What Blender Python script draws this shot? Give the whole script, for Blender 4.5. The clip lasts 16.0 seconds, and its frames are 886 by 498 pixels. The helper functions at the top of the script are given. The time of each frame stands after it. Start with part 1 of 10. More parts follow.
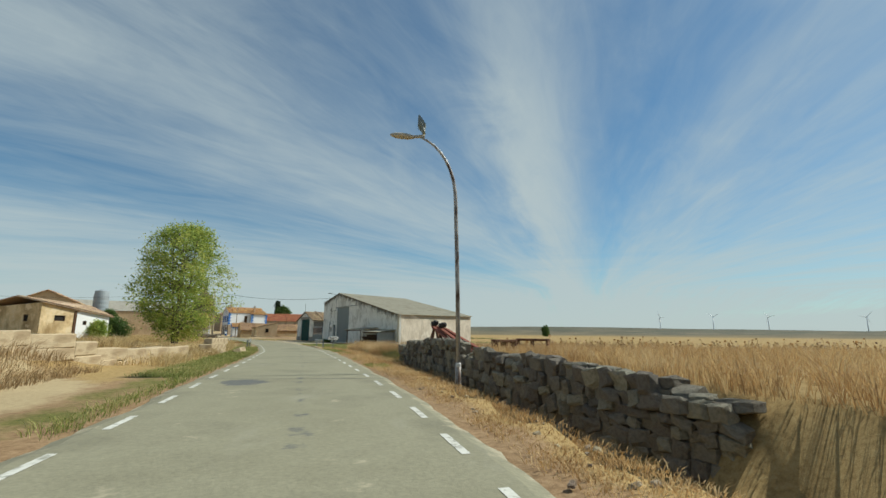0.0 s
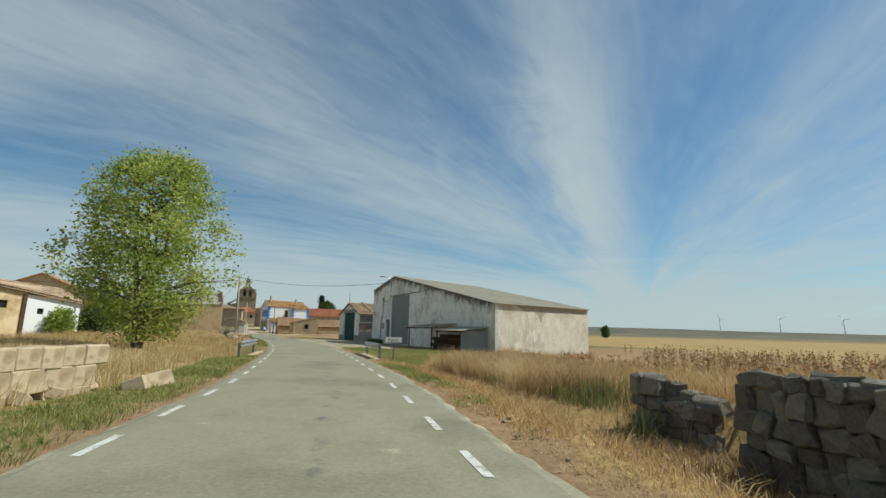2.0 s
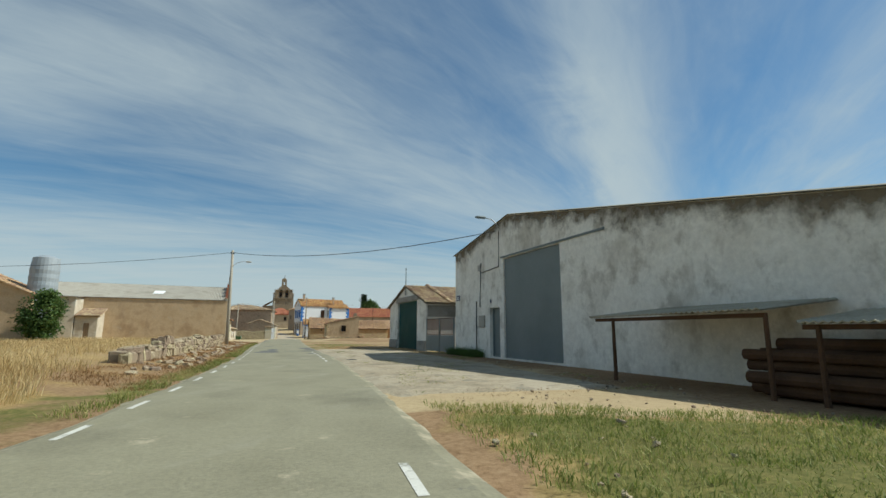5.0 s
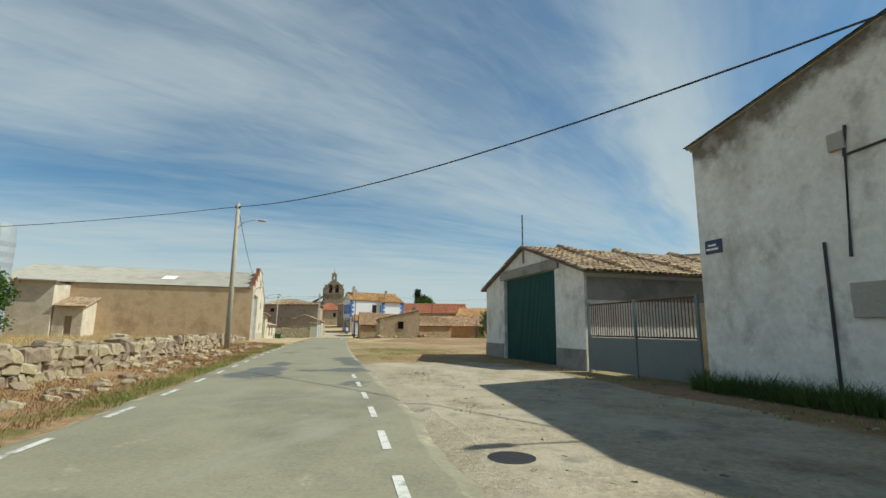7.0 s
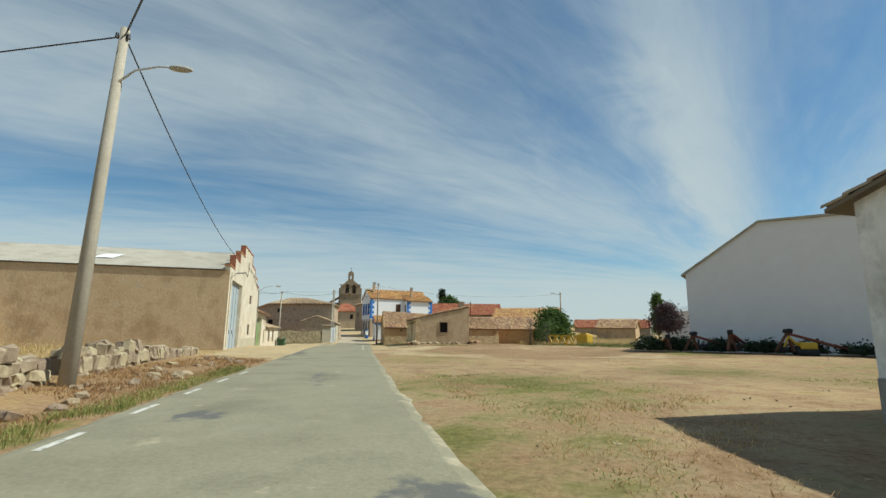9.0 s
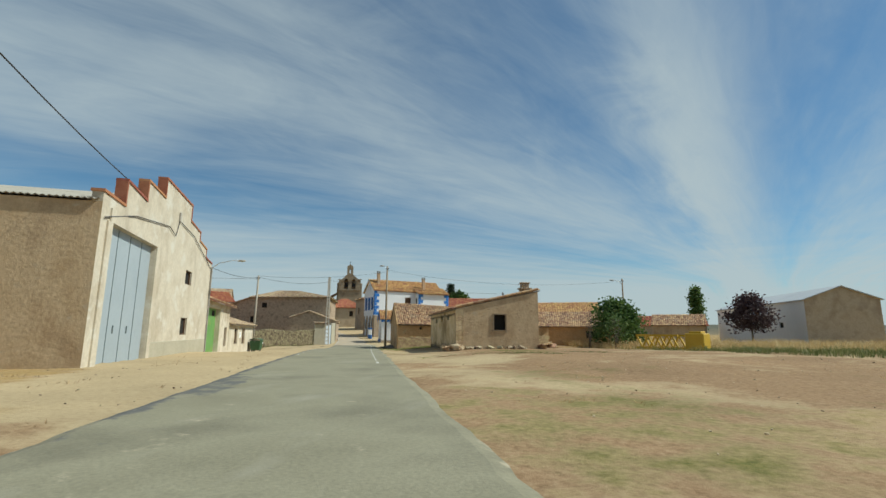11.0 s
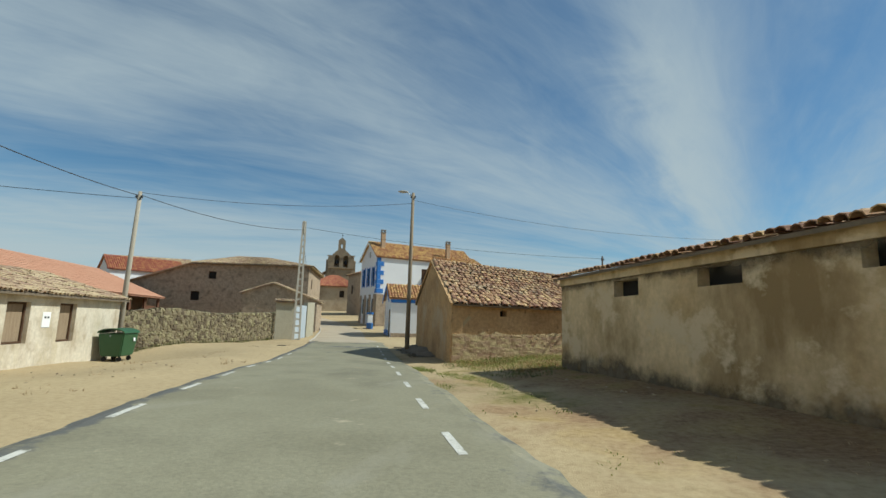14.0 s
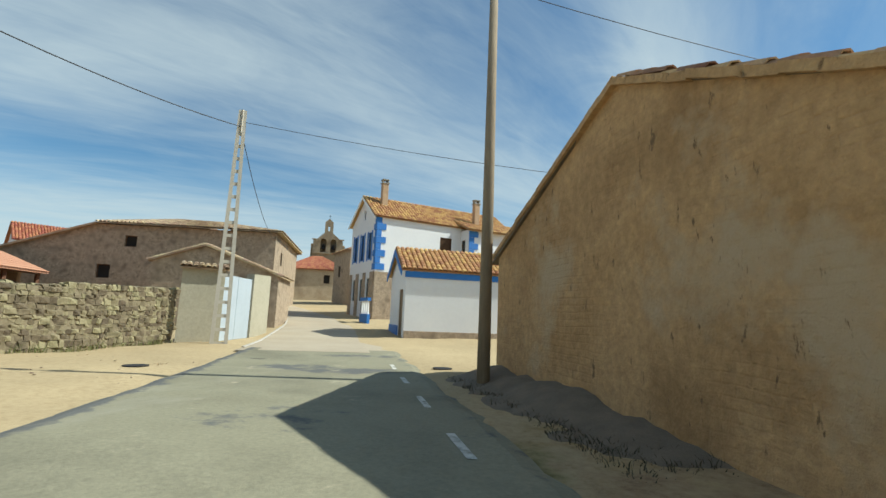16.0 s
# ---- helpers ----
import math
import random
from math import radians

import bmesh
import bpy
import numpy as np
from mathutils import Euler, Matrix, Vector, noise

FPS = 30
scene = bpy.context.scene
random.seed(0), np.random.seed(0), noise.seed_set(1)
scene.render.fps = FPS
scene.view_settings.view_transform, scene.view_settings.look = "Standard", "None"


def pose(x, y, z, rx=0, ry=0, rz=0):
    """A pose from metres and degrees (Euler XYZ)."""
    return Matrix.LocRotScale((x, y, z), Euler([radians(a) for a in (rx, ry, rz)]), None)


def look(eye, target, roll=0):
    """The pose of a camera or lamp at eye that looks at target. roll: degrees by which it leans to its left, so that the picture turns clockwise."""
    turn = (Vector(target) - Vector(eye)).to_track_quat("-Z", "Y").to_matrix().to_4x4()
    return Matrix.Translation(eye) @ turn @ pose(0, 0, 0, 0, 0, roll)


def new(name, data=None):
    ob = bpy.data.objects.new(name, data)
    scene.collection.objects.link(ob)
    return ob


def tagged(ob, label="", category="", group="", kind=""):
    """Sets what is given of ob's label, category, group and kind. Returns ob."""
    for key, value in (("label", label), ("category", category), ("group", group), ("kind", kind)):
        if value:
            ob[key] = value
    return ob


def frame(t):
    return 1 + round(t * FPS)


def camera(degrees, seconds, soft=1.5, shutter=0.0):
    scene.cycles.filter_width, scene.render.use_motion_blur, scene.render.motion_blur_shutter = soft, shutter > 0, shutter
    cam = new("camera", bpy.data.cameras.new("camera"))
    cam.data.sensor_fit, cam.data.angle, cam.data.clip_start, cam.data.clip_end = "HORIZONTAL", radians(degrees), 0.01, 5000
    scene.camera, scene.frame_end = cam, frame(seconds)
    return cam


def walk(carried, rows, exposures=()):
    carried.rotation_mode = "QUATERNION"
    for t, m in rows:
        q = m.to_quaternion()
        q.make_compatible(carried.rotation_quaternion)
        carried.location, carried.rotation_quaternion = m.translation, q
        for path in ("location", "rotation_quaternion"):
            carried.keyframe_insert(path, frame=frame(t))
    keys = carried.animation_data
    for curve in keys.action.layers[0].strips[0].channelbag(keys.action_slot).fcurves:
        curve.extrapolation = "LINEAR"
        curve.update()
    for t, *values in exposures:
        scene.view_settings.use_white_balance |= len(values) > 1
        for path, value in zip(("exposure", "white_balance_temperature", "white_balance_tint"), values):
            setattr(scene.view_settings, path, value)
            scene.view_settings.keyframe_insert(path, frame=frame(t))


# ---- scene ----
cam = camera(86.0, 16.0)
PATH = [
    (0, (0.991, 2.126, 1.208), (0.972, 4.094, 1.562), 0.6),
    (0.5, (-0.362, 7.667, 1.159), (-0.425, 9.635, 1.507), 0.6),
    (1, (-1.834, 13.102, 1.33), (-1.96, 15.067, 1.683), 0.6),
    (1.2, (-2.472, 15.214, 1.34), (-2.625, 17.177, 1.694), 1.3),
    (1.5, (-3.448, 18.319, 1.311), (-3.623, 20.284, 1.641), 2.3),
    (2, (-5.1, 23.37, 1.268), (-5.298, 25.33, 1.613), 1.5),
    (2.5, (-6.665, 28.349, 1.259), (-6.879, 30.31, 1.584), 0.7),
    (3, (-8.227, 33.291, 1.383), (-8.463, 35.252, 1.704), 0.2),
    (3.5, (-9.816, 38.043, 1.298), (-10.081, 39.997, 1.634), 0.5),
    (4, (-11.543, 42.716, 1.335), (-11.82, 44.673, 1.641), 1.3),
    (4.2, (-12.16, 44.577, 1.265), (-12.45, 46.529, 1.588), 0.9),
    (6.3, (-19.536, 62.507, 1.161), (-20.018, 64.417, 1.507), 1.2),
    (6.5, (-20.358, 64.293, 1.127), (-20.862, 66.2, 1.46), 1.0),
    (7, (-22.595, 68.581, 1.205), (-23.158, 70.471, 1.54), 0.6),
    (7.5, (-24.893, 72.756, 1.153), (-25.51, 74.629, 1.485), 0.4),
    (8, (-27.399, 76.993, 1.201), (-28.036, 78.862, 1.522), 1.0),
    (8.5, (-29.724, 81.053, 1.132), (-30.356, 82.92, 1.47), 1.1),
    (9, (-31.96, 85.045, 1.183), (-32.585, 86.913, 1.532), 0.6),
    (9.2, (-32.889, 86.68, 1.145), (-33.516, 88.55, 1.481), 0.2),
    (11.3, (-42.352, 103.244, 1.086), (-42.968, 105.114, 1.433), 0.6),
    (11.5, (-43.295, 104.905, 1.097), (-43.902, 106.78, 1.437), 0.8),
    (12, (-45.583, 109.06, 1.156), (-46.171, 110.942, 1.492), 0.4),
    (12.5, (-47.873, 113.204, 1.192), (-48.453, 115.086, 1.54), 0.8),
    (13, (-50.115, 117.264, 1.182), (-50.706, 119.147, 1.507), 2.2),
    (13.5, (-52.263, 121.3, 1.219), (-52.854, 123.182, 1.548), 2.0),
    (14, (-54.504, 125.407, 1.138), (-55.096, 127.294, 1.436), 1.8),
    (14.5, (-56.664, 129.505, 1.101), (-57.24, 131.395, 1.411), 1.3),
    (15, (-58.646, 133.675, 1.085), (-59.219, 135.568, 1.383), 1.4),
    (15.5, (-60.737, 137.682, 0.971), (-61.305, 139.577, 1.269), 2.7),
    (16, (-62.845, 141.732, 0.732), (-63.396, 143.634, 1.011), 2.4),
]
walk(cam, [(t, look(eye, target, roll)) for t, eye, target, roll in PATH], [(0, -0.05, 6350, 1), (4, -0.08, 6120, 2), (6.5, 0.04, 6250, 1), (9, 0.07, 6300, 1), (11.5, -0.13, 6120, 1), (13.5, -0.14, 6010, 1), (14.5, -0.14, 6050, 0), (15.2, -0.1, 6000, 0), (15.5, 0.0, 6000, 0), (16, 0.28, 6100, 0)])

# ---- light ----
SUN_AZ, SUN_EL = 20.0, 48.0  # degrees: counter-clockwise from +x, above the horizon
world = bpy.data.worlds.new("world")
scene.world = world
world.use_nodes = True
wn, wl = world.node_tree.nodes, world.node_tree.links
wn.clear()
sky = wn.new("ShaderNodeTexSky")
sky.sky_type, sky.sun_disc = "NISHITA", False
sky.sun_elevation, sky.sun_rotation = radians(SUN_EL), radians(90 - SUN_AZ)
sky.air_density, sky.dust_density, sky.ozone_density = 1.0, 0.3, 2.4
coord = wn.new("ShaderNodeTexCoord")
sep = wn.new("ShaderNodeSeparateXYZ")
wl.new(coord.outputs["Generated"], sep.inputs[0])


def wmath(op, a, b=None, clamp=False):
    n = wn.new("ShaderNodeMath")
    n.operation, n.use_clamp = op, clamp
    for i, v in enumerate((a, b)):
        if v is None:
            continue
        if isinstance(v, (int, float)):
            n.inputs[i].default_value = v
        else:
            wl.new(v, n.inputs[i])
    return n.outputs[0]


# high thin cloud drawn out along one wind direction, laid on a flat layer over the land
up = wmath("ADD", wmath("MAXIMUM", sep.outputs[2], 0.0), 0.13)
px, py = wmath("DIVIDE", sep.outputs[0], up), wmath("DIVIDE", sep.outputs[1], up)


# the streaks fan out from one far point of the cloud layer, a little right of the road's first stretch
sideways = wmath("SUBTRACT", wmath("MULTIPLY", px, 0.956), wmath("MULTIPLY", py, 0.292))
along_wind = wmath("ADD", wmath("MULTIPLY", px, 0.292), wmath("MULTIPLY", py, 0.956))
across = wmath("DIVIDE", wmath("MULTIPLY", sideways, 3.7), wmath("MAXIMUM", wmath("SUBTRACT", 5.1, along_wind), 0.7))


def cloud_noise(sx, sy, offset, detail, rough, distort):
    c = wn.new("ShaderNodeCombineXYZ")
    wl.new(wmath("MULTIPLY", across, sx), c.inputs[0])
    wl.new(wmath("MULTIPLY", along_wind, sy), c.inputs[1])
    c.inputs[2].default_value = offset
    n = wn.new("ShaderNodeTexNoise")
    n.inputs["Scale"].default_value = 1.0
    n.inputs["Detail"].default_value, n.inputs["Roughness"].default_value = detail, rough
    n.inputs["Distortion"].default_value = distort
    wl.new(c.outputs[0], n.inputs["Vector"])
    return n.outputs[0]


broad = cloud_noise(1.1, 0.6, 3.7, 4.0, 0.5, 0.7)
fine = cloud_noise(3.4, 1.5, 8.1, 8.0, 0.6, 0.8)
wisps = cloud_noise(10.0, 2.1, 5.3, 7.0, 0.62, 0.9)
shifted = wmath("ADD", across, wmath("MULTIPLY", wmath("SUBTRACT", broad, 0.5), 0.6))
bands = wn.new("ShaderNodeValToRGB")
wl.new(wmath("DIVIDE", wmath("ADD", shifted, 4.5), 7.5), bands.inputs[0])
bands.color_ramp.interpolation = "B_SPLINE"
BANDS = [(-4.5, 0.5), (-3.15, 0.55), (-2.65, 0.36), (-2.2, 0.14), (-1.9, 0.26), (-1.65, 0.4), (-1.37, 0.6), (-1.1, 0.56), (-0.82, 0.38), (-0.6, 0.22), (-0.4, 0.24), (-0.2, 0.3), (-0.02, 0.24), (0.14, 0.14), (0.3, 0.1), (0.52, 0.5), (0.75, 0.26), (1.2, 0.42), (3.0, 0.4)]
while len(bands.color_ramp.elements) < len(BANDS):
    bands.color_ramp.elements.new(0.5)
for e, (a, v) in zip(bands.color_ramp.elements, BANDS):
    e.position, e.color = (a + 4.5) / 7.5, (v, v, v, 1)
cover = wmath("ADD", bands.outputs[0], wmath("ADD", wmath("MULTIPLY", wmath("SUBTRACT", broad, 0.5), 0.7), wmath("ADD", wmath("MULTIPLY", wmath("SUBTRACT", fine, 0.5), 0.6), wmath("MULTIPLY", wmath("SUBTRACT", wisps, 0.5), 0.35))))
# one broad upright plume
off_plume = wmath("ADD", wmath("ADD", sideways, 0.2), wmath("MULTIPLY", wmath("SUBTRACT", fine, 0.5), 0.28))
rise = wn.new("ShaderNodeMapRange")
rise.interpolation_type = "SMOOTHSTEP"
wl.new(along_wind, rise.inputs[0])
rise.inputs[1].default_value, rise.inputs[2].default_value, rise.inputs[3].default_value, rise.inputs[4].default_value = 0.6, 2.1, 0.08, 0.5
cover = wmath("ADD", cover, wmath("MULTIPLY", wmath("EXPONENT", wmath("MULTIPLY", wmath("MULTIPLY", off_plume, off_plume), -45.0)), rise.outputs[0]))
low = wn.new("ShaderNodeMapRange")
low.interpolation_type = "SMOOTHSTEP"
wl.new(sep.outputs[2], low.inputs[0])
low.inputs[1].default_value, low.inputs[2].default_value, low.inputs[3].default_value, low.inputs[4].default_value = 0.0, 0.25, 0.32, 0.0
cover = wmath("ADD", cover, low.outputs[0])
veil = wn.new("ShaderNodeMapRange")
veil.interpolation_type = "SMOOTHSTEP"
wl.new(sep.outputs[2], veil.inputs[0])
veil.inputs[1].default_value, veil.inputs[2].default_value, veil.inputs[3].default_value, veil.inputs[4].default_value = 0.0, 0.13, 0.5, 0.0
cover = wmath("ADD", cover, veil.outputs[0])
# thin level streaks towards the horizon
level = wn.new("ShaderNodeCombineXYZ")
wl.new(wmath("MULTIPLY", sep.outputs[0], 2.2), level.inputs[0])
wl.new(wmath("MULTIPLY", sep.outputs[1], 2.2), level.inputs[1])
wl.new(wmath("MULTIPLY", sep.outputs[2], 26.0), level.inputs[2])
streaks = wn.new("ShaderNodeTexNoise")
streaks.inputs["Scale"].default_value, streaks.inputs["Detail"].default_value, streaks.inputs["Roughness"].default_value = 1.0, 5.0, 0.6
streaks.inputs["Distortion"].default_value = 0.5
wl.new(level.outputs[0], streaks.inputs["Vector"])
cover = wmath("ADD", cover, wmath("MULTIPLY", wmath("MULTIPLY", wmath("SUBTRACT", streaks.outputs[0], 0.5), 6.0), low.outputs[0]))
ramp = wn.new("ShaderNodeMapRange")
ramp.interpolation_type = "SMOOTHSTEP"
wl.new(cover, ramp.inputs[0])
ramp.inputs[1].default_value, ramp.inputs[2].default_value = -0.14, 1.04
ramp.inputs[3].default_value, ramp.inputs[4].default_value = 0.0, 0.9
mixc = wn.new("ShaderNodeMix")
mixc.data_type = "RGBA"
wl.new(ramp.outputs[0], mixc.inputs["Factor"])
clear = wn.new("ShaderNodeMix")
clear.data_type, clear.blend_type = "RGBA", "MULTIPLY"
clear.inputs["Factor"].default_value = 1.0
wl.new(sky.outputs[0], clear.inputs["A"])
clear.inputs["B"].default_value = (0.73, 0.945, 1.0, 1)
wl.new(clear.outputs["Result"], mixc.inputs["A"])
mixc.inputs["B"].default_value = (5.75, 6.3, 6.5, 1)
bg = wn.new("ShaderNodeBackground")
bg.inputs["Strength"].default_value = 0.091
wl.new(mixc.outputs["Result"], bg.inputs["Color"])
wo = wn.new("ShaderNodeOutputWorld")
wl.new(bg.outputs[0], wo.inputs["Surface"])
sun_data = bpy.data.lights.new("sun", "SUN")
sun_data.energy, sun_data.angle, sun_data.color = 4.9, radians(0.53), (1.0, 0.95, 0.86)
sun = new("sun", sun_data)
sa, se = radians(SUN_AZ), radians(SUN_EL)
SUN_DIR = Vector((math.cos(se) * math.cos(sa), math.cos(se) * math.sin(sa), math.sin(se)))
sun.matrix_world = look(SUN_DIR * 200, (0, 0, 0))
scene.view_settings.exposure = 0.0

# ---- materials ----


def material(name, colors, scale=1.0, rough=0.9, bump=0.3, fine=14.0, stretch=(1, 1, 1), metal=0.0, contrast=0.25, per_piece=0.0, stain=None, coords="Object", bump_dist=0.02, stain2=None):
    """A surface with broad patches between its colours, fine grain, stains and relief."""
    m = bpy.data.materials.new(name)
    m.use_nodes = True
    n, l = m.node_tree.nodes, m.node_tree.links
    b = n["Principled BSDF"]
    tc = n.new("ShaderNodeTexCoord")
    src = tc.outputs["Object"]
    if coords == "World":
        src = n.new("ShaderNodeNewGeometry").outputs["Position"]
    mp = n.new("ShaderNodeMapping")
    mp.inputs["Scale"].default_value = stretch
    l.new(src, mp.inputs[0])
    big = n.new("ShaderNodeTexNoise")
    big.inputs["Scale"].default_value, big.inputs["Detail"].default_value = scale, 5.0
    big.inputs["Roughness"].default_value = 0.6
    l.new(mp.outputs[0], big.inputs["Vector"])
    small = n.new("ShaderNodeTexNoise")
    small.inputs["Scale"].default_value, small.inputs["Detail"].default_value = scale * fine, 6.0
    small.inputs["Roughness"].default_value = 0.7
    l.new(mp.outputs[0], small.inputs["Vector"])
    cr = n.new("ShaderNodeValToRGB")
    while len(cr.color_ramp.elements) < len(colors):
        cr.color_ramp.elements.new(0.5)
    for i, c in enumerate(colors):
        e = cr.color_ramp.elements[i]
        e.position = 0.32 + 0.36 * i / max(1, len(colors) - 1)
        e.color = (*c, 1)
    l.new(big.outputs[0], cr.inputs[0])
    hsv = n.new("ShaderNodeHueSaturation")
    l.new(cr.outputs[0], hsv.inputs["Color"])
    mr = n.new("ShaderNodeMapRange")
    mr.inputs[1].default_value, mr.inputs[2].default_value = 0.25, 0.75
    mr.inputs[3].default_value, mr.inputs[4].default_value = 1 - contrast, 1 + contrast
    l.new(small.outputs[0], mr.inputs[0])
    value = mr.outputs[0]
    if per_piece:
        oi = n.new("ShaderNodeObjectInfo")
        gi = n.new("ShaderNodeNewGeometry")
        add = n.new("ShaderNodeMath")
        add.operation = "ADD"
        l.new(oi.outputs["Random"], add.inputs[0])
        l.new(gi.outputs["Random Per Island"], add.inputs[1])
        fr = n.new("ShaderNodeMath")
        fr.operation = "FRACT"
        l.new(add.outputs[0], fr.inputs[0])
        pr = n.new("ShaderNodeMapRange")
        pr.inputs[3].default_value, pr.inputs[4].default_value = 1 - per_piece, 1 + per_piece
        l.new(fr.outputs[0], pr.inputs[0])
        mu = n.new("ShaderNodeMath")
        mu.operation = "MULTIPLY"
        l.new(value, mu.inputs[0])
        l.new(pr.outputs[0], mu.inputs[1])
        value = mu.outputs[0]
        hr = n.new("ShaderNodeMapRange")
        hr.inputs[3].default_value, hr.inputs[4].default_value = 0.5 - 0.02, 0.5 + 0.02
        l.new(fr.outputs[0], hr.inputs[0])
        l.new(hr.outputs[0], hsv.inputs["Hue"])
    l.new(value, hsv.inputs["Value"])
    out = hsv.outputs[0]
    for one in (stain, stain2):
        if not one:
            continue
        color, sscale, lo, hi, sstretch = one
        mp2 = n.new("ShaderNodeMapping")
        mp2.inputs["Scale"].default_value = sstretch
        l.new(src, mp2.inputs[0])
        sn = n.new("ShaderNodeTexNoise")
        sn.inputs["Scale"].default_value, sn.inputs["Detail"].default_value = sscale, 6.0
        sn.inputs["Roughness"].default_value = 0.65
        l.new(mp2.outputs[0], sn.inputs["Vector"])
        sr = n.new("ShaderNodeMapRange")
        sr.inputs[1].default_value, sr.inputs[2].default_value = lo, hi
        l.new(sn.outputs[0], sr.inputs[0])
        mx = n.new("ShaderNodeMix")
        mx.data_type = "RGBA"
        l.new(sr.outputs[0], mx.inputs["Factor"])
        l.new(out, mx.inputs["A"])
        mx.inputs["B"].default_value = (*color, 1)
        out = mx.outputs["Result"]
    l.new(out, b.inputs["Base Color"])
    b.inputs["Roughness"].default_value = rough
    b.inputs["Metallic"].default_value = metal
    b.inputs["Specular IOR Level"].default_value = 0.25 if rough > 0.6 else 0.5
    if bump:
        bp = n.new("ShaderNodeBump")
        bp.inputs["Strength"].default_value, bp.inputs["Distance"].default_value = bump, bump_dist
        l.new(small.outputs[0], bp.inputs["Height"])
        l.new(bp.outputs[0], b.inputs["Normal"])
    return m


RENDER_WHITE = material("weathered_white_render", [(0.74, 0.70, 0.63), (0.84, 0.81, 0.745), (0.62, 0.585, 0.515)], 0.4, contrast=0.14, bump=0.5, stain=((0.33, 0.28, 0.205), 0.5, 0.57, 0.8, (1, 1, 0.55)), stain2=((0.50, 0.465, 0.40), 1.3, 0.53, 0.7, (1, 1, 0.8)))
# warehouse side wall's copy: the warm sunlight on it is put into the colour
RENDER_SUNLIT = material("worn_cream_sunlit_render", [(0.55, 0.48, 0.38), (0.68, 0.61, 0.50), (0.45, 0.38, 0.29)], 0.45, contrast=0.16, bump=0.5, stain=((0.30, 0.24, 0.17), 0.6, 0.55, 0.78, (1, 1, 0.35)), stain2=((0.72, 0.67, 0.57), 1.0, 0.56, 0.66, (1, 1, 0.6)))
RENDER_CREAM = material("cream_render", [(0.457, 0.39, 0.29), (0.581, 0.515, 0.403), (0.498, 0.427, 0.32)], 0.45, contrast=0.14, bump=0.4, stain=((0.315, 0.253, 0.178), 0.7, 0.57, 0.8, (1, 1, 0.3)), stain2=((0.614, 0.573, 0.481), 0.8, 0.54, 0.64, (1, 1, 1.2)))
RENDER_TAN = material("tan_mud_render", [(0.47, 0.335, 0.195), (0.55, 0.41, 0.255), (0.41, 0.285, 0.165)], 0.5, contrast=0.16, bump=0.7, bump_dist=0.03, stain=((0.30, 0.205, 0.12), 0.6, 0.55, 0.8, (1, 1, 0.5)), stain2=((0.48, 0.385, 0.27), 1.5, 0.6, 0.7, (1, 1, 1)))
# stain2's dark specks are the shade of small eroded pits, put in as colour
ADOBE = material("adobe_plaster", [(0.46, 0.28, 0.125), (0.55, 0.355, 0.175), (0.385, 0.235, 0.108)], 0.45, contrast=0.26, bump=1.0, fine=18, bump_dist=0.05, stain=((0.53, 0.40, 0.25), 0.38, 0.55, 0.66, (1, 1, 1)), stain2=((0.20, 0.13, 0.07), 7.0, 0.63, 0.69, (1, 1, 0.4)))
RENDER_HOUSE = material("house_beige_render", [(0.55, 0.40, 0.215), (0.70, 0.55, 0.335), (0.45, 0.315, 0.16)], 0.5, contrast=0.18, bump=0.5, stain=((0.31, 0.215, 0.105), 0.45, 0.45, 0.64, (1, 1, 0.55)), stain2=((0.68, 0.55, 0.36), 0.75, 0.54, 0.62, (1, 1, 1.3)))
WHITE = material("white_painted_wall", [(0.80, 0.80, 0.80), (0.76, 0.76, 0.77)], 0.4, contrast=0.03, bump=0.15)
WHITE_SHED = material("white_shed_panel", [(0.744, 0.732, 0.72), (0.696, 0.684, 0.672)], 0.1, contrast=0.04, bump=0.05)
BLUE = material("blue_paint", [(0.03, 0.16, 0.48), (0.04, 0.19, 0.55)], 2, rough=0.6, bump=0.1, contrast=0.08)
STONE_HOUSE = material("rough_stone_masonry", [(0.315, 0.242, 0.168), (0.42, 0.326, 0.231), (0.231, 0.179, 0.126)], 1.6, contrast=0.35, bump=0.9, fine=4, bump_dist=0.05)
STONE = material("field_stone", [(0.30, 0.232, 0.152), (0.38, 0.305, 0.208), (0.222, 0.17, 0.11)], 2.2, contrast=0.24, bump=0.7, bump_dist=0.03, per_piece=0.3)
STONE_DARK = material("grey_lichened_stone", [(0.175, 0.155, 0.12), (0.245, 0.218, 0.172), (0.125, 0.11, 0.086)], 2.2, contrast=0.3, bump=0.9, bump_dist=0.04, per_piece=0.3, stain=((0.28, 0.255, 0.2), 2.0, 0.58, 0.72, (1, 1, 1)))
STONE_CUT = material("pale_cut_stone", [(0.415, 0.32, 0.199), (0.49, 0.39, 0.257), (0.349, 0.257, 0.154)], 1.2, contrast=0.18, bump=0.5, stain=((0.282, 0.207, 0.124), 1.0, 0.55, 0.7, (1, 1, 1)))
MORTAR = material("dry_joint_earth", [(0.16, 0.13, 0.095), (0.22, 0.175, 0.125)], 3, contrast=0.2)
TILE = material("old_clay_tile", [(0.36, 0.20, 0.11), (0.45, 0.285, 0.165), (0.285, 0.155, 0.09)], 1.1, contrast=0.24, bump=0.3, per_piece=0.45, stain=((0.43, 0.345, 0.225), 1.6, 0.5, 0.72, (1, 1, 1)))
TILE_NEW = material("ochre_clay_tile", [(0.465, 0.257, 0.108), (0.515, 0.307, 0.141)], 1.5, contrast=0.12, bump=0.2, per_piece=0.25)
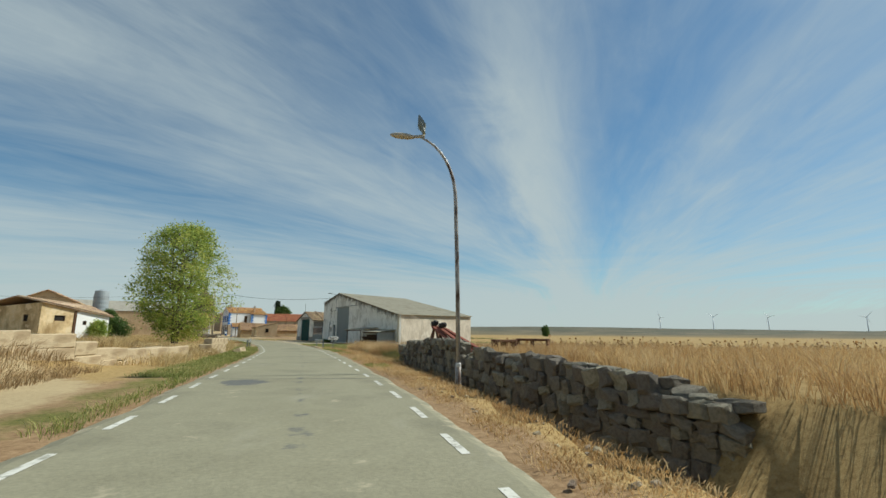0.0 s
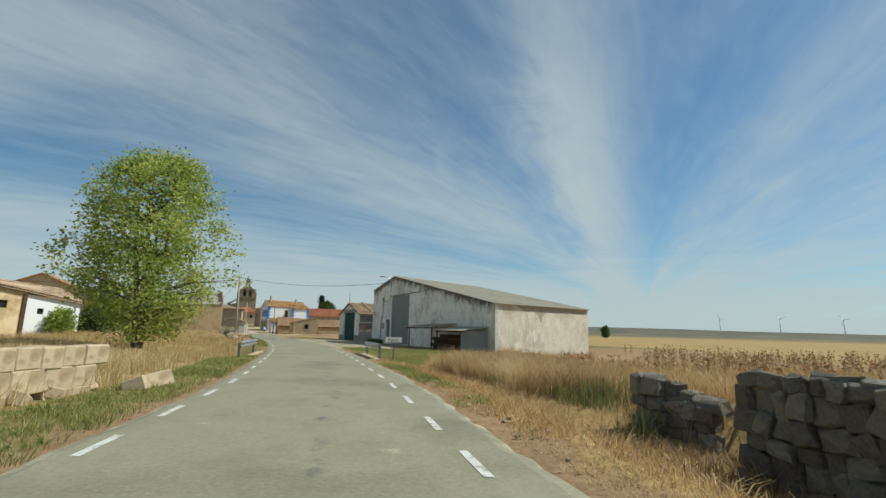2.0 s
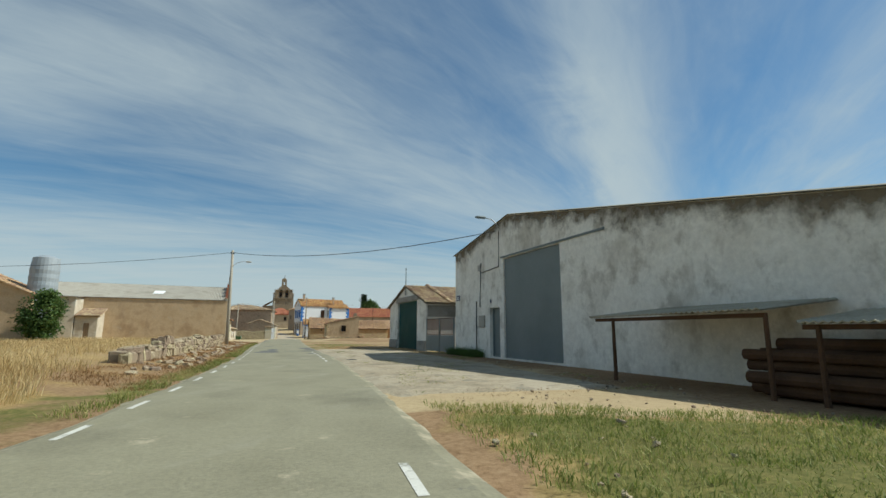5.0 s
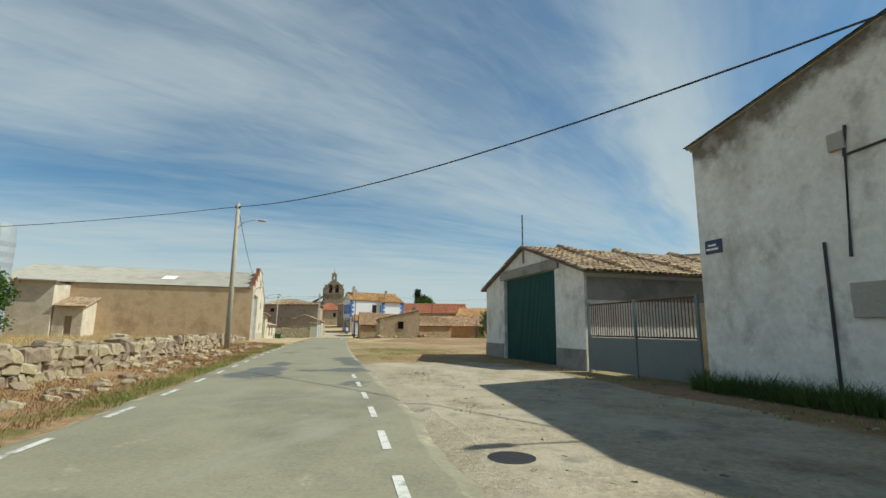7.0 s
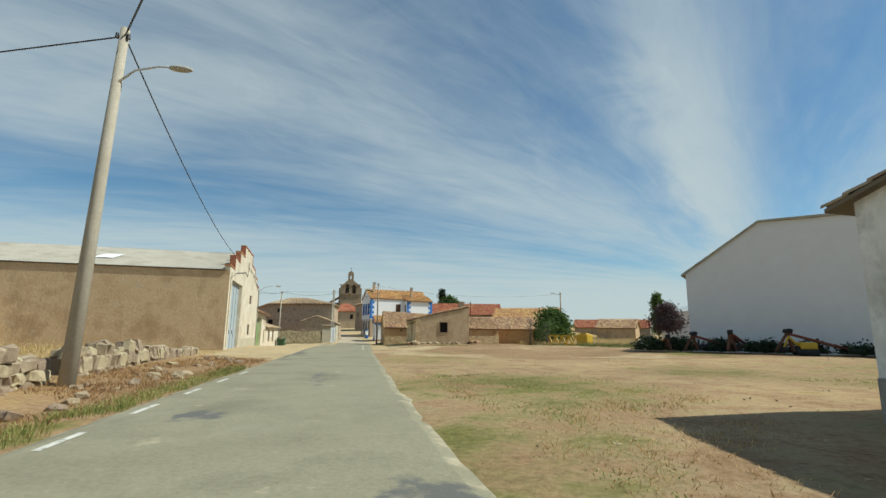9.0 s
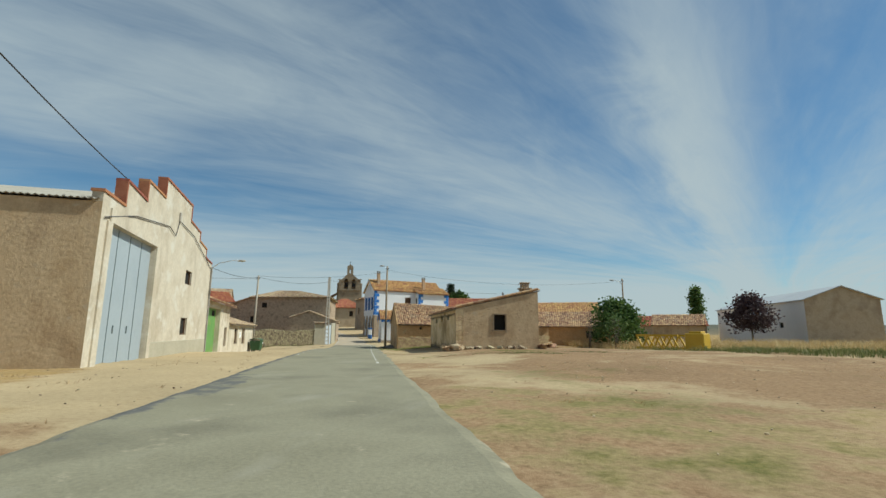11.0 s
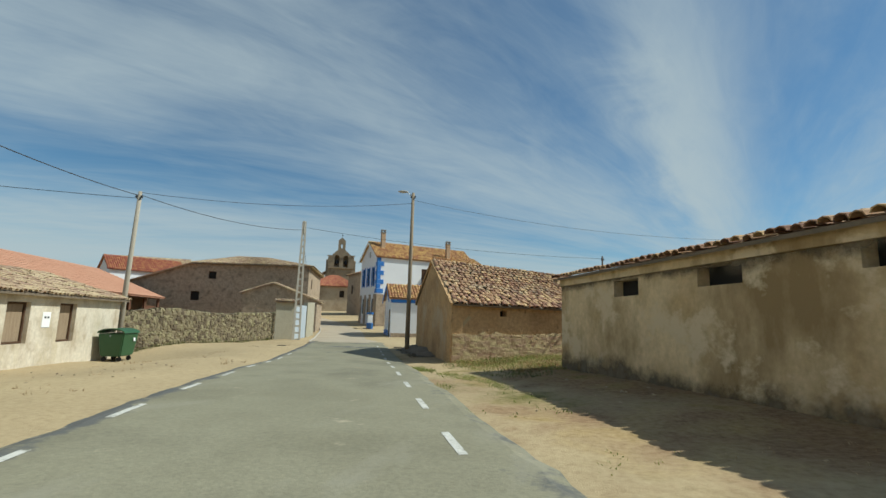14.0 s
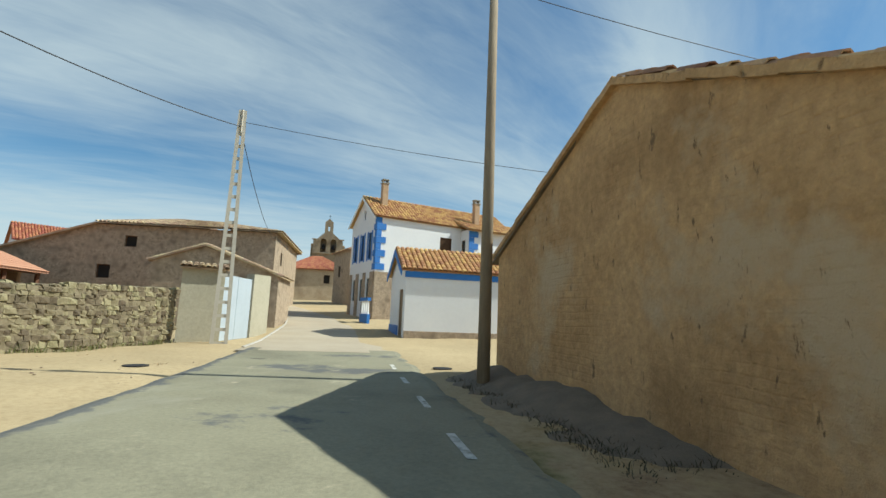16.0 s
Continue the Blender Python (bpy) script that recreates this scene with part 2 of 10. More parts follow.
TILE_PALE = material("sun_bleached_clay_tile", [(0.385, 0.265, 0.16), (0.46, 0.345, 0.225), (0.325, 0.215, 0.13)], 0.8, contrast=0.2, per_piece=0.25)
TILE_RED = material("red_clay_tile", [(0.349, 0.124, 0.071), (0.415, 0.166, 0.091)], 1.0, contrast=0.18, per_piece=0.2)
TILE_SAND = material("sandy_clay_tile", [(0.448, 0.311, 0.203), (0.506, 0.369, 0.253), (0.382, 0.261, 0.166)], 0.8, contrast=0.16, bump=0.2, per_piece=0.2)
TILE_FLAT = material("salmon_flat_tile", [(0.481, 0.249, 0.158), (0.515, 0.282, 0.183)], 0.6, contrast=0.06, bump=0.1)
FIBRE = material("fibre_cement_sheet", [(0.33, 0.30, 0.225), (0.40, 0.365, 0.28), (0.27, 0.24, 0.175)], 0.5, contrast=0.14, bump=0.2)
FIBRE_PALE = material("pale_fibre_cement_sheet", [(0.299, 0.274, 0.228), (0.357, 0.332, 0.278), (0.257, 0.232, 0.187)], 0.4, contrast=0.12, bump=0.2)
METAL_GREY = material("grey_painted_steel", [(0.15, 0.178, 0.178), (0.185, 0.212, 0.212)], 0.6, rough=0.55, bump=0.05, contrast=0.06)
METAL_BLUEGREY = material("blue_grey_painted_steel", [(0.33, 0.38, 0.41), (0.37, 0.42, 0.45)], 0.5, rough=0.5, bump=0.05, contrast=0.06)
METAL_GREEN = material("dark_green_painted_steel", [(0.012, 0.085, 0.075), (0.018, 0.105, 0.09)], 0.8, rough=0.5, bump=0.05, contrast=0.1)
GREEN_OLD = material("peeling_green_paint", [(0.108, 0.274, 0.062), (0.166, 0.332, 0.091)], 1.2, rough=0.6, contrast=0.12, stain=((0.299, 0.282, 0.083), 2.0, 0.55, 0.68, (1, 1, 0.7)))
GREEN_BIN = material("green_plastic", [(0.025, 0.085, 0.032), (0.03, 0.10, 0.038)], 1.0, rough=0.5, bump=0.05, contrast=0.1)
GALV = material("galvanised_steel", [(0.52, 0.53, 0.53), (0.60, 0.61, 0.61)], 3.0, rough=0.45, metal=0.4, bump=0.05, contrast=0.1)
RUST = material("rusted_steel", [(0.105, 0.05, 0.03), (0.155, 0.078, 0.046), (0.07, 0.034, 0.024)], 3.0, rough=0.9, bump=0.3, contrast=0.25)
# near-black panels for openings: the shade inside is put into the colour
DARK = material("shaded_interior_panel", [(0.02, 0.018, 0.016), (0.028, 0.024, 0.02)], 1.0, rough=0.9, bump=0.0, contrast=0.1)
BLACK = material("black_rubber", [(0.02, 0.02, 0.02), (0.03, 0.03, 0.03)], 2.0, rough=0.7, bump=0.1)
WOOD = material("weathered_wood", [(0.25, 0.18, 0.115), (0.33, 0.25, 0.165)], 2.0, contrast=0.2, stretch=(4, 4, 0.5))
WOOD_DARK = material("dark_stained_wood", [(0.075, 0.042, 0.024), (0.11, 0.062, 0.036)], 2.0, contrast=0.25)
CONCRETE = material("pale_concrete", [(0.39, 0.365, 0.315), (0.448, 0.415, 0.365)], 1.0, contrast=0.12, bump=0.25, stain=((0.249, 0.224, 0.183), 1.2, 0.56, 0.75, (1, 1, 0.4)))
POLE_BROWN = material("weathered_brown_pole", [(0.25, 0.195, 0.13), (0.33, 0.265, 0.185)], 1.5, contrast=0.2, bump=0.3, stretch=(1, 1, 0.15))
POLE = material("pole_concrete", [(0.349, 0.307, 0.241), (0.415, 0.373, 0.299)], 1.0, contrast=0.12, bump=0.2)
CONCRETE_GREY = material("grey_cement_render", [(0.26, 0.245, 0.215), (0.33, 0.31, 0.275), (0.21, 0.195, 0.17)], 0.8, contrast=0.18, bump=0.4)
CEMENT_GREEN = material("greenish_cement", [(0.382, 0.349, 0.257), (0.448, 0.407, 0.307)], 0.7, contrast=0.14, bump=0.3)
BRICK = material("red_brick", [(0.315, 0.124, 0.066), (0.382, 0.166, 0.091)], 3, contrast=0.2, per_piece=0.25)
PAINT = material("worn_road_paint", [(0.55, 0.535, 0.48), (0.64, 0.625, 0.565)], 2.0, rough=0.95, contrast=0.12, stain=((0.27, 0.26, 0.21), 6.0, 0.5, 0.64, (1, 1, 1)))
YELLOW = material("yellow_painted_steel", [(0.498, 0.315, 0.017), (0.548, 0.357, 0.025)], 2.0, rough=0.5, contrast=0.1)
WIRE = material("cable_black", [(0.035, 0.036, 0.04), (0.05, 0.05, 0.055)], 1.0, rough=0.6, bump=0)
BARK = material("grey_bark", [(0.13, 0.11, 0.085), (0.19, 0.165, 0.13)], 3.0, contrast=0.3, bump=0.8, stretch=(3, 3, 0.6))
METAL_BLACK_DOOR = material("dark_grey_steel_seam", [(0.10, 0.11, 0.118), (0.13, 0.14, 0.15)], 0.6, rough=0.6, bump=0.05)
BRICK_PALE = material("pale_brick", [(0.43, 0.29, 0.175), (0.50, 0.355, 0.23)], 3, contrast=0.2)
GLASS = material("dark_window_glass", [(0.03, 0.035, 0.04), (0.04, 0.045, 0.05)], 1.0, rough=0.1, bump=0, contrast=0.02)
SIGN_WHITE = material("sign_white", [(0.86, 0.86, 0.84), (0.88, 0.88, 0.86)], 1.0, rough=0.5, bump=0, contrast=0.03)
SIGN_BLACK = material("sign_black", [(0.02, 0.02, 0.022), (0.025, 0.025, 0.027)], 1.0, rough=0.5, bump=0)
SIGN_NAVY = material("enamel_navy", [(0.025, 0.035, 0.08), (0.03, 0.042, 0.095)], 1.0, rough=0.35, bump=0)



def add_courses(m, along_x, along_y, width=0.37, height=0.115):
    """Mud bricks that show through a worn coat: courses along the wall, their joints washed out in patches."""
    n, l = m.node_tree.nodes, m.node_tree.links
    b = n["Principled BSDF"]
    color, normal = b.inputs["Base Color"].links[0].from_socket, b.inputs["Normal"].links[0].from_node
    pos = n.new("ShaderNodeNewGeometry").outputs["Position"]

    def tex(scale, detail):
        t = n.new("ShaderNodeTexNoise")
        t.inputs["Scale"].default_value, t.inputs["Detail"].default_value = scale, detail
        l.new(pos, t.inputs["Vector"])
        return t

    dot = n.new("ShaderNodeVectorMath")
    dot.operation = "DOT_PRODUCT"
    l.new(pos, dot.inputs[0])
    dot.inputs[1].default_value = (along_x, along_y, 0)
    sep_n = n.new("ShaderNodeSeparateXYZ")
    l.new(pos, sep_n.inputs[0])
    com = n.new("ShaderNodeCombineXYZ")
    l.new(dot.outputs["Value"], com.inputs[0])
    l.new(sep_n.outputs[2], com.inputs[1])
    wob = n.new("ShaderNodeVectorMath")
    wob.operation = "MULTIPLY_ADD"
    l.new(tex(1.7, 3.0).outputs["Color"], wob.inputs[0])
    wob.inputs[1].default_value = (0.12, 0.09, 0.0)
    l.new(com.outputs[0], wob.inputs[2])
    br = n.new("ShaderNodeTexBrick")
    l.new(wob.outputs[0], br.inputs["Vector"])
    br.inputs["Scale"].default_value = 1.0
    br.inputs["Brick Width"].default_value, br.inputs["Row Height"].default_value = width, height
    br.inputs["Mortar Size"].default_value, br.inputs["Mortar Smooth"].default_value = 0.02, 1.0
    br.inputs["Color1"].default_value, br.inputs["Color2"].default_value = (1.03, 1.03, 1.02, 1), (0.95, 0.94, 0.93, 1)
    br.inputs["Mortar"].default_value = (0.93, 0.91, 0.89, 1)
    worn = n.new("ShaderNodeMapRange")
    l.new(tex(0.55, 5.0).outputs[0], worn.inputs[0])
    worn.inputs[1].default_value, worn.inputs[2].default_value, worn.inputs[3].default_value = 0.46, 0.66, 0.05
    mul = n.new("ShaderNodeMix")
    mul.data_type, mul.blend_type = "RGBA", "MULTIPLY"
    l.new(worn.outputs[0], mul.inputs["Factor"])
    l.new(color, mul.inputs["A"])
    l.new(br.outputs["Color"], mul.inputs["B"])
    l.new(mul.outputs["Result"], b.inputs["Base Color"])
    joint = n.new("ShaderNodeBump")
    joint.invert = True
    joint.inputs["Distance"].default_value = 0.007
    l.new(worn.outputs[0], joint.inputs["Strength"])
    l.new(br.outputs["Fac"], joint.inputs["Height"])
    l.new(normal.outputs[0], joint.inputs["Normal"])
    l.new(joint.outputs[0], b.inputs["Normal"])


# here too stain2 colours in the shade inside washed-out pits
ADOBE_WALL = material("worn_mud_brick_wall", [(0.46, 0.28, 0.125), (0.55, 0.355, 0.175), (0.385, 0.235, 0.108)], 0.45, contrast=0.26, bump=1.0, fine=18, bump_dist=0.05, stain=((0.53, 0.40, 0.25), 0.38, 0.55, 0.66, (1, 1, 1)), stain2=((0.20, 0.13, 0.07), 7.0, 0.63, 0.69, (1, 1, 0.4)))
add_courses(ADOBE_WALL, 0.405, 1.355)
RUBBLE_TAN = material("tan_earth_rubble", [(0.41, 0.292, 0.16), (0.49, 0.362, 0.21), (0.33, 0.23, 0.124)], 2.0, contrast=0.24, bump=0.9, bump_dist=0.03, per_piece=0.14)

# ---- building tools ----


def V2(p):
    return Vector((p[0], p[1], 0))


def mesh_object(name, bm, mat, parent=None, label="", smooth=False):
    bmesh.ops.recalc_face_normals(bm, faces=bm.faces)
    me = bpy.data.meshes.new(name)
    bm.to_mesh(me)
    bm.free()
    if smooth:
        for p in me.polygons:
            p.use_smooth = True
    me.materials.append(mat)
    ob = new(name, me)
    ob.parent = parent
    if label:
        ob["label"] = label
    return ob


def part(name, bm, mat, parent, label="", smooth=False):
    return mesh_object(name, bm, mat, parent, label, smooth)


def thing(name, label, category, at=(0, 0, 0), group="", kind=""):
    ob = new(name)
    ob.location = at
    return tagged(ob, label, category, group, kind)


def box_at(bm, m, sx, sy, sz, bevel=0.0):
    """A box with its base's centre at the pose m."""
    r = bmesh.ops.create_cube(bm, size=1.0, matrix=m @ Matrix.Translation((0, 0, sz / 2)) @ Matrix.Diagonal((sx, sy, sz, 1)))
    if bevel:
        es = {e for v in r["verts"] for e in v.link_edges}
        bmesh.ops.bevel(bm, geom=list(es), offset=bevel, segments=1, affect="EDGES")
    return r


def beam(bm, a, b, w, h=None):
    """A bar of section w x h from a to b."""
    a, b = Vector(a), Vector(b)
    d = b - a
    q = d.to_track_quat("Z", "Y").to_matrix().to_4x4()
    box_at(bm, Matrix.Translation(a) @ q, w, h or w, d.length)


def tube(bm, pts, r0, r1=None, sides=8, cap=True):
    """A round bar along points, tapering from r0 to r1."""
    r1 = r0 if r1 is None else r1
    pts = [Vector(p) for p in pts]
    rings = []
    for i, p in enumerate(pts):
        d = (pts[min(i + 1, len(pts) - 1)] - pts[max(i - 1, 0)]).normalized()
        u = d.orthogonal().normalized() if abs(d.z) > 0.99 else d.cross(Vector((0, 0, 1))).normalized()
        v = d.cross(u)
        r = r0 + (r1 - r0) * i / max(1, len(pts) - 1)
        rings.append([bm.verts.new(p + r * (u * math.cos(k * 2 * math.pi / sides) + v * math.sin(k * 2 * math.pi / sides))) for k in range(sides)])
    for a, b in zip(rings, rings[1:]):
        for k in range(sides):
            bm.faces.new((a[k], a[(k + 1) % sides], b[(k + 1) % sides], b[k]))
    if cap:
        bm.faces.new(rings[0][::-1])
        bm.faces.new(rings[-1])


def wall_mesh(a, b, z0, tops, thick, openings=(), z_of=None):
    """A wall from plan point a to b, its outside to the right of the way from a to b. tops: (s, z) along it. openings: (s0, s1, z0, z1)."""
    a, b = V2(a), V2(b)
    d = b - a
    length = d.length
    d.normalize()
    inward = Vector((-d.y, d.x, 0)) * thick
    ss = sorted({round(v, 4) for v in (0.0, length, *[min(max(s, 0), length) for s, _ in tops], *[o[0] for o in openings], *[o[1] for o in openings])})
    ss = [v for i, v in enumerate(ss) if i == 0 or v - ss[i - 1] > 2e-3]
    all_z = sorted({z0, *[max(o[2], z0) for o in openings], *[o[3] for o in openings]})

    def top(s):
        return float(np.interp(s, [p[0] for p in tops], [p[1] for p in tops]))

    bm = bmesh.new()
    cache = {}

    def vert(s, z):
        k = (round(s, 4), round(z, 4))
        if k not in cache:
            cache[k] = bm.verts.new(a + d * s + Vector((0, 0, z)))
        return cache[k]

    for s0, s1 in zip(ss, ss[1:]):
        zs = [z for z in all_z if z < min(top(s0 + 2e-3), top(s1 - 2e-3)) - 0.02]
        for j, zl in enumerate(zs):
            last = j == len(zs) - 1
            za, zb = (top(s0 + 2e-3), top(s1 - 2e-3)) if last else (zs[j + 1], zs[j + 1])
            mid_s, mid_z = (s0 + s1) / 2, (zl + (za + zb) / 2) / 2
            if any(o[0] < mid_s < o[1] and o[2] < mid_z < o[3] for o in openings):
                continue
            bm.faces.new((vert(s0, zl), vert(s1, zl), vert(s1, zb), vert(s0, za)))
    r = bmesh.ops.extrude_face_region(bm, geom=bm.faces[:])
    for v in r["geom"]:
        if isinstance(v, bmesh.types.BMVert):
            k = (v.co - a).dot(d)
            v.co += inward + d * (0.02 if k < 1e-3 else -0.02 if k > length - 1e-3 else 0.0)
    return bm


def along(a, b, s, z=0.0, out=0.0):
    """The place s metres along the wall from a to b, out metres before its outside."""
    a, b = V2(a), V2(b)
    d = (b - a).normalized()
    return a + d * s + Vector((d.y, -d.x, 0)) * out + Vector((0, 0, z))


def on_wall(a, b, s, z=0.0, out=0.0):
    """A pose on a wall: x along it, y inwards, z up."""
    d = (V2(b) - V2(a)).normalized()
    return Matrix.Translation(along(a, b, s, z, out)) @ Matrix.Rotation(math.atan2(d.y, d.x), 4, "Z")


def slab(pts, thick):
    """A flat or sloping slab with the given top corners."""
    bm = bmesh.new()
    top = [bm.verts.new(p) for p in pts]
    f = bm.faces.new(top)
    f.normal_update()
    r = bmesh.ops.extrude_face_region(bm, geom=[f])
    for v in r["geom"]:
        if isinstance(v, bmesh.types.BMVert):
            v.co -= Vector((0, 0, thick))
    return bm


def fill_opening(parent, a, b, s0, s1, z0, z1, kind, mat, inset=0.12, frame_mat=None, label=""):
    """A door or window set back in its opening, with a frame round it."""
    m = on_wall(a, b, (s0 + s1) / 2, z0, -inset)
    w, h = s1 - s0, z1 - z0
    bm = bmesh.new()
    box_at(bm, m @ Matrix.Translation((0, 0.02, 0.01)), w - 0.02, 0.04, h - 0.02)
    leaf = part(kind, bm, mat, parent, label)
    if frame_mat:
        bm = bmesh.new()
        t = min(0.07, w * 0.12)
        for x in (-w / 2 + t / 2, w / 2 - t / 2):
            box_at(bm, m @ Matrix.Translation((x, -0.03, 0.005)), t, 0.06, h - 0.01)
        for z in (0.005, h - t - 0.005):
            box_at(bm, m @ Matrix.Translation((0, -0.03, z)), w - 2 * t - 0.002, 0.06, t)
        part("frame", bm, frame_mat, leaf)
    return leaf


def barrel_mesh(length, radius, seg=4):
    """One half-round roof tile, slightly tapered, along +y with its crown up."""
    bm = bmesh.new()
    rings = []
    for y, k, lift in ((0.0, 1.0, 0.012), (length, 0.84, 0.0)):
        rings.append([bm.verts.new((-radius * k * math.cos(math.pi * i / seg), y, radius * k * 0.8 * math.sin(math.pi * i / seg) + lift)) for i in range(seg + 1)])
    for i in range(seg):
        bm.faces.new((rings[0][i], rings[0][i + 1], rings[1][i + 1], rings[1][i]))
    inner = [bm.verts.new((v.co.x * 0.84, v.co.y, v.co.z * 0.8)) for v in rings[0]]
    for i in range(seg):
        bm.faces.new((rings[0][i + 1], rings[0][i], inner[i], inner[i + 1]))
    return bm


TILE_CACHE = {}


def tile_roof(parent, e0, e1, r0, r1, mat, pitch=0.22, course=0.36, singles=0, jitter=0.012, rnd=None, bed=None, sag=0.0, tilt=3.0):
    """Rows of half-round tiles from the eave e0-e1 up to the ridge r0-r1, over a thin bed. The first ones are pieces of their own, the rest one mesh."""
    rnd = rnd or random.Random(5)
    e0, e1, r0, r1 = (Vector(p) for p in (e0, e1, r0, r1))
    if sag:
        bm, across, upward = bmesh.new(), 16, 8
        lift = (e1 - e0).cross(r0 - e0).normalized()
        lift = -lift if lift.z < 0 else lift
        grid = [[bm.verts.new(e0.lerp(e1, i / across).lerp(r0.lerp(r1, i / across), j / upward) + lift * (0.07 * k - 0.07 - sag * math.sin(math.pi * i / across) * math.sin(math.pi * min(1, j / upward + 0.1)))) for i in range(across + 1)] for k in (0, 1) for j in range(upward + 1)]
        rim = upward + 1
        for j in range(upward):
            for i in range(across):
                for o in (0, rim):
                    bm.faces.new((grid[j + o][i], grid[j + o][i + 1], grid[j + o + 1][i + 1], grid[j + o + 1][i]))
        for i in range(across):
            for j in (0, upward):
                bm.faces.new((grid[j][i], grid[j][i + 1], grid[j + rim][i + 1], grid[j + rim][i]))
        for j in range(upward):
            for i in (0, across):
                bm.faces.new((grid[j][i], grid[j + 1][i], grid[j + 1 + rim][i], grid[j + rim][i]))
        bmesh.ops.recalc_face_normals(bm, faces=bm.faces)
        part("roof_bed", bm, bed or mat, parent)
    else:
        part("roof_bed", slab([e0, e1, r1, r0], 0.07), bed or mat, parent)
    cols = max(2, round((e1 - e0).length / pitch))
    rows = max(1, round(((r0 - e0).length + (r1 - e1).length) / 2 / course))
    radius = pitch * 0.5
    length = course * 1.2
    key = (round(pitch, 3), round(course, 3), mat.name)
    if key not in TILE_CACHE:
        bm = barrel_mesh(length, radius)
        me = bpy.data.meshes.new("roof_tile")
        bm.to_mesh(me)
        bm.free()
        me.materials.append(mat)
        TILE_CACHE[key] = me
    me = TILE_CACHE[key]
    base_v = [v.co.copy() for v in me.vertices]
    base_f = [tuple(p.vertices) for p in me.polygons]
    normal = (e1 - e0).cross(r0 - e0).normalized()
    if normal.z < 0:
        normal = -normal
    verts, faces, count = [], [], 0
    for j in range(rows):
        for i in range(cols):
            u, v = (i + 0.5) / cols, j / rows
            low, high = e0.lerp(e1, u), r0.lerp(r1, u)
            up = (high - low).normalized()
            right = up.cross(normal).normalized()
            drop = -sag * math.sin(math.pi * u) * math.sin(math.pi * min(1, v + 0.1))
            p = low.lerp(high, v) + normal * (0.02 + drop + rnd.uniform(0, jitter)) - up * 0.05 + right * rnd.uniform(-jitter, jitter)
            m = Matrix((right, up, normal)).transposed().to_4x4()
            m = Matrix.Translation(p) @ m @ Matrix.Rotation(radians(rnd.uniform(-tilt, tilt)), 4, "Z") @ Matrix.Rotation(radians(-2.0), 4, "X")
            if count < singles:
                o = new("roof_tile", me)
                o.parent = parent
                o.matrix_local = m
                count += 1
            else:
                k = len(verts)
                verts += [m @ c for c in base_v]
                faces += [tuple(k + q for q in f) for f in base_f]
    if verts:
        me2 = bpy.data.meshes.new("roof_tiles")
        me2.from_pydata(verts, [], faces)
        me2.materials.append(mat)
        o = new("roof_tiles", me2)
        o.parent = parent
        o["kind"] = "stuff"


def corrugated(e0, e1, r0, r1, pitch=0.18, depth=0.05, thick=0.03):
    """A corrugated sheet roof from eave to ridge."""
    e0, e1, r0, r1 = (Vector(p) for p in (e0, e1, r0, r1))
    n = max(4, round((e1 - e0).length / pitch * 2))
    normal = (e1 - e0).cross(r0 - e0).normalized()
    if normal.z < 0:
        normal = -normal
    bm = bmesh.new()
    rows = []
    for k in (0, 1):
        lift = [(depth if i % 2 else 0.0) - k * thick for i in range(n + 1)]
        rows.append(([bm.verts.new(e0.lerp(e1, i / n) + normal * lift[i]) for i in range(n + 1)], [bm.verts.new(r0.lerp(r1, i / n) + normal * lift[i]) for i in range(n + 1)]))
    for i in range(n):
        (a, b), (c, d) = rows
        bm.faces.new((a[i], a[i + 1], b[i + 1], b[i]))
        bm.faces.new((c[i + 1], c[i], d[i], d[i + 1]))
        bm.faces.new((a[i + 1], a[i], c[i], c[i + 1]))
    return bm

# ---- lie of the land ----
PROFILE = [(-400, -0.1), (2, -0.1), (15, 0.0), (45, -0.1), (85, -0.16), (115, -0.13), (126, -0.18), (133, -0.24), (138, -0.36), (142, -0.55), (152, -0.66), (160, -0.6), (170, -0.1), (180, 0.6), (195, 1.7), (210, 2.5), (240, 3.6), (400, 5.0)]
CENTRE = [(-300, 70), (-60, 14.5), (0, 0.9), (9.5, -1.4), (23, -5.4), (35.5, -9.3), (46.5, -13.7), (52, -16.0), (61, -20.2), (71, -25.3), (76, -28.0), (92.5, -37.6), (111, -47.6), (121, -53.1), (131.7, -58.8), (140, -63.0), (148.5, -67.3), (155, -70.6), (161, -73.7), (169, -78.0), (175.1, -82.1), (181.5, -88.0), (194, -100.0), (206, -111.0), (260, -160)]
CY, CX = [p[0] for p in CENTRE], [p[1] for p in CENTRE]


def smooth(a, b, v):
    t = min(1.0, max(0.0, (v - a) / (b - a)))
    return t * t * (3 - 2 * t)


def road_x(y):
    return (float(np.interp(y - 2.5, CY, CX)) + 2 * float(np.interp(y, CY, CX)) + float(np.interp(y + 2.5, CY, CX))) / 4


def road_dir(y):
    d = Vector((road_x(y + 1.5) - road_x(y - 1.5), 3.0, 0))
    return d.normalized()


def side_of_road(x, y):
    """Metres to the right of the road's middle, square to it."""
    d = road_dir(y)
    return (x - road_x(y)) * d.y


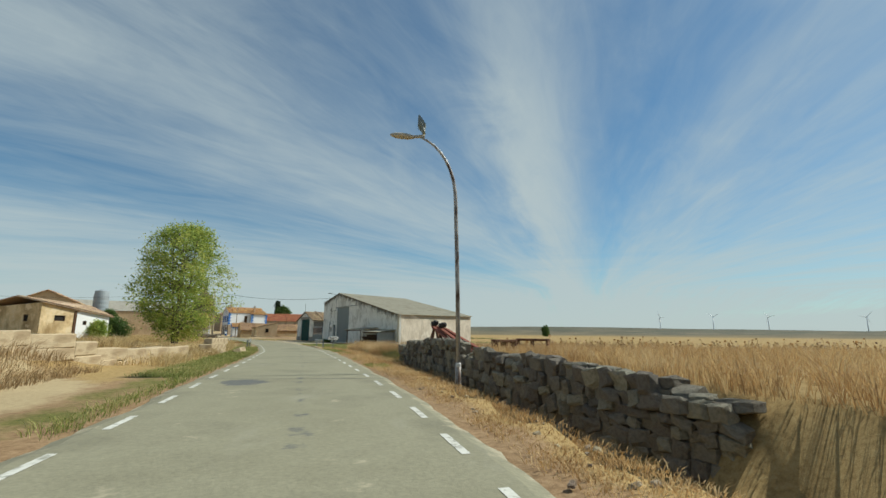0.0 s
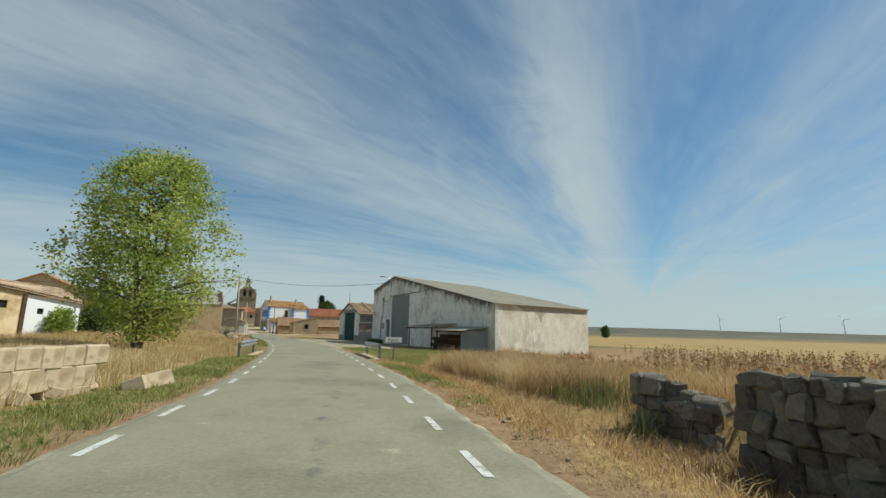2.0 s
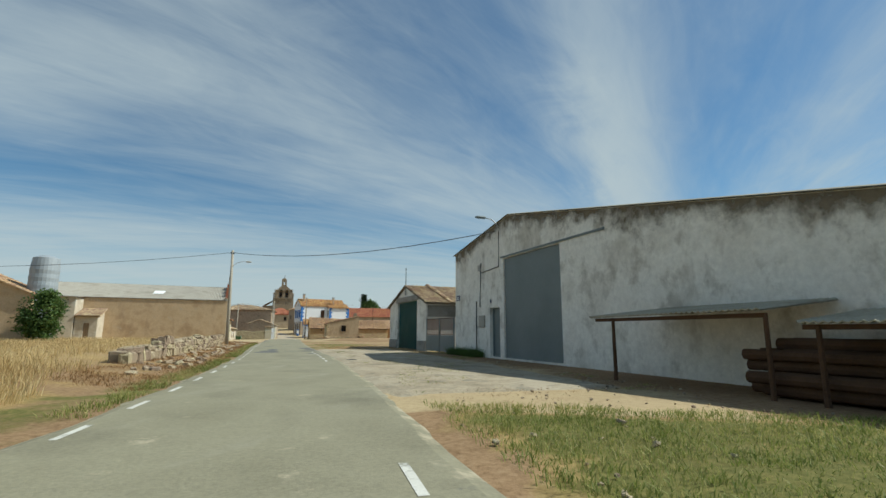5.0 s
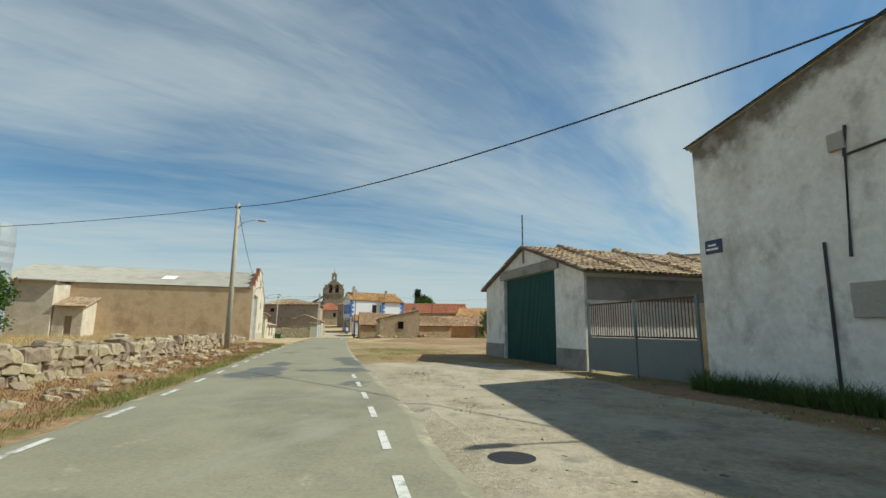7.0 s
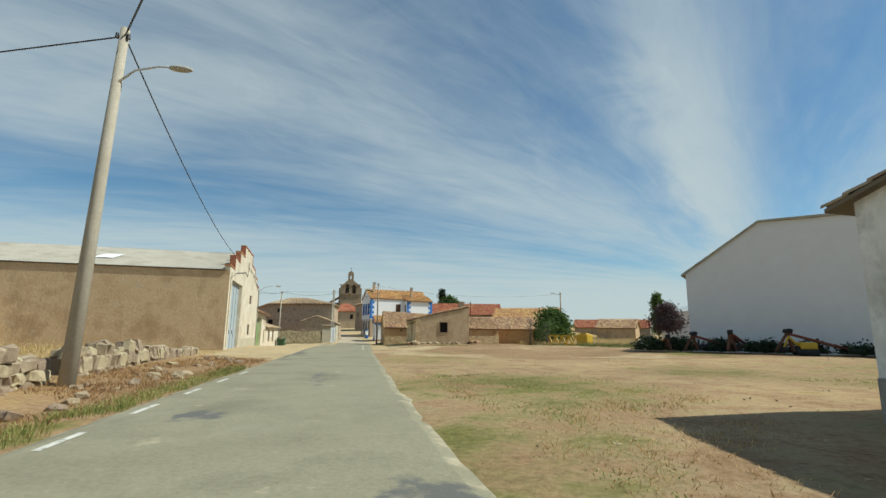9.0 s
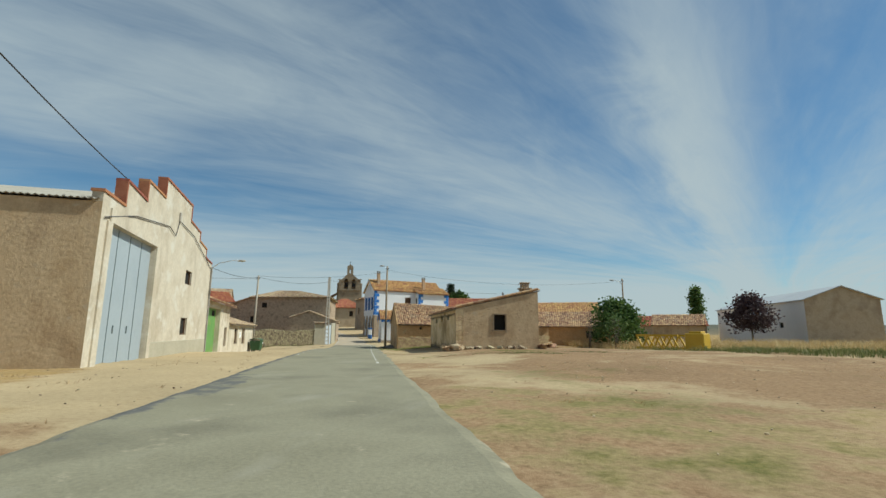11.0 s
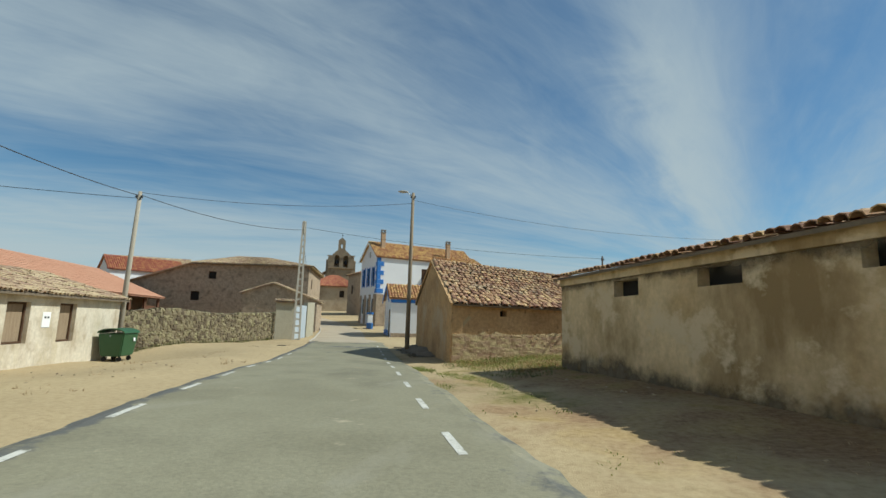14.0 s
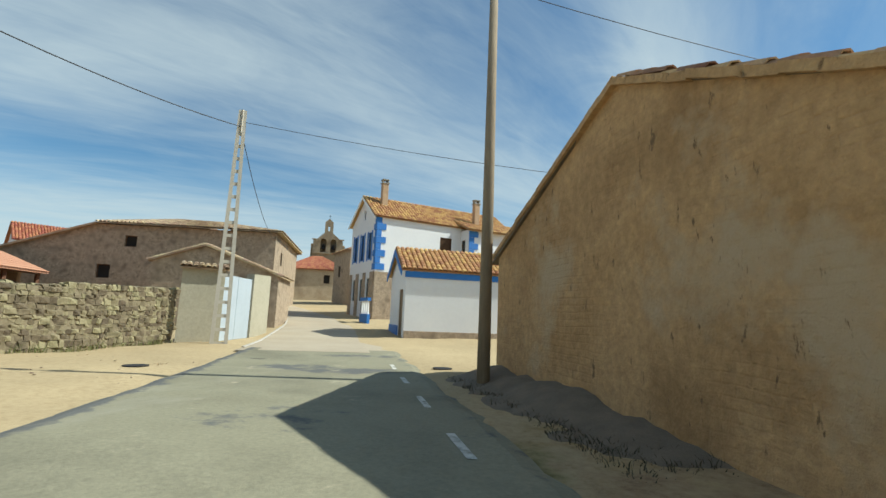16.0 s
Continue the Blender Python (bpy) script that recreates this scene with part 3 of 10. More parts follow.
def land(x, y):
    """The ground's height."""
    z = float(np.interp(y, [p[0] for p in PROFILE], [p[1] for p in PROFILE]))
    if y > 150:
        z = z * (1 - smooth(-45, -20, x)) + -0.3 * smooth(-45, -20, x)
    s = side_of_road(x, y)
    # the village's right-hand side stands a little higher than the road, the field by the old wall a little higher still
    if y < 150:
        z += 0.35 * smooth(3.5, 9, s) * max(smooth(112, 126, y), smooth(101, 113, y) * smooth(13, 20, s))
    z += 0.35 * smooth(3, 8, -s) * smooth(56, 64, y) * (1 - smooth(100, 108, y))
    # the bank held by the cut-stone wall
    z += 0.62 * smooth(6.2, 7.3, -s) * (1 - smooth(40, 60, -s)) * smooth(3, 8, y) * (1 - smooth(23, 26, y))
    z -= 0.7 * smooth(12, 17, s) * (1 - smooth(60, 90, s)) * smooth(38, 46, y) * (1 - smooth(70, 84, y))
    # the sandy street side falls away to the left
    z -= 0.5 * smooth(3.5, 9, -s) * (1 - smooth(40, 60, -s)) * smooth(122, 136, y) * (1 - smooth(141.5, 147, y))
    z -= 0.34 * smooth(5, 11, -s) * (1 - smooth(40, 60, -s)) * smooth(149, 155, y) * (1 - smooth(162, 170, y))
    # the ditch under the little bridge
    z -= 0.85 * smooth(2.9, 4.6, abs(s)) * (1 - smooth(9, 16, abs(s))) * smooth(43, 47, y) * (1 - smooth(52.5, 56, y)) * (1.0 if s > 0 else 0.7)
    # a deep ditch under the old wall, and the field behind it
    by_wall = smooth(-14, -8, y) * (1 - smooth(32, 37, y))
    z -= 1.2 * (1 - 0.45 * smooth(14, 19, y)) * smooth(3.75, 4.5, s) * (1 - smooth(6.9, 7.7, s)) * by_wall
    z += 0.3 * smooth(6.9, 7.7, s) * (1 - smooth(40, 60, s)) * by_wall
    z -= 0.25 * smooth(3.0, 5.0, s) * (1 - smooth(12, 20, s)) * (1 - smooth(50, 54, y)) * (1 - by_wall)
    return z


def ground_material():
    """Dry earth, straw, green grass and pale sand, mixed by where they grow."""
    m = bpy.data.materials.new("village_ground")
    m.use_nodes = True
    n, l = m.node_tree.nodes, m.node_tree.links
    b = n["Principled BSDF"]
    b.inputs["Roughness"].default_value = 0.95
    b.inputs["Specular IOR Level"].default_value = 0.1
    pos = n.new("ShaderNodeNewGeometry").outputs["Position"]

    def noise_of(scale, detail=6.0, rough=0.65):
        t = n.new("ShaderNodeTexNoise")
        t.inputs["Scale"].default_value, t.inputs["Detail"].default_value, t.inputs["Roughness"].default_value = scale, detail, rough
        l.new(pos, t.inputs["Vector"])
        return t.outputs[0]

    def ramp_of(fac, colors, lo=0.3, hi=0.7):
        r = n.new("ShaderNodeValToRGB")
        while len(r.color_ramp.elements) < len(colors):
            r.color_ramp.elements.new(0.5)
        for i, c in enumerate(colors):
            r.color_ramp.elements[i].position = lo + (hi - lo) * i / (len(colors) - 1)
            r.color_ramp.elements[i].color = (*c, 1)
        l.new(fac, r.inputs[0])
        return r.outputs[0]

    mid, fine_n, big = noise_of(0.9), noise_of(9.0, 8.0, 0.75), noise_of(0.16, 4.0)
    earth = ramp_of(fine_n, [(0.16, 0.096, 0.05), (0.285, 0.185, 0.102), (0.365, 0.258, 0.152)])
    sand = ramp_of(fine_n, [(0.29, 0.213, 0.115), (0.43, 0.333, 0.195), (0.50, 0.397, 0.242)], 0.2, 0.78)
    straw = ramp_of(fine_n, [(0.174, 0.112, 0.046), (0.349, 0.241, 0.104), (0.465, 0.349, 0.166)], 0.25, 0.75)
    green = ramp_of(fine_n, [(0.058, 0.066, 0.020), (0.141, 0.137, 0.042), (0.266, 0.216, 0.083)], 0.25, 0.75)
    at = n.new("ShaderNodeAttribute")
    at.attribute_name = "cover"
    sp = n.new("ShaderNodeSeparateColor")
    l.new(at.outputs["Color"], sp.inputs[0])

    def mask(i, soft=0.22):
        a = n.new("ShaderNodeMath")
        a.operation = "ADD"
        l.new(sp.outputs[i], a.inputs[0])
        mm = n.new("ShaderNodeMath")
        mm.operation = "MULTIPLY_ADD"
        l.new(mid, mm.inputs[0])
        mm.inputs[1].default_value, mm.inputs[2].default_value = 1.2, -0.6
        l.new(mm.outputs[0], a.inputs[1])
        r = n.new("ShaderNodeMapRange")
        r.interpolation_type = "SMOOTHSTEP"
        l.new(a.outputs[0], r.inputs[0])
        r.inputs[1].default_value, r.inputs[2].default_value = 0.5 - soft, 0.5 + soft
        return r.outputs[0]

    def mixed(fac, a, c):
        x = n.new("ShaderNodeMix")
        x.data_type = "RGBA"
        l.new(fac, x.inputs["Factor"])
        l.new(a, x.inputs["A"])
        l.new(c, x.inputs["B"])
        return x.outputs["Result"]

    out = mixed(mask(2), earth, sand)
    out = mixed(mask(1), out, straw)
    out = mixed(mask(0), out, green)
    scrub = ramp_of(noise_of(0.012, 5.0), [(0.085, 0.086, 0.066), (0.13, 0.122, 0.09), (0.22, 0.175, 0.115)], 0.35, 0.75)
    out = mixed(at.outputs["Alpha"], out, scrub)
    hs = n.new("ShaderNodeHueSaturation")
    l.new(out, hs.inputs["Color"])
    vr = n.new("ShaderNodeMapRange")
    vr.inputs[1].default_value, vr.inputs[2].default_value, vr.inputs[3].default_value, vr.inputs[4].default_value = 0.3, 0.7, 0.85, 1.12
    l.new(big, vr.inputs[0])
    l.new(vr.outputs[0], hs.inputs["Value"])
    l.new(hs.outputs[0], b.inputs["Base Color"])
    bp = n.new("ShaderNodeBump")
    bp.inputs["Strength"].default_value, bp.inputs["Distance"].default_value = 0.4, 0.05
    l.new(fine_n, bp.inputs["Height"])
    l.new(bp.outputs[0], b.inputs["Normal"])
    return m


def cover_core(x, y):
    """How much green, straw and sand lies on a spot."""
    s = side_of_road(x, y)
    g = st = sa = 0.0
    wob = 0.8 * noise.noise((x * 0.12, y * 0.12, 2.0))
    if y < 60:
        if s > 0:
            st = 0.95 * smooth(2.6, 3.6, s)
            g = 0.55 * smooth(2.7, 3.2, s) * (1 - smooth(3.5, 4.4, s + wob)) * (0.1 + 0.9 * smooth(20, 32, y))
            g = max(g, 0.8 * smooth(3, 4, s) * smooth(52.8, 55, y - 0.45 * max(0.0, s - 6)) * (1 - smooth(13, 18, s)))
        else:
            st = 0.9 * smooth(3.0, 5.0, -s)
            g = 0.6 * smooth(2.5, 3.0, -s) * (1 - smooth(3.8, 5.2, -s + wob))
            sand_track = smooth(3.2, 5, -s) * (1 - smooth(13, 15, y + s * 0.35 + 2)) * smooth(-20, -6, y)
            sa, st, g = sand_track, st * (1 - sand_track), g * (1 - sand_track * 0.8)
    elif y < 112:
        if s > 0:
            sa = 0.62 * (1 - smooth(7, 10, s)) + 0.15
            g = 0.85 * smooth(8.0, 10.0, s) * (1 - smooth(80, 92, y)) * smooth(60, 64, y) * 0
            st = 0.25
            if y > 84:
                g = 0.35 + 0.55 * noise.noise((x * 0.16, y * 0.16, 7.0)) + 0.35 * smooth(22, 40, s)
                sa = 0.45
            if y > 96:
                st = 0.35 + 0.4 * smooth(24, 40, s)
        else:
            st = 0.42 * smooth(2.8, 4.2, -s) * (1 - smooth(104, 110, y))
            g = 0.75 * smooth(2.45, 2.7, -s) * (1 - smooth(3.1, 3.8, -s + wob)) * (1 - smooth(98, 104, y))
            sa = 0.9 * smooth(101, 108, y)
            if -s > 7:
                sa, st = 0.55, 0.6
    elif y < 150:
        if s > 0:
            sa = 0.3 + 0.25 * (1 - smooth(4, 10, s)) + 0.6 * noise.noise((x * 0.25, y * 0.25, 21.0))
            g = 0.16 + 0.75 * noise.noise((x * 0.2, y * 0.2, 7.0)) + 0.45 * smooth(24, 34, s)
            if s < 15 and y > 126:
                sa = 0.14 + 0.5 * (1 - smooth(4, 8, s)) + 0.5 * noise.noise((x * 0.3, y * 0.3, 21.0))
            if 3.0 < s < 9 and y > 130:
                g = 0.22 + 0.5 * noise.noise((x * 0.3, y * 0.3, 9.0))
                st = 0.4
            st = max(st, 0.7 * smooth(22, 34, s))
        else:
            sa = 0.95
    else:
        sa = 0.9 * (1 - smooth(14, 24, s)) * (1 - smooth(8, 14, -s))
        st = 0.7 * smooth(20, 30, s)
        g = 0.3 * smooth(20, 34, s)
    if abs(s) > 60 or y > 240 or y < -12:
        st, g, sa = 0.85, 0.1 + 0.4 * noise.noise((x * 0.006, y * 0.006, 3.0)), 0.1
    return max(0, min(1, g)), max(0, min(1, st)), max(0, min(1, sa)), smooth(750, 1150, math.hypot(x, y))


def cover_at(x, y):
    """The cover with uneven borders, fading into open fields away from the road."""
    yy = y + 3.0 * noise.noise((x * 0.09, y * 0.09, 11.0)) + 1.2 * noise.noise((x * 0.35, y * 0.35, 12.0)) if abs(side_of_road(x, y)) > 5 else y
    g, st, sa, far = cover_core(x, yy)
    s = abs(side_of_road(x, y)) + 8 * noise.noise((x * 0.06, y * 0.06, 13.0))
    f = smooth(34, 52, s) if y < 150 else smooth(50, 90, s)
    return g * (1 - f) + f * (0.12 + 0.3 * noise.noise((x * 0.02, y * 0.02, 3.0))), st * (1 - f) + 0.85 * f, sa * (1 - f) + 0.1 * f, far


def lines(far_lo, lo, hi, far_hi, step):
    out = [lo + step * i for i in range(int((hi - lo) / step) + 1)]
    d, v = step, out[-1]
    while v < far_hi:
        d *= 1.35
        v += d
        out.append(v)
    d, v = step, lo
    while v > far_lo:
        d *= 1.35
        v -= d
        out.insert(0, v)
    return out


def build_ground():
    xs, ys = lines(-2600, -92, 26, 2600, 0.7), lines(-900, -6, 205, 3600, 0.7)
    verts, cols, faces = [], [], []
    for y in ys:
        for x in xs:
            near = -100 < x < 40 and -20 < y < 215
            s = side_of_road(x, y)
            z = land(x, y)
            if 57 < y < 88 and 2.0 < s < 13:
                z -= 0.04
            elif near and abs(s) > 2.7:
                z += 0.05 * noise.noise((x * 0.7, y * 0.7, 0)) + 0.03 * noise.noise((x * 2.1, y * 2.1, 4))
            if abs(s) < 2.6 and y < 158:
                z -= 0.06
            r = math.hypot(x, y)
            if r > 500:
                z += (r - 500) * 0.002 + 31 * smooth(900, 1700, r) * (0.6 * noise.noise((x * 0.0013, y * 0.0013, 5.0)) + 0.8)
            verts.append((x, y, z))
            cols.append(cover_at(x, y))
    w = len(xs)
    for j in range(len(ys) - 1):
        for i in range(w - 1):
            k = j * w + i
            faces.append((k, k + 1, k + 1 + w, k + w))
    me = bpy.data.meshes.new("ground")
    me.from_pydata(verts, [], faces)
    attr = me.color_attributes.new("cover", "FLOAT_COLOR", "POINT")
    attr.data.foreach_set("color", [c for col in cols for c in col])
    for p in me.polygons:
        p.use_smooth = True
    me.materials.append(ground_material())
    tagged(new("ground", me), "dry village earth with straw, grass and sand", "ground", kind="structure")


build_ground()


def strip(y0, y1, left, right, lift, step=0.7, wobble=0.0, seed=0.0, tuck=0.0):
    """A band along the road between two offsets from its middle."""
    bm = bmesh.new()
    prev = None
    n = int((y1 - y0) / step)
    cross = 6
    for i in range(n + 1):
        y = y0 + (y1 - y0) * i / n
        d = road_dir(y)
        nrm = Vector((d.y, -d.x, 0))
        lo, hi = left + wobble * noise.noise((y * 0.5, seed, 1)) + wobble * 0.6 * noise.noise((y * 2.3, seed, 3)), right + wobble * noise.noise((y * 0.5, seed, 9)) + wobble * 0.6 * noise.noise((y * 2.3, seed, 12))
        row = []
        for k in range(cross + 1):
            p = Vector((road_x(y), y, 0)) + nrm * (lo + (hi - lo) * k / cross)
            edge = (0.03 + tuck if k in (0, cross) else 0.0) + (tuck if i in (0, n) else 0.0)
            row.append(bm.verts.new((p.x, p.y, float(np.interp(y, [q[0] for q in PROFILE], [q[1] for q in PROFILE])) + lift - edge)))
        if prev:
            for k in range(cross):
                bm.faces.new((prev[k], prev[k + 1], row[k + 1], row[k]))
        prev = row
    return bm


ASPHALT = material("worn_grey_asphalt", [(0.216, 0.199, 0.134), (0.262, 0.243, 0.166), (0.184, 0.170, 0.117)], 0.32, rough=0.85, contrast=0.2, fine=60, bump=0.35, coords="World", stain2=((0.299, 0.278, 0.207), 0.9, 0.56, 0.74, (1, 0.35, 1)))


def add_wear(m):
    """Dark repairs and pale dust on the asphalt, spread by the road mesh's wear attribute and broken up by noise."""
    n, l = m.node_tree.nodes, m.node_tree.links
    b = n["Principled BSDF"]
    src = b.inputs["Base Color"].links[0].from_socket
    at = n.new("ShaderNodeAttribute")
    at.attribute_name = "wear"
    sp = n.new("ShaderNodeSeparateColor")
    l.new(at.outputs["Color"], sp.inputs[0])
    pos = n.new("ShaderNodeNewGeometry").outputs["Position"]
    for i, color, scale in ((0, (0.105, 0.107, 0.108), 1.6), (1, (0.43, 0.375, 0.265), 2.2)):
        t = n.new("ShaderNodeTexNoise")
        t.inputs["Scale"].default_value, t.inputs["Detail"].default_value, t.inputs["Roughness"].default_value = scale, 7.0, 0.68
        l.new(pos, t.inputs["Vector"])
        a = n.new("ShaderNodeMath")
        a.operation = "MULTIPLY_ADD"
        l.new(t.outputs[0], a.inputs[0])
        a.inputs[1].default_value = 2.4
        l.new(sp.outputs[i], a.inputs[2])
        r = n.new("ShaderNodeMapRange")
        r.interpolation_type = "SMOOTHSTEP"
        l.new(a.outputs[0], r.inputs[0])
        r.inputs[1].default_value, r.inputs[2].default_value, r.inputs[4].default_value = 1.62, 2.0, 0.85
        x = n.new("ShaderNodeMix")
        x.data_type = "RGBA"
        l.new(r.outputs[0], x.inputs["Factor"])
        l.new(src, x.inputs["A"])
        x.inputs["B"].default_value = (*color, 1)
        src = x.outputs["Result"]
    l.new(src, b.inputs["Base Color"])


add_wear(ASPHALT)
STREET = material("pale_street_concrete", [(0.373, 0.307, 0.22), (0.432, 0.365, 0.27)], 0.5, contrast=0.12, fine=30, coords="World")
# dark worn places: x, y, half width, half length, strength
WORN = [(-3.9, 13.9, 0.6, 0.75, 1.0), (-38.0, 91.2, 0.5, 0.6, 0.9), (-15.9, 50.9, 0.5, 0.4, 0.8), (-15.6, 47.3, 0.4, 0.5, 0.55), (-31.9, 80.7, 0.9, 1.3, 1.0), (-32.6, 82.3, 0.7, 1.2, 1.0), (-33.7, 84.5, 0.45, 1.3, 0.9), (-30.8, 82.6, 0.9, 0.55, 1.0), (-30.0, 83.1, 0.8, 1.0, 1.0), (-31.4, 86.2, 0.7, 2.0, 1.0), (-33.0, 88.2, 0.6, 1.6, 0.9), (-28.1, 79.6, 0.5, 0.9, 0.7), (-39.6, 97.0, 0.3, 3.0, 0.5), (-49.2, 109.9, 0.45, 2.6, 0.7), (-68.0, 152.2, 1.3, 0.8, 0.8), (-69.4, 152.0, 1.2, 0.7, 0.8), (-69.4, 155.6, 1.6, 0.6, 0.7), (-66.6, 147.0, 1.2, 0.9, 0.5)]


def wear_at(x, y, s):
    dark = 0.0
    d = road_dir(y)
    for wx, wy, rx, ry, k in WORN:
        u, v = (x - wx) * d.y - (y - wy) * d.x, (x - wx) * d.x + (y - wy) * d.y
        dark = max(dark, k * (1 - smooth(0.6, 1.3, math.hypot(u / rx, v / ry))))
    dark = max(dark, 0.42 * (1 - smooth(0.05, 0.28, abs(s - 0.25 - 0.2 * noise.noise((y * 0.1, 0, 0))))) * (1 - smooth(38, 46, y)))
    dark = max(dark, 0.85 * smooth(1.9, 2.25, -s) * smooth(100, 108, y))
    dark = max(dark, 0.4 * smooth(2.2, 2.5, s) * smooth(112, 122, y))
    dust = 0.55 * smooth(2.0, 2.45, abs(s)) * (1 - 0.6 * smooth(100, 110, y)) + 0.26 * (1 - smooth(0.1, 0.6, abs(abs(s + 0.1) - 0.95)))
    return dark, dust


def road_mesh():
    verts, faces, cols = [], [], []
    ys = [-30 + 0.35 * i for i in range(int(187 / 0.35) + 1)]
    cross = 26
    for y in ys:
        d = road_dir(y)
        z = float(np.interp(y, [q[0] for q in PROFILE], [q[1] for q in PROFILE])) + 0.03
        lo = -2.45 + 0.12 * noise.noise((y * 0.5, 0, 1)) + 0.08 * noise.noise((y * 2.3, 0, 3))
        hi = 2.45 + 0.3 * min(1.0, max(0.0, (y - 112) / 12)) + 0.12 * noise.noise((y * 0.5, 0, 9)) + 0.08 * noise.noise((y * 2.3, 0, 12))
        x0 = road_x(y)
        for k in range(cross + 1):
            s = lo + (hi - lo) * k / cross
            x, yy = x0 + d.y * s, y - d.x * s
            verts.append((x, yy, z - (0.04 if k in (0, cross) else 0.0)))
            cols.append((*wear_at(x, yy, s), 0.0, 1.0))
    w = cross + 1
    for j in range(len(ys) - 1):
        for k in range(cross):
            a = j * w + k
            faces.append((a, a + 1, a + 1 + w, a + w))
    me = bpy.data.meshes.new("road")
    me.from_pydata(verts, [], faces)
    attr = me.color_attributes.new("wear", "FLOAT_COLOR", "POINT")
    attr.data.foreach_set("color", [c for col in cols for c in col])
    me.materials.append(ASPHALT)
    return me


tagged(new("road", road_mesh()), "narrow worn grey asphalt road with edge lines", "road", kind="structure")
tagged(mesh_object("street", strip(156, 236, -2.6, 2.4, 0.035), STREET), "pale concrete village street climbing between houses", "street", kind="structure")


def dash(y, s, length, width=0.1):
    d = road_dir(y)
    bm = bmesh.new()
    q = Vector((d.y, -d.x, 0)) * width / 2
    n = 4
    rows = []
    for i in range(n + 1):
        yy = y + d.y * length * i / n
        c = Vector((road_x(yy), yy, 0)) + Vector((road_dir(yy).y, -road_dir(yy).x, 0)) * s
        zz = float(np.interp(yy, [k[0] for k in PROFILE], [k[1] for k in PROFILE])) + 0.035
        rows.append((bm.verts.new((c.x - q.x, c.y - q.y, zz)), bm.verts.new((c.x + q.x, c.y + q.y, zz))))
    for (a, b), (c, e) in zip(rows, rows[1:]):
        bm.faces.new((a, b, e, c))
    return bm


def edge_lines():
    lines_thing = thing("edge_line", "worn white broken edge lines on asphalt", "road marking", kind="structure")
    offs = [(0, 2.05), (11, 2.05), (29, 1.75), (33, 1.7), (40, 1.75), (47, 1.86), (72, 1.79), (84, 1.79), (112, 1.84), (122, 1.97), (135, 2.05), (147, 2.12)]
    runs = [(1, -9.44, 29, 2.048), (1, 29.47, 56, 2.3), (1, 71.16, 80.4, 1.74), (1, 117.18, 128, 1.98), (1, 129.3, 153, 2.28), (-1, -8.51, 40, 2.178), (-1, 41.88, 72, 2.228), (-1, 73.07, 100, 2.1), (-1, 124.3, 146, 2.26)]
    for side, y, stop, step in runs:
        while y < stop:
            s = float(np.interp(y, [o[0] for o in offs], [o[1] for o in offs])) if side > 0 else -2.08
            part("dash", dash(y, s, 1.0), PAINT, lines_thing)
            y += step
    return lines_thing


edge_lines()

# ---- stones, walls of stones ----
STONE_MESHES = []


def stone_meshes():
    """Seven rough stone shapes and five squarer blocks, one unit across, to share among many stones."""
    rnd = random.Random(11)
    for k in range(7):
        bm = bmesh.new()
        bmesh.ops.create_cube(bm, size=1.0)
        bmesh.ops.bevel(bm, geom=bm.edges[:], offset=0.16, segments=1, affect="EDGES")
        for v in bm.verts:
            v.co += Vector((rnd.uniform(-1, 1), rnd.uniform(-1, 1), rnd.uniform(-1, 1))) * 0.115
        me = bpy.data.meshes.new("stone")
        bm.to_mesh(me)
        bm.free()
        STONE_MESHES.append(me)
    for k in range(5):
        bm = bmesh.new()
        bmesh.ops.create_cube(bm, size=1.0)
        bmesh.ops.bevel(bm, geom=bm.edges[:], offset=0.07, segments=1, affect="EDGES")
        for v in bm.verts:
            v.co += Vector((rnd.uniform(-1, 1), rnd.uniform(-1, 1), rnd.uniform(-1, 1))) * 0.035
        me = bpy.data.meshes.new("block")
        bm.to_mesh(me)
        bm.free()
        STONE_MESHES.append(me)


stone_meshes()
STONE_BY_MAT = {}


def stone_mesh(k, mat):
    if (k, mat.name) not in STONE_BY_MAT:
        me = STONE_MESHES[k].copy()
        me.materials.append(mat)
        STONE_BY_MAT[k, mat.name] = me
    return STONE_BY_MAT[k, mat.name]


class Pieces:
    """Collects stones under a thing: the first ones as pieces, the rest in one mesh."""

    def __init__(self, parent, mat, singles, name="stone"):
        self.parent, self.mat, self.singles, self.name = parent, mat, singles, name
        self.verts, self.faces, self.count = [], [], 0

    def add(self, m, k):
        k = 7 + k % 5 if self.name == "block" else k % 7
        if self.count < self.singles:
            o = new(self.name, stone_mesh(k, self.mat))
            o.parent = self.parent
            o.matrix_local = m
            self.count += 1
            return
        me = STONE_MESHES[k]
        base = len(self.verts)
        self.verts += [m @ v.co for v in me.vertices]
        self.faces += [tuple(base + i for i in p.vertices) for p in me.polygons]

    def done(self):
        if self.verts:
            me = bpy.data.meshes.new(self.name + "s")
            me.from_pydata(self.verts, [], self.faces)
            me.materials.append(self.mat)
            o = new(self.name + "s", me)
            o.parent = self.parent
            o["kind"] = "stuff"


# ---- concrete warehouse beside the road ----


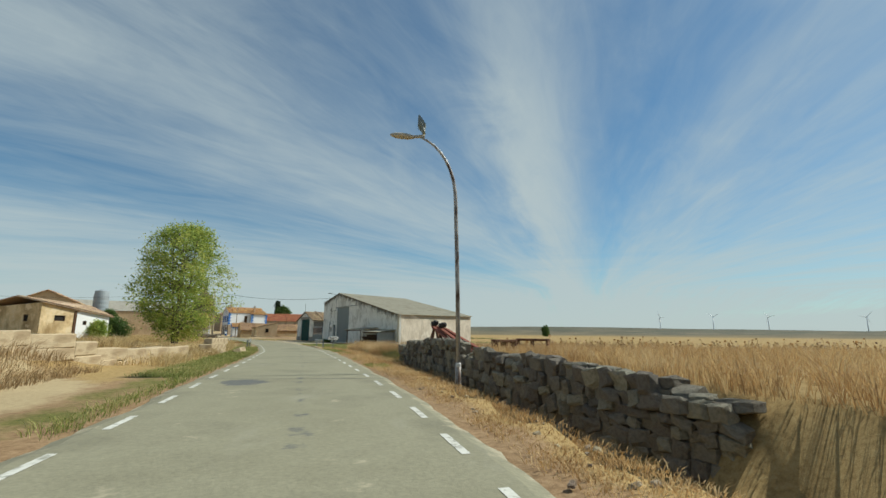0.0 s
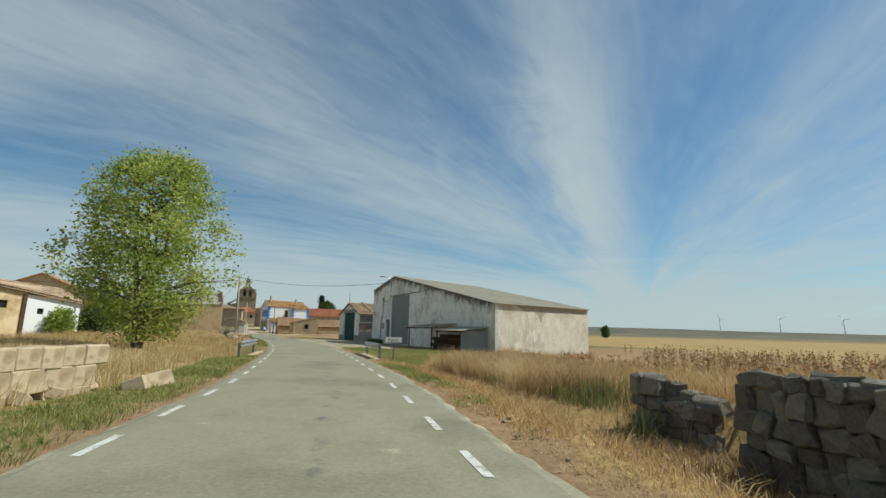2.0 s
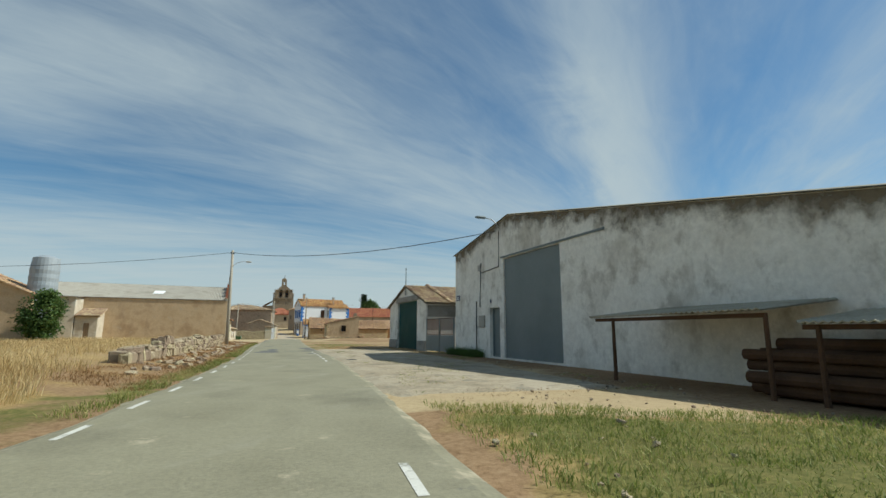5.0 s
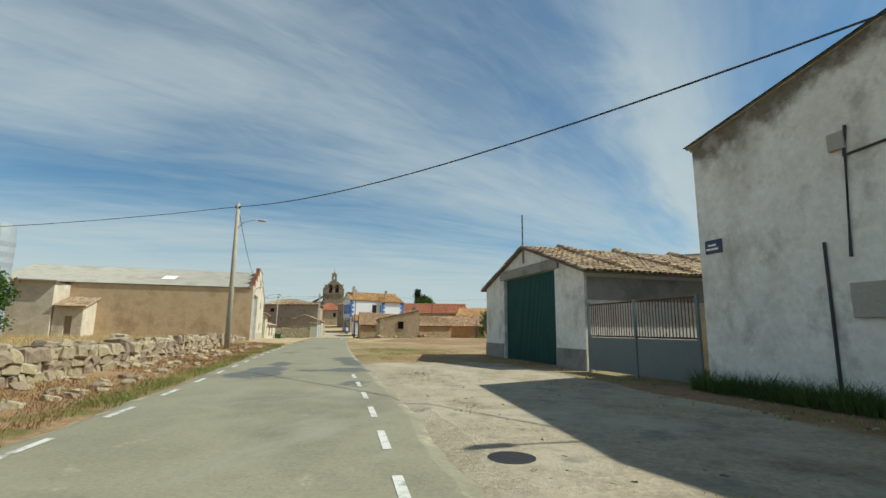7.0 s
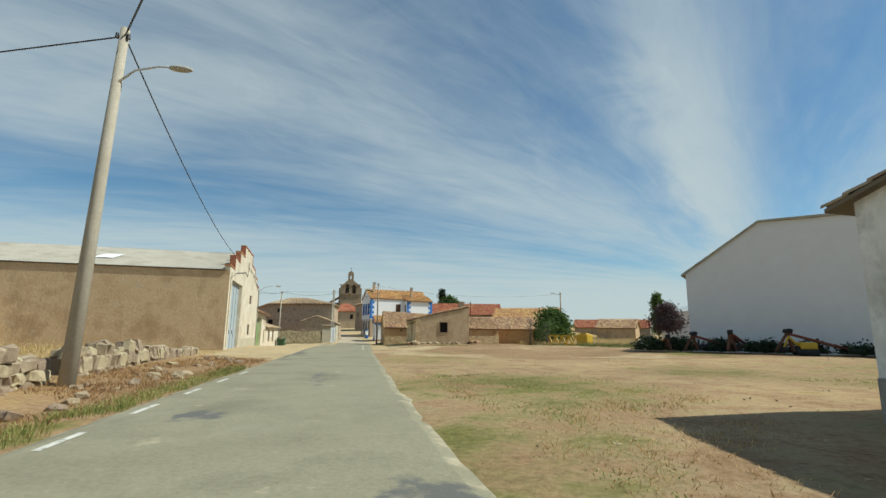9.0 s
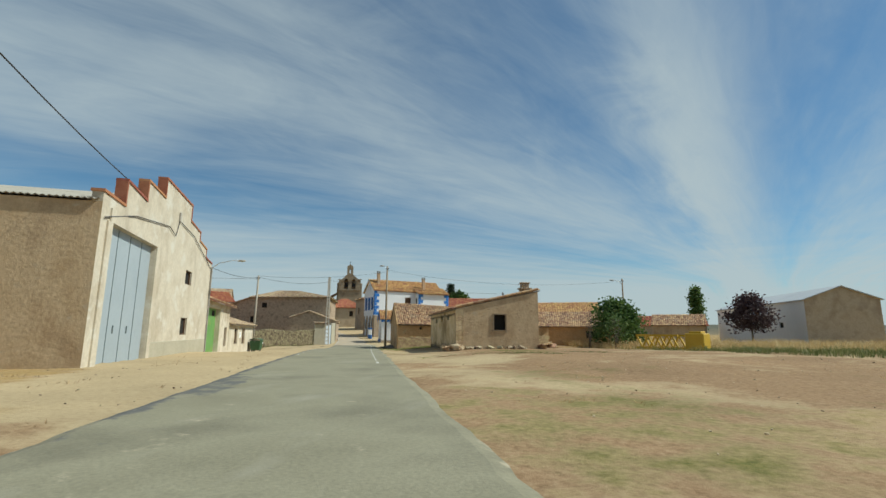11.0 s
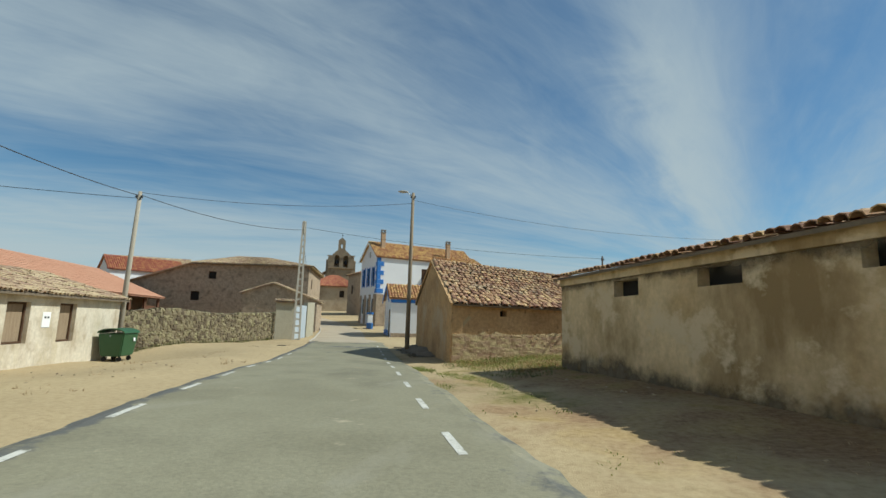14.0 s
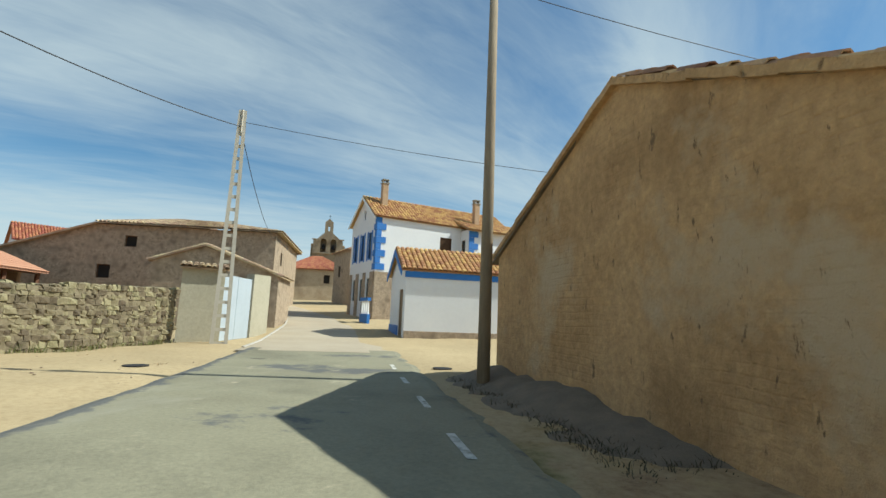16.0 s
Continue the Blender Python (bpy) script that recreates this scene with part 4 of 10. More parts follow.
def coat_material():
    """Brown-black coat on render, thinning out in ragged patches; mould along wall tops."""
    m = bpy.data.materials.new("brown_ragged_coat")
    m.use_nodes = True
    n, l = m.node_tree.nodes, m.node_tree.links
    b = n["Principled BSDF"]
    pos = n.new("ShaderNodeTexCoord").outputs["Object"]
    t = n.new("ShaderNodeTexNoise")
    t.inputs["Scale"].default_value, t.inputs["Detail"].default_value, t.inputs["Roughness"].default_value = 1.3, 8.0, 0.7
    l.new(pos, t.inputs["Vector"])
    r = n.new("ShaderNodeValToRGB")
    r.color_ramp.elements[0].position, r.color_ramp.elements[0].color = 0.35, (0.10, 0.075, 0.045, 1)
    r.color_ramp.elements[1].position, r.color_ramp.elements[1].color = 0.7, (0.24, 0.19, 0.125, 1)
    l.new(t.outputs[0], r.inputs[0])
    l.new(r.outputs[0], b.inputs["Base Color"])
    b.inputs["Roughness"].default_value = 0.95
    at = n.new("ShaderNodeAttribute")
    at.attribute_name = "amount"
    a = n.new("ShaderNodeMath")
    a.operation = "MULTIPLY_ADD"
    l.new(t.outputs[0], a.inputs[0])
    a.inputs[1].default_value = 1.6
    l.new(at.outputs["Fac"], a.inputs[2])
    f = n.new("ShaderNodeMapRange")
    f.interpolation_type = "SMOOTHSTEP"
    l.new(a.outputs[0], f.inputs[0])
    f.inputs[1].default_value, f.inputs[2].default_value, f.inputs[4].default_value = 1.05, 1.75, 0.85
    mix = n.new("ShaderNodeMixShader")
    tr = n.new("ShaderNodeBsdfTransparent")
    l.new(f.outputs[0], mix.inputs[0])
    l.new(tr.outputs[0], mix.inputs[1])
    l.new(b.outputs[0], mix.inputs[2])
    l.new(mix.outputs[0], n["Material Output"].inputs["Surface"])
    return m


DARK_COAT = coat_material()


def damp_band(parent, a, b, tops, depth):
    """A thin coat of mould running down from a wall's top."""
    length = (V2(b) - V2(a)).length
    cols, rows = 56, 5
    verts, faces, amount = [], [], []
    for i in range(cols + 1):
        k = length * i / cols
        top = float(np.interp(k, [p[0] for p in tops], [p[1] for p in tops])) - 0.02
        reach = depth * (0.75 + 0.6 * noise.noise((k * 0.35, 4.0, 0)))
        for j in range(rows + 1):
            verts.append(along(a, b, k, top - reach * j / rows, 0.004))
            amount.append(0.85 * (1 - j / rows) ** 1.3)
    w = rows + 1
    for i in range(cols):
        for j in range(rows):
            q = i * w + j
            faces.append((q, q + 1, q + 1 + w, q + w))
    me = bpy.data.meshes.new("wall_coat")
    me.from_pydata([tuple(v) for v in verts], [], faces)
    attr = me.attributes.new("amount", "FLOAT", "POINT")
    attr.data.foreach_set("value", amount)
    me.materials.append(DARK_COAT)
    ob = new("wall_coat", me)
    ob.parent = parent
    ob["label"] = "brown damp stain along the wall top"


def dark_foot_coat(parent, a, b, foot, top):
    """A thin dark coat, densest at a wall's foot and thinning upwards."""
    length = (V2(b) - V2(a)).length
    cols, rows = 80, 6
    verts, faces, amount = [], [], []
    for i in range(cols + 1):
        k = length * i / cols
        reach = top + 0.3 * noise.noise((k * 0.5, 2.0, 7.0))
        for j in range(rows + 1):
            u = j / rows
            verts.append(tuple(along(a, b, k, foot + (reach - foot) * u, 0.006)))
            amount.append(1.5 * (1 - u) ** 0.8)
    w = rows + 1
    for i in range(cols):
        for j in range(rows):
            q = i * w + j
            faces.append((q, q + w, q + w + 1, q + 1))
    me = bpy.data.meshes.new("wall_coat")
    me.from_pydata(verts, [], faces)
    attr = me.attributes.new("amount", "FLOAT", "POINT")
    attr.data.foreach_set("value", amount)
    me.materials.append(DARK_COAT)
    ob = new("wall_coat", me)
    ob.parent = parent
    ob["label"] = "dark ragged coat, denser towards the wall foot"


def warehouse():
    w = thing("warehouse", "weathered grey concrete farm warehouse with fibre-cement roof", "warehouse")
    L, R, FR, FL = (-19.64, 82.27), (-4.69, 59.25), (4.4, 71.18), (-10.55, 94.2)
    big, small_door = (6.3, 11.3, -0.1, 5.12), (4.72, 5.85, -0.1, 2.55)
    part("wall", wall_mesh(L, R, -0.6, [(0, 6.2), (6.9, 7.39), (27.45, 3.5)], 0.3, [big, small_door]), RENDER_WHITE, w)
    part("wall", wall_mesh(R, FR, -1.2, [(0, 3.5), (15.0, 3.75)], 0.3), RENDER_SUNLIT, w)
    part("wall", wall_mesh(FR, FL, -0.6, [(0, 3.75), (20.5, 7.5), (27.45, 6.2)], 0.3), RENDER_WHITE, w)
    part("wall", wall_mesh(FL, L, -0.6, [(0, 6.2), (15.0, 6.2)], 0.3), RENDER_WHITE, w)
    g = (V2(R) - V2(L)).normalized()
    dv = (V2(FR) - V2(R)).normalized()
    apex = V2(L) + g * 6.9 + Vector((0, 0, 7.42)) - dv * 0.1
    back = apex + dv * 15.2 + Vector((0, 0, 0.1))
    e0 = V2(R) + g * 0.25 - dv * 0.1 + Vector((0, 0, 3.48))
    part("roof", corrugated(e0, e0 + dv * 15.3 + Vector((0, 0, 0.27)), apex, back, 0.22), FIBRE, w)
    e1 = V2(L) - g * 0.25 - dv * 0.1 + Vector((0, 0, 6.2))
    part("roof", corrugated(e1 + dv * 15.2, e1, back, apex, 0.22), FIBRE, w)
    fill_opening(w, L, R, *big, "door", METAL_GREY, 0.1, None, "tall grey steel sliding door")
    fill_opening(w, L, R, *small_door, "door", METAL_GREY, 0.24, METAL_GREY)
    bm = bmesh.new()
    beam(bm, along(L, R, 6.1, 5.2, 0.03), along(L, R, 14.2, 5.2, 0.03), 0.05, 0.09)
    part("door_rail", bm, METAL_GREY, w)
    bm = bmesh.new()
    pts = [along(R, FR, k, z, 0.004) for k, z in ((2.6, 3.5), (14.7, 3.66), (14.4, 3.3), (12.6, 3.2), (11.0, 3.34), (8.8, 3.14), (7.4, 3.18), (6.7, 2.85), (6.4, 2.2), (6.0, 2.8), (5.4, 3.15), (4.0, 3.1))]
    bm.faces.new([bm.verts.new(p) for p in pts])
    part("bare_patch", bm, FIBRE, w, "grey patch where the render fell off")
    damp_band(w, L, R, [(0, 6.2), (6.9, 7.39), (27.45, 3.5)], 2.0)
    return w


warehouse()


def green_garage():
    g = thing("garage", "white rendered farm garage with dark green sheet door", "garage")
    a, b = (-27.81, 94.69), (-22.59, 86.76)
    back = Vector((0.835, 0.55, 0)) * 17
    c, d = (b[0] + back.x, b[1] + back.y), (a[0] + back.x, a[1] + back.y)
    door = (2.38, 7.4, -0.2, 3.72)
    part("wall", wall_mesh(a, b, -0.5, [(0, 3.5), (4.72, 5.02), (9.5, 3.45)], 0.3, [door]), RENDER_WHITE, g)
    part("wall", wall_mesh(b, c, -0.5, [(0, 3.4), (17, 3.4)], 0.3), RENDER_WHITE, g)
    part("wall", wall_mesh(c, d, -0.5, [(0, 3.45), (4.75, 5.0), (9.5, 3.5)], 0.3), RENDER_WHITE, g)
    part("wall", wall_mesh(d, a, -0.5, [(0, 3.4), (17, 3.4)], 0.3), RENDER_WHITE, g)
    ridge = along(a, b, 4.72, 5.06, 0.2)
    ridge2 = ridge + back * 1.02
    ea, eb = along(a, b, -0.35, 3.4, 0.2), along(a, b, 9.85, 3.36, 0.2)
    tile_roof(g, ea + back * 1.02, ea, ridge2, ridge, TILE_PALE, pitch=0.24, course=0.4, bed=MORTAR, jitter=0.02)
    tile_roof(g, eb, eb + back * 1.02, ridge, ridge2, TILE_PALE, pitch=0.24, course=0.4, singles=250, bed=MORTAR, jitter=0.02, tilt=5)
    bm = bmesh.new()
    box_at(bm, on_wall(a, b, 4.9, 3.72, 0.03), 5.7, 0.12, 0.42, 0.01)
    part("lintel", bm, CONCRETE_GREY, g, "grey concrete door lintel")
    for s0, s1 in ((0.0, 2.3), (7.5, 9.5)):
        bm = bmesh.new()
        box_at(bm, on_wall(a, b, (s0 + s1) / 2, -0.5, 0.02), s1 - s0, 0.06, 1.05, 0.01)
        part("plinth", bm, CONCRETE_GREY, g)
    bm = bmesh.new()
    box_at(bm, on_wall(b, c, 8.5, 2.35, 0.015), 16.8, 0.05, 0.85)
    part("wall_band", bm, CONCRETE_GREY, g, "grey band along the wall top under the eave")
    bm = bmesh.new()
    box_at(bm, on_wall(b, c, 8.7, 0.9, 0.02), 2.2, 0.06, 0.8)
    part("vent", bm, DARK, g)
    rib = bmesh.new()
    for k in range(40):
        box_at(rib, on_wall(a, b, 2.48 + k * 0.124, -0.15, -0.145), 0.035, 0.03, 3.8)
    part("door_ribs", rib, METAL_GREEN, g)
    rows = thing("ridge_stones", "rows of stones and tiles weighing down the roof", "stones", kind="stuff")
    pieces = Pieces(rows, TILE_PALE, 0)
    rnd = random.Random(77)
    for f in (0.12, 0.3, 0.5, 0.7, 0.92):
        p, q = eb.lerp(ridge, 0.04) + back * f, ridge.lerp(eb, 0.02) + back * f
        for i in range(20):
            o = p.lerp(q, i / 19) + Vector((0, 0, 0.16))
            pieces.add(Matrix.Translation(o) @ Euler((rnd.uniform(-0.3, 0.3), rnd.uniform(-0.3, 0.3), rnd.uniform(0, 3))).to_matrix().to_4x4() @ Matrix.Diagonal((0.34, 0.26, 0.16, 1)), i)
    pieces.done()
    fill_opening(g, a, b, *door, "door", METAL_GREEN, 0.16, None)
    return g


green_garage()


def long_barn():
    b = thing("barn", "long tan rendered barn with stepped cream gable", "barn")
    A, B = (-56.9, 112.03), (-66.95, 127.26)
    n = Vector((-0.835, -0.55, 0)) * 24
    C, D = (B[0] + n.x, B[1] + n.y), (A[0] + n.x, A[1] + n.y)
    tops = [(0, 5.75), (1.9, 5.7), (1.901, 6.7), (4.15, 6.5), (4.151, 7.4), (6.55, 7.3), (6.551, 8.26), (11.6, 8.2), (11.601, 7.3), (14.1, 7.1), (14.101, 6.6), (16.2, 6.4), (16.201, 5.85), (18.25, 5.7)]
    door = (0.95, 6.0, -0.3, 4.85)
    wins = [(11.6, 13.0, 3.7, 4.5), (11.5, 12.9, 0.85, 1.8)]
    part("wall", wall_mesh(A, B, -0.8, tops, 0.35, [door, *wins]), RENDER_CREAM, b, "pale cream stepped gable wall")
    part("wall", wall_mesh(D, A, -0.8, [(0, 5.4), (24, 5.4)], 0.35), RENDER_TAN, b)
    part("wall", wall_mesh(B, C, -0.8, [(0, 5.5), (24, 5.5)], 0.35), RENDER_TAN, b)
    part("wall", wall_mesh(C, D, -0.8, [(0, 5.4), (9.1, 7.9), (18.25, 5.4)], 0.35), RENDER_TAN, b)
    e0, r0 = along(D, A, 0, 5.45, 0.12), along(A, B, 9.1, 8.0, -0.4)
    e1 = along(D, A, 23.9, 5.45, 0.12)
    part("roof", corrugated(e0, e1, r0 + n * 0.98, r0, 0.2), FIBRE_PALE, b)
    f0 = along(B, C, 0.4, 5.5, 0.25)
    part("roof", corrugated(f0, f0 + n * 0.97, r0, r0 + n * 0.98, 0.2), FIBRE_PALE, b)
    fill_opening(b, A, B, *door, "door", METAL_BLUEGREY, 0.2, None)
    for o in wins:
        fill_opening(b, A, B, *o, "window", DARK, 0.15, WOOD_DARK)
    flats = [(0, 1.9, 5.75, 5.7), (1.9, 4.15, 6.7, 6.5), (4.15, 6.55, 7.4, 7.3), (6.55, 11.6, 8.26, 8.2), (11.6, 14.1, 7.3, 7.1), (14.1, 16.2, 6.6, 6.4), (16.2, 18.25, 5.85, 5.7)]
    for s0, s1, z0, z1 in flats:
        bm = bmesh.new()
        beam(bm, along(A, B, s0 - 0.04, z0 + 0.05, -0.175), along(A, B, s1 + 0.04, z1 + 0.05, -0.175), 0.44, 0.1)
        part("coping", bm, BRICK, b, "red brick coping")
    for s, lo, hi in ((1.9, 5.7, 6.7), (4.15, 6.5, 7.4), (6.55, 7.3, 8.26), (11.6, 7.3, 8.2), (14.1, 6.6, 7.1), (16.2, 5.85, 6.4)):
        bm = bmesh.new()
        box_at(bm, on_wall(A, B, s, lo + 0.02, -0.175), 0.1, 0.42, hi - lo - 0.02)
        part("step_face", bm, BRICK, b, "bare red brick step")
    seam = bmesh.new()
    for s in (2.2, 3.45, 4.75):
        box_at(seam, on_wall(A, B, s, -0.25, -0.19), 0.03, 0.02, 5.05)
    for s in (2.7, 4.1):
        box_at(seam, on_wall(A, B, s, 0.95, -0.185), 0.05, 0.05, 0.3)
    part("door_seam", seam, METAL_GREY, b)
    for s, z, wide, tall in ((3.5, 4.85, 5.6, 0.5), (0.72, -0.6, 0.42, 5.45), (6.23, -0.6, 0.42, 5.45)):
        bm = bmesh.new()
        box_at(bm, on_wall(A, B, s, z, 0.02), wide, 0.08, tall)
        part("door_surround", bm, RENDER_CREAM, b)
    bm = bmesh.new()
    tube(bm, [along(A, B, 18.05, 5.5, 0.08), along(A, B, 18.05, -0.4, 0.08)], 0.05, 0.05, 8)
    part("drainpipe", bm, CONCRETE_GREY, b)
    bm = bmesh.new()
    box_at(bm, on_wall(A, B, (6.46 + 17.9) / 2, -0.8, 0.02), 17.9 - 6.46, 0.06, 1.35, 0.01)
    part("plinth", bm, CEMENT_GREEN, b, "greenish cement skirting")
    bm = bmesh.new()
    tube(bm, [along(A, B, 0.2, 4.9, 0.05), along(A, B, 3.0, 5.6, 0.05), along(A, B, 7.5, 6.15, 0.05), along(A, B, 8.7, 5.9, 0.05), along(A, B, 9.2, 6.8, 0.05), along(A, B, 12.5, 6.6, 0.05), along(A, B, 18.0, 5.3, 0.05)], 0.022, 0.022, 6)
    part("cable", bm, WIRE, b)
    bm = bmesh.new()
    box_at(bm, on_wall(A, B, 9.2, 6.75, 0.05), 0.18, 0.1, 0.5, 0.02)
    part("junction_box", bm, CONCRETE, b)
    bm = bmesh.new()
    k0, k1 = e0.lerp(e1, 0.60), e0.lerp(e1, 0.655)
    up = (r0 + n * 0.98 - e0) * 0.3
    mid = (r0 + n * 0.98 - e0) * 0.52
    for q in ((k0 + up, k1 + up, k1 + mid, k0 + mid),):
        bm.faces.new([bm.verts.new(p + Vector((0, 0, 0.09))) for p in q])
    part("roof_light", bm, SIGN_WHITE, b, "pale translucent roof sheet")
    return b


long_barn()


def roadside_house():
    h = thing("house", "low abandoned beige rendered house with single-pitch tile roof", "house")
    a, b, f = (-49.49, 129.21), (-44.8, 131.87), (-55.4, 141.15)
    c = (b[0] + f[0] - a[0], b[1] + f[1] - a[1])
    win = (2.35, 3.26, 1.27, 2.3)
    part("wall", wall_mesh(a, b, -0.4, [(0, 2.55), (5.39, 3.74)], 0.45, [win]), RENDER_TAN, h)
    holes = [(3.28, 4.38, 1.86, 2.26), (6.38, 7.48, 1.92, 2.3), (9.44, 10.5, 1.96, 2.36)]
    part("wall", wall_mesh(f, a, -0.7, [(0, 2.56), (13.32, 2.52)], 0.45, holes), RENDER_HOUSE, h)
    part("wall", wall_mesh(b, c, -0.4, [(0, 3.7), (13.32, 3.7)], 0.45), RENDER_TAN, h)
    part("wall", wall_mesh(c, f, -0.7, [(0, 3.7), (5.39, 2.54)], 0.45), RENDER_TAN, h)
    for o in holes:
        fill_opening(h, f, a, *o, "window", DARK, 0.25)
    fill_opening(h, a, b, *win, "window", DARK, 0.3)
    tile_roof(h, along(f, a, -0.2, 2.58, 0.2), along(f, a, 13.32, 2.52, 0.2), along(c, b, -0.2, 3.86, -0.15), along(c, b, 13.32, 3.84, -0.15), TILE, bed=MORTAR, singles=280, jitter=0.025, tilt=6)
    bm = bmesh.new()
    m = on_wall(a, b, 4.85, 3.2, -0.9)
    box_at(bm, m, 0.62, 0.5, 0.75, 0.03)
    box_at(bm, m @ Matrix.Translation((0, 0, 0.75)), 0.8, 0.66, 0.1, 0.02)
    box_at(bm, m @ Matrix.Translation((0, 0, 0.85)), 0.5, 0.42, 0.28, 0.03)
    box_at(bm, m @ Matrix.Translation((0, 0, 1.13)), 0.62, 0.52, 0.08, 0.02)
    part("chimney", bm, STONE_HOUSE, h, "stepped weathered chimney")
    bm = bmesh.new()
    for s0, s1, z0, z1 in ((2.35, 2.43, 1.27, 2.3), (3.18, 3.26, 1.27, 2.3), (2.35, 3.26, 2.23, 2.3), (2.3, 3.31, 1.2, 1.27)):
        box_at(bm, on_wall(a, b, (s0 + s1) / 2, z0, 0.0), s1 - s0, 0.1, z1 - z0)
    part("window_frame", bm, WOOD, h)
    verge = along(a, b, 0.0, 2.68, 0.02), along(a, b, 5.35, 3.9, 0.02)
    for i in range(15):
        tile = bmesh.new()
        p0, p1 = verge[0].lerp(verge[1], i / 15), verge[0].lerp(verge[1], (i + 1.12) / 15)
        tube(tile, [p0, p1 + Vector((0, 0, 0.02))], 0.085, 0.07, 7)
        part("verge_tile", tile, TILE, h)
    band = bmesh.new()
    beam(band, along(f, a, 0, 2.44, 0.02), along(f, a, 13.3, 2.4, 0.02), 0.06, 0.2)
    part("eave_band", band, RENDER_HOUSE, h, "plastered band under the eaves")
    damp_band(h, f, a, [(0, 2.36), (13.3, 2.32)], 0.55)
    dark_foot_coat(h, f, a, -0.75, 0.55)
    # bare bricks at the corner and rubble showing in the end wall
    rnd = random.Random(95)
    bm = bmesh.new()
    box_at(bm, Matrix.Identity(4), 0.24, 0.05, 0.055, 0.006)
    brick_me = bpy.data.meshes.new("brick")
    bm.to_mesh(brick_me)
    bm.free()
    brick_me.materials.append(BRICK_PALE)
    for j in range(36):
        for i in range(2):
            if rnd.random() < 0.3:
                ob = new("brick", brick_me)
                ob.parent = h
                ob.matrix_local = on_wall(a, b, 0.14 + 0.25 * i + 0.1 * (j % 2) + rnd.uniform(-0.02, 0.02), -0.1 + j * 0.068, rnd.uniform(-0.022, -0.012)) @ pose(0, 0, 0, 0, rnd.uniform(-3, 3), 0)
    for _ in range(60):
        k, z = rnd.uniform(0.5, 5.2), rnd.uniform(-0.2, 2.9)
        if z > 2.3 + 0.22 * k or 2.1 < k < 3.5 and 1.0 < z < 2.5:
            continue
        ob = new("stone", stone_mesh(rnd.randrange(7), RENDER_TAN))
        ob.parent = h
        ob.matrix_local = on_wall(a, b, k, z, -0.014) @ pose(0, 0, 0, 0, rnd.uniform(-12, 12), 0) @ Matrix.Diagonal((rnd.uniform(0.12, 0.34), 0.036, rnd.uniform(0.06, 0.12), 1))
    return h


roadside_house()


def rubble(label, a, b, count, size, mat, seed, out=(0.1, 0.5), lift=0.0, flat=0.6):
    """A heap or row of loose pieces before a wall."""
    rnd = random.Random(seed)
    t = thing("rubble", label, "rubble")
    pieces = Pieces(t, mat, count, "stone")
    for i in range(count):
        k = size * rnd.uniform(0.6, 1.4)
        p = along(a, b, (V2(b) - V2(a)).length * rnd.random(), 0, rnd.uniform(*out))
        p.z = land(p.x, p.y) + k * 0.2 + lift * rnd.random()
        pieces.add(Matrix.Translation(p) @ Euler((rnd.uniform(-0.5, 0.5), rnd.uniform(-0.4, 0.4), rnd.uniform(0, 6))).to_matrix().to_4x4() @ Matrix.Diagonal((k * 1.5, k, k * flat, 1)), rnd.randrange(7))
    pieces.done()


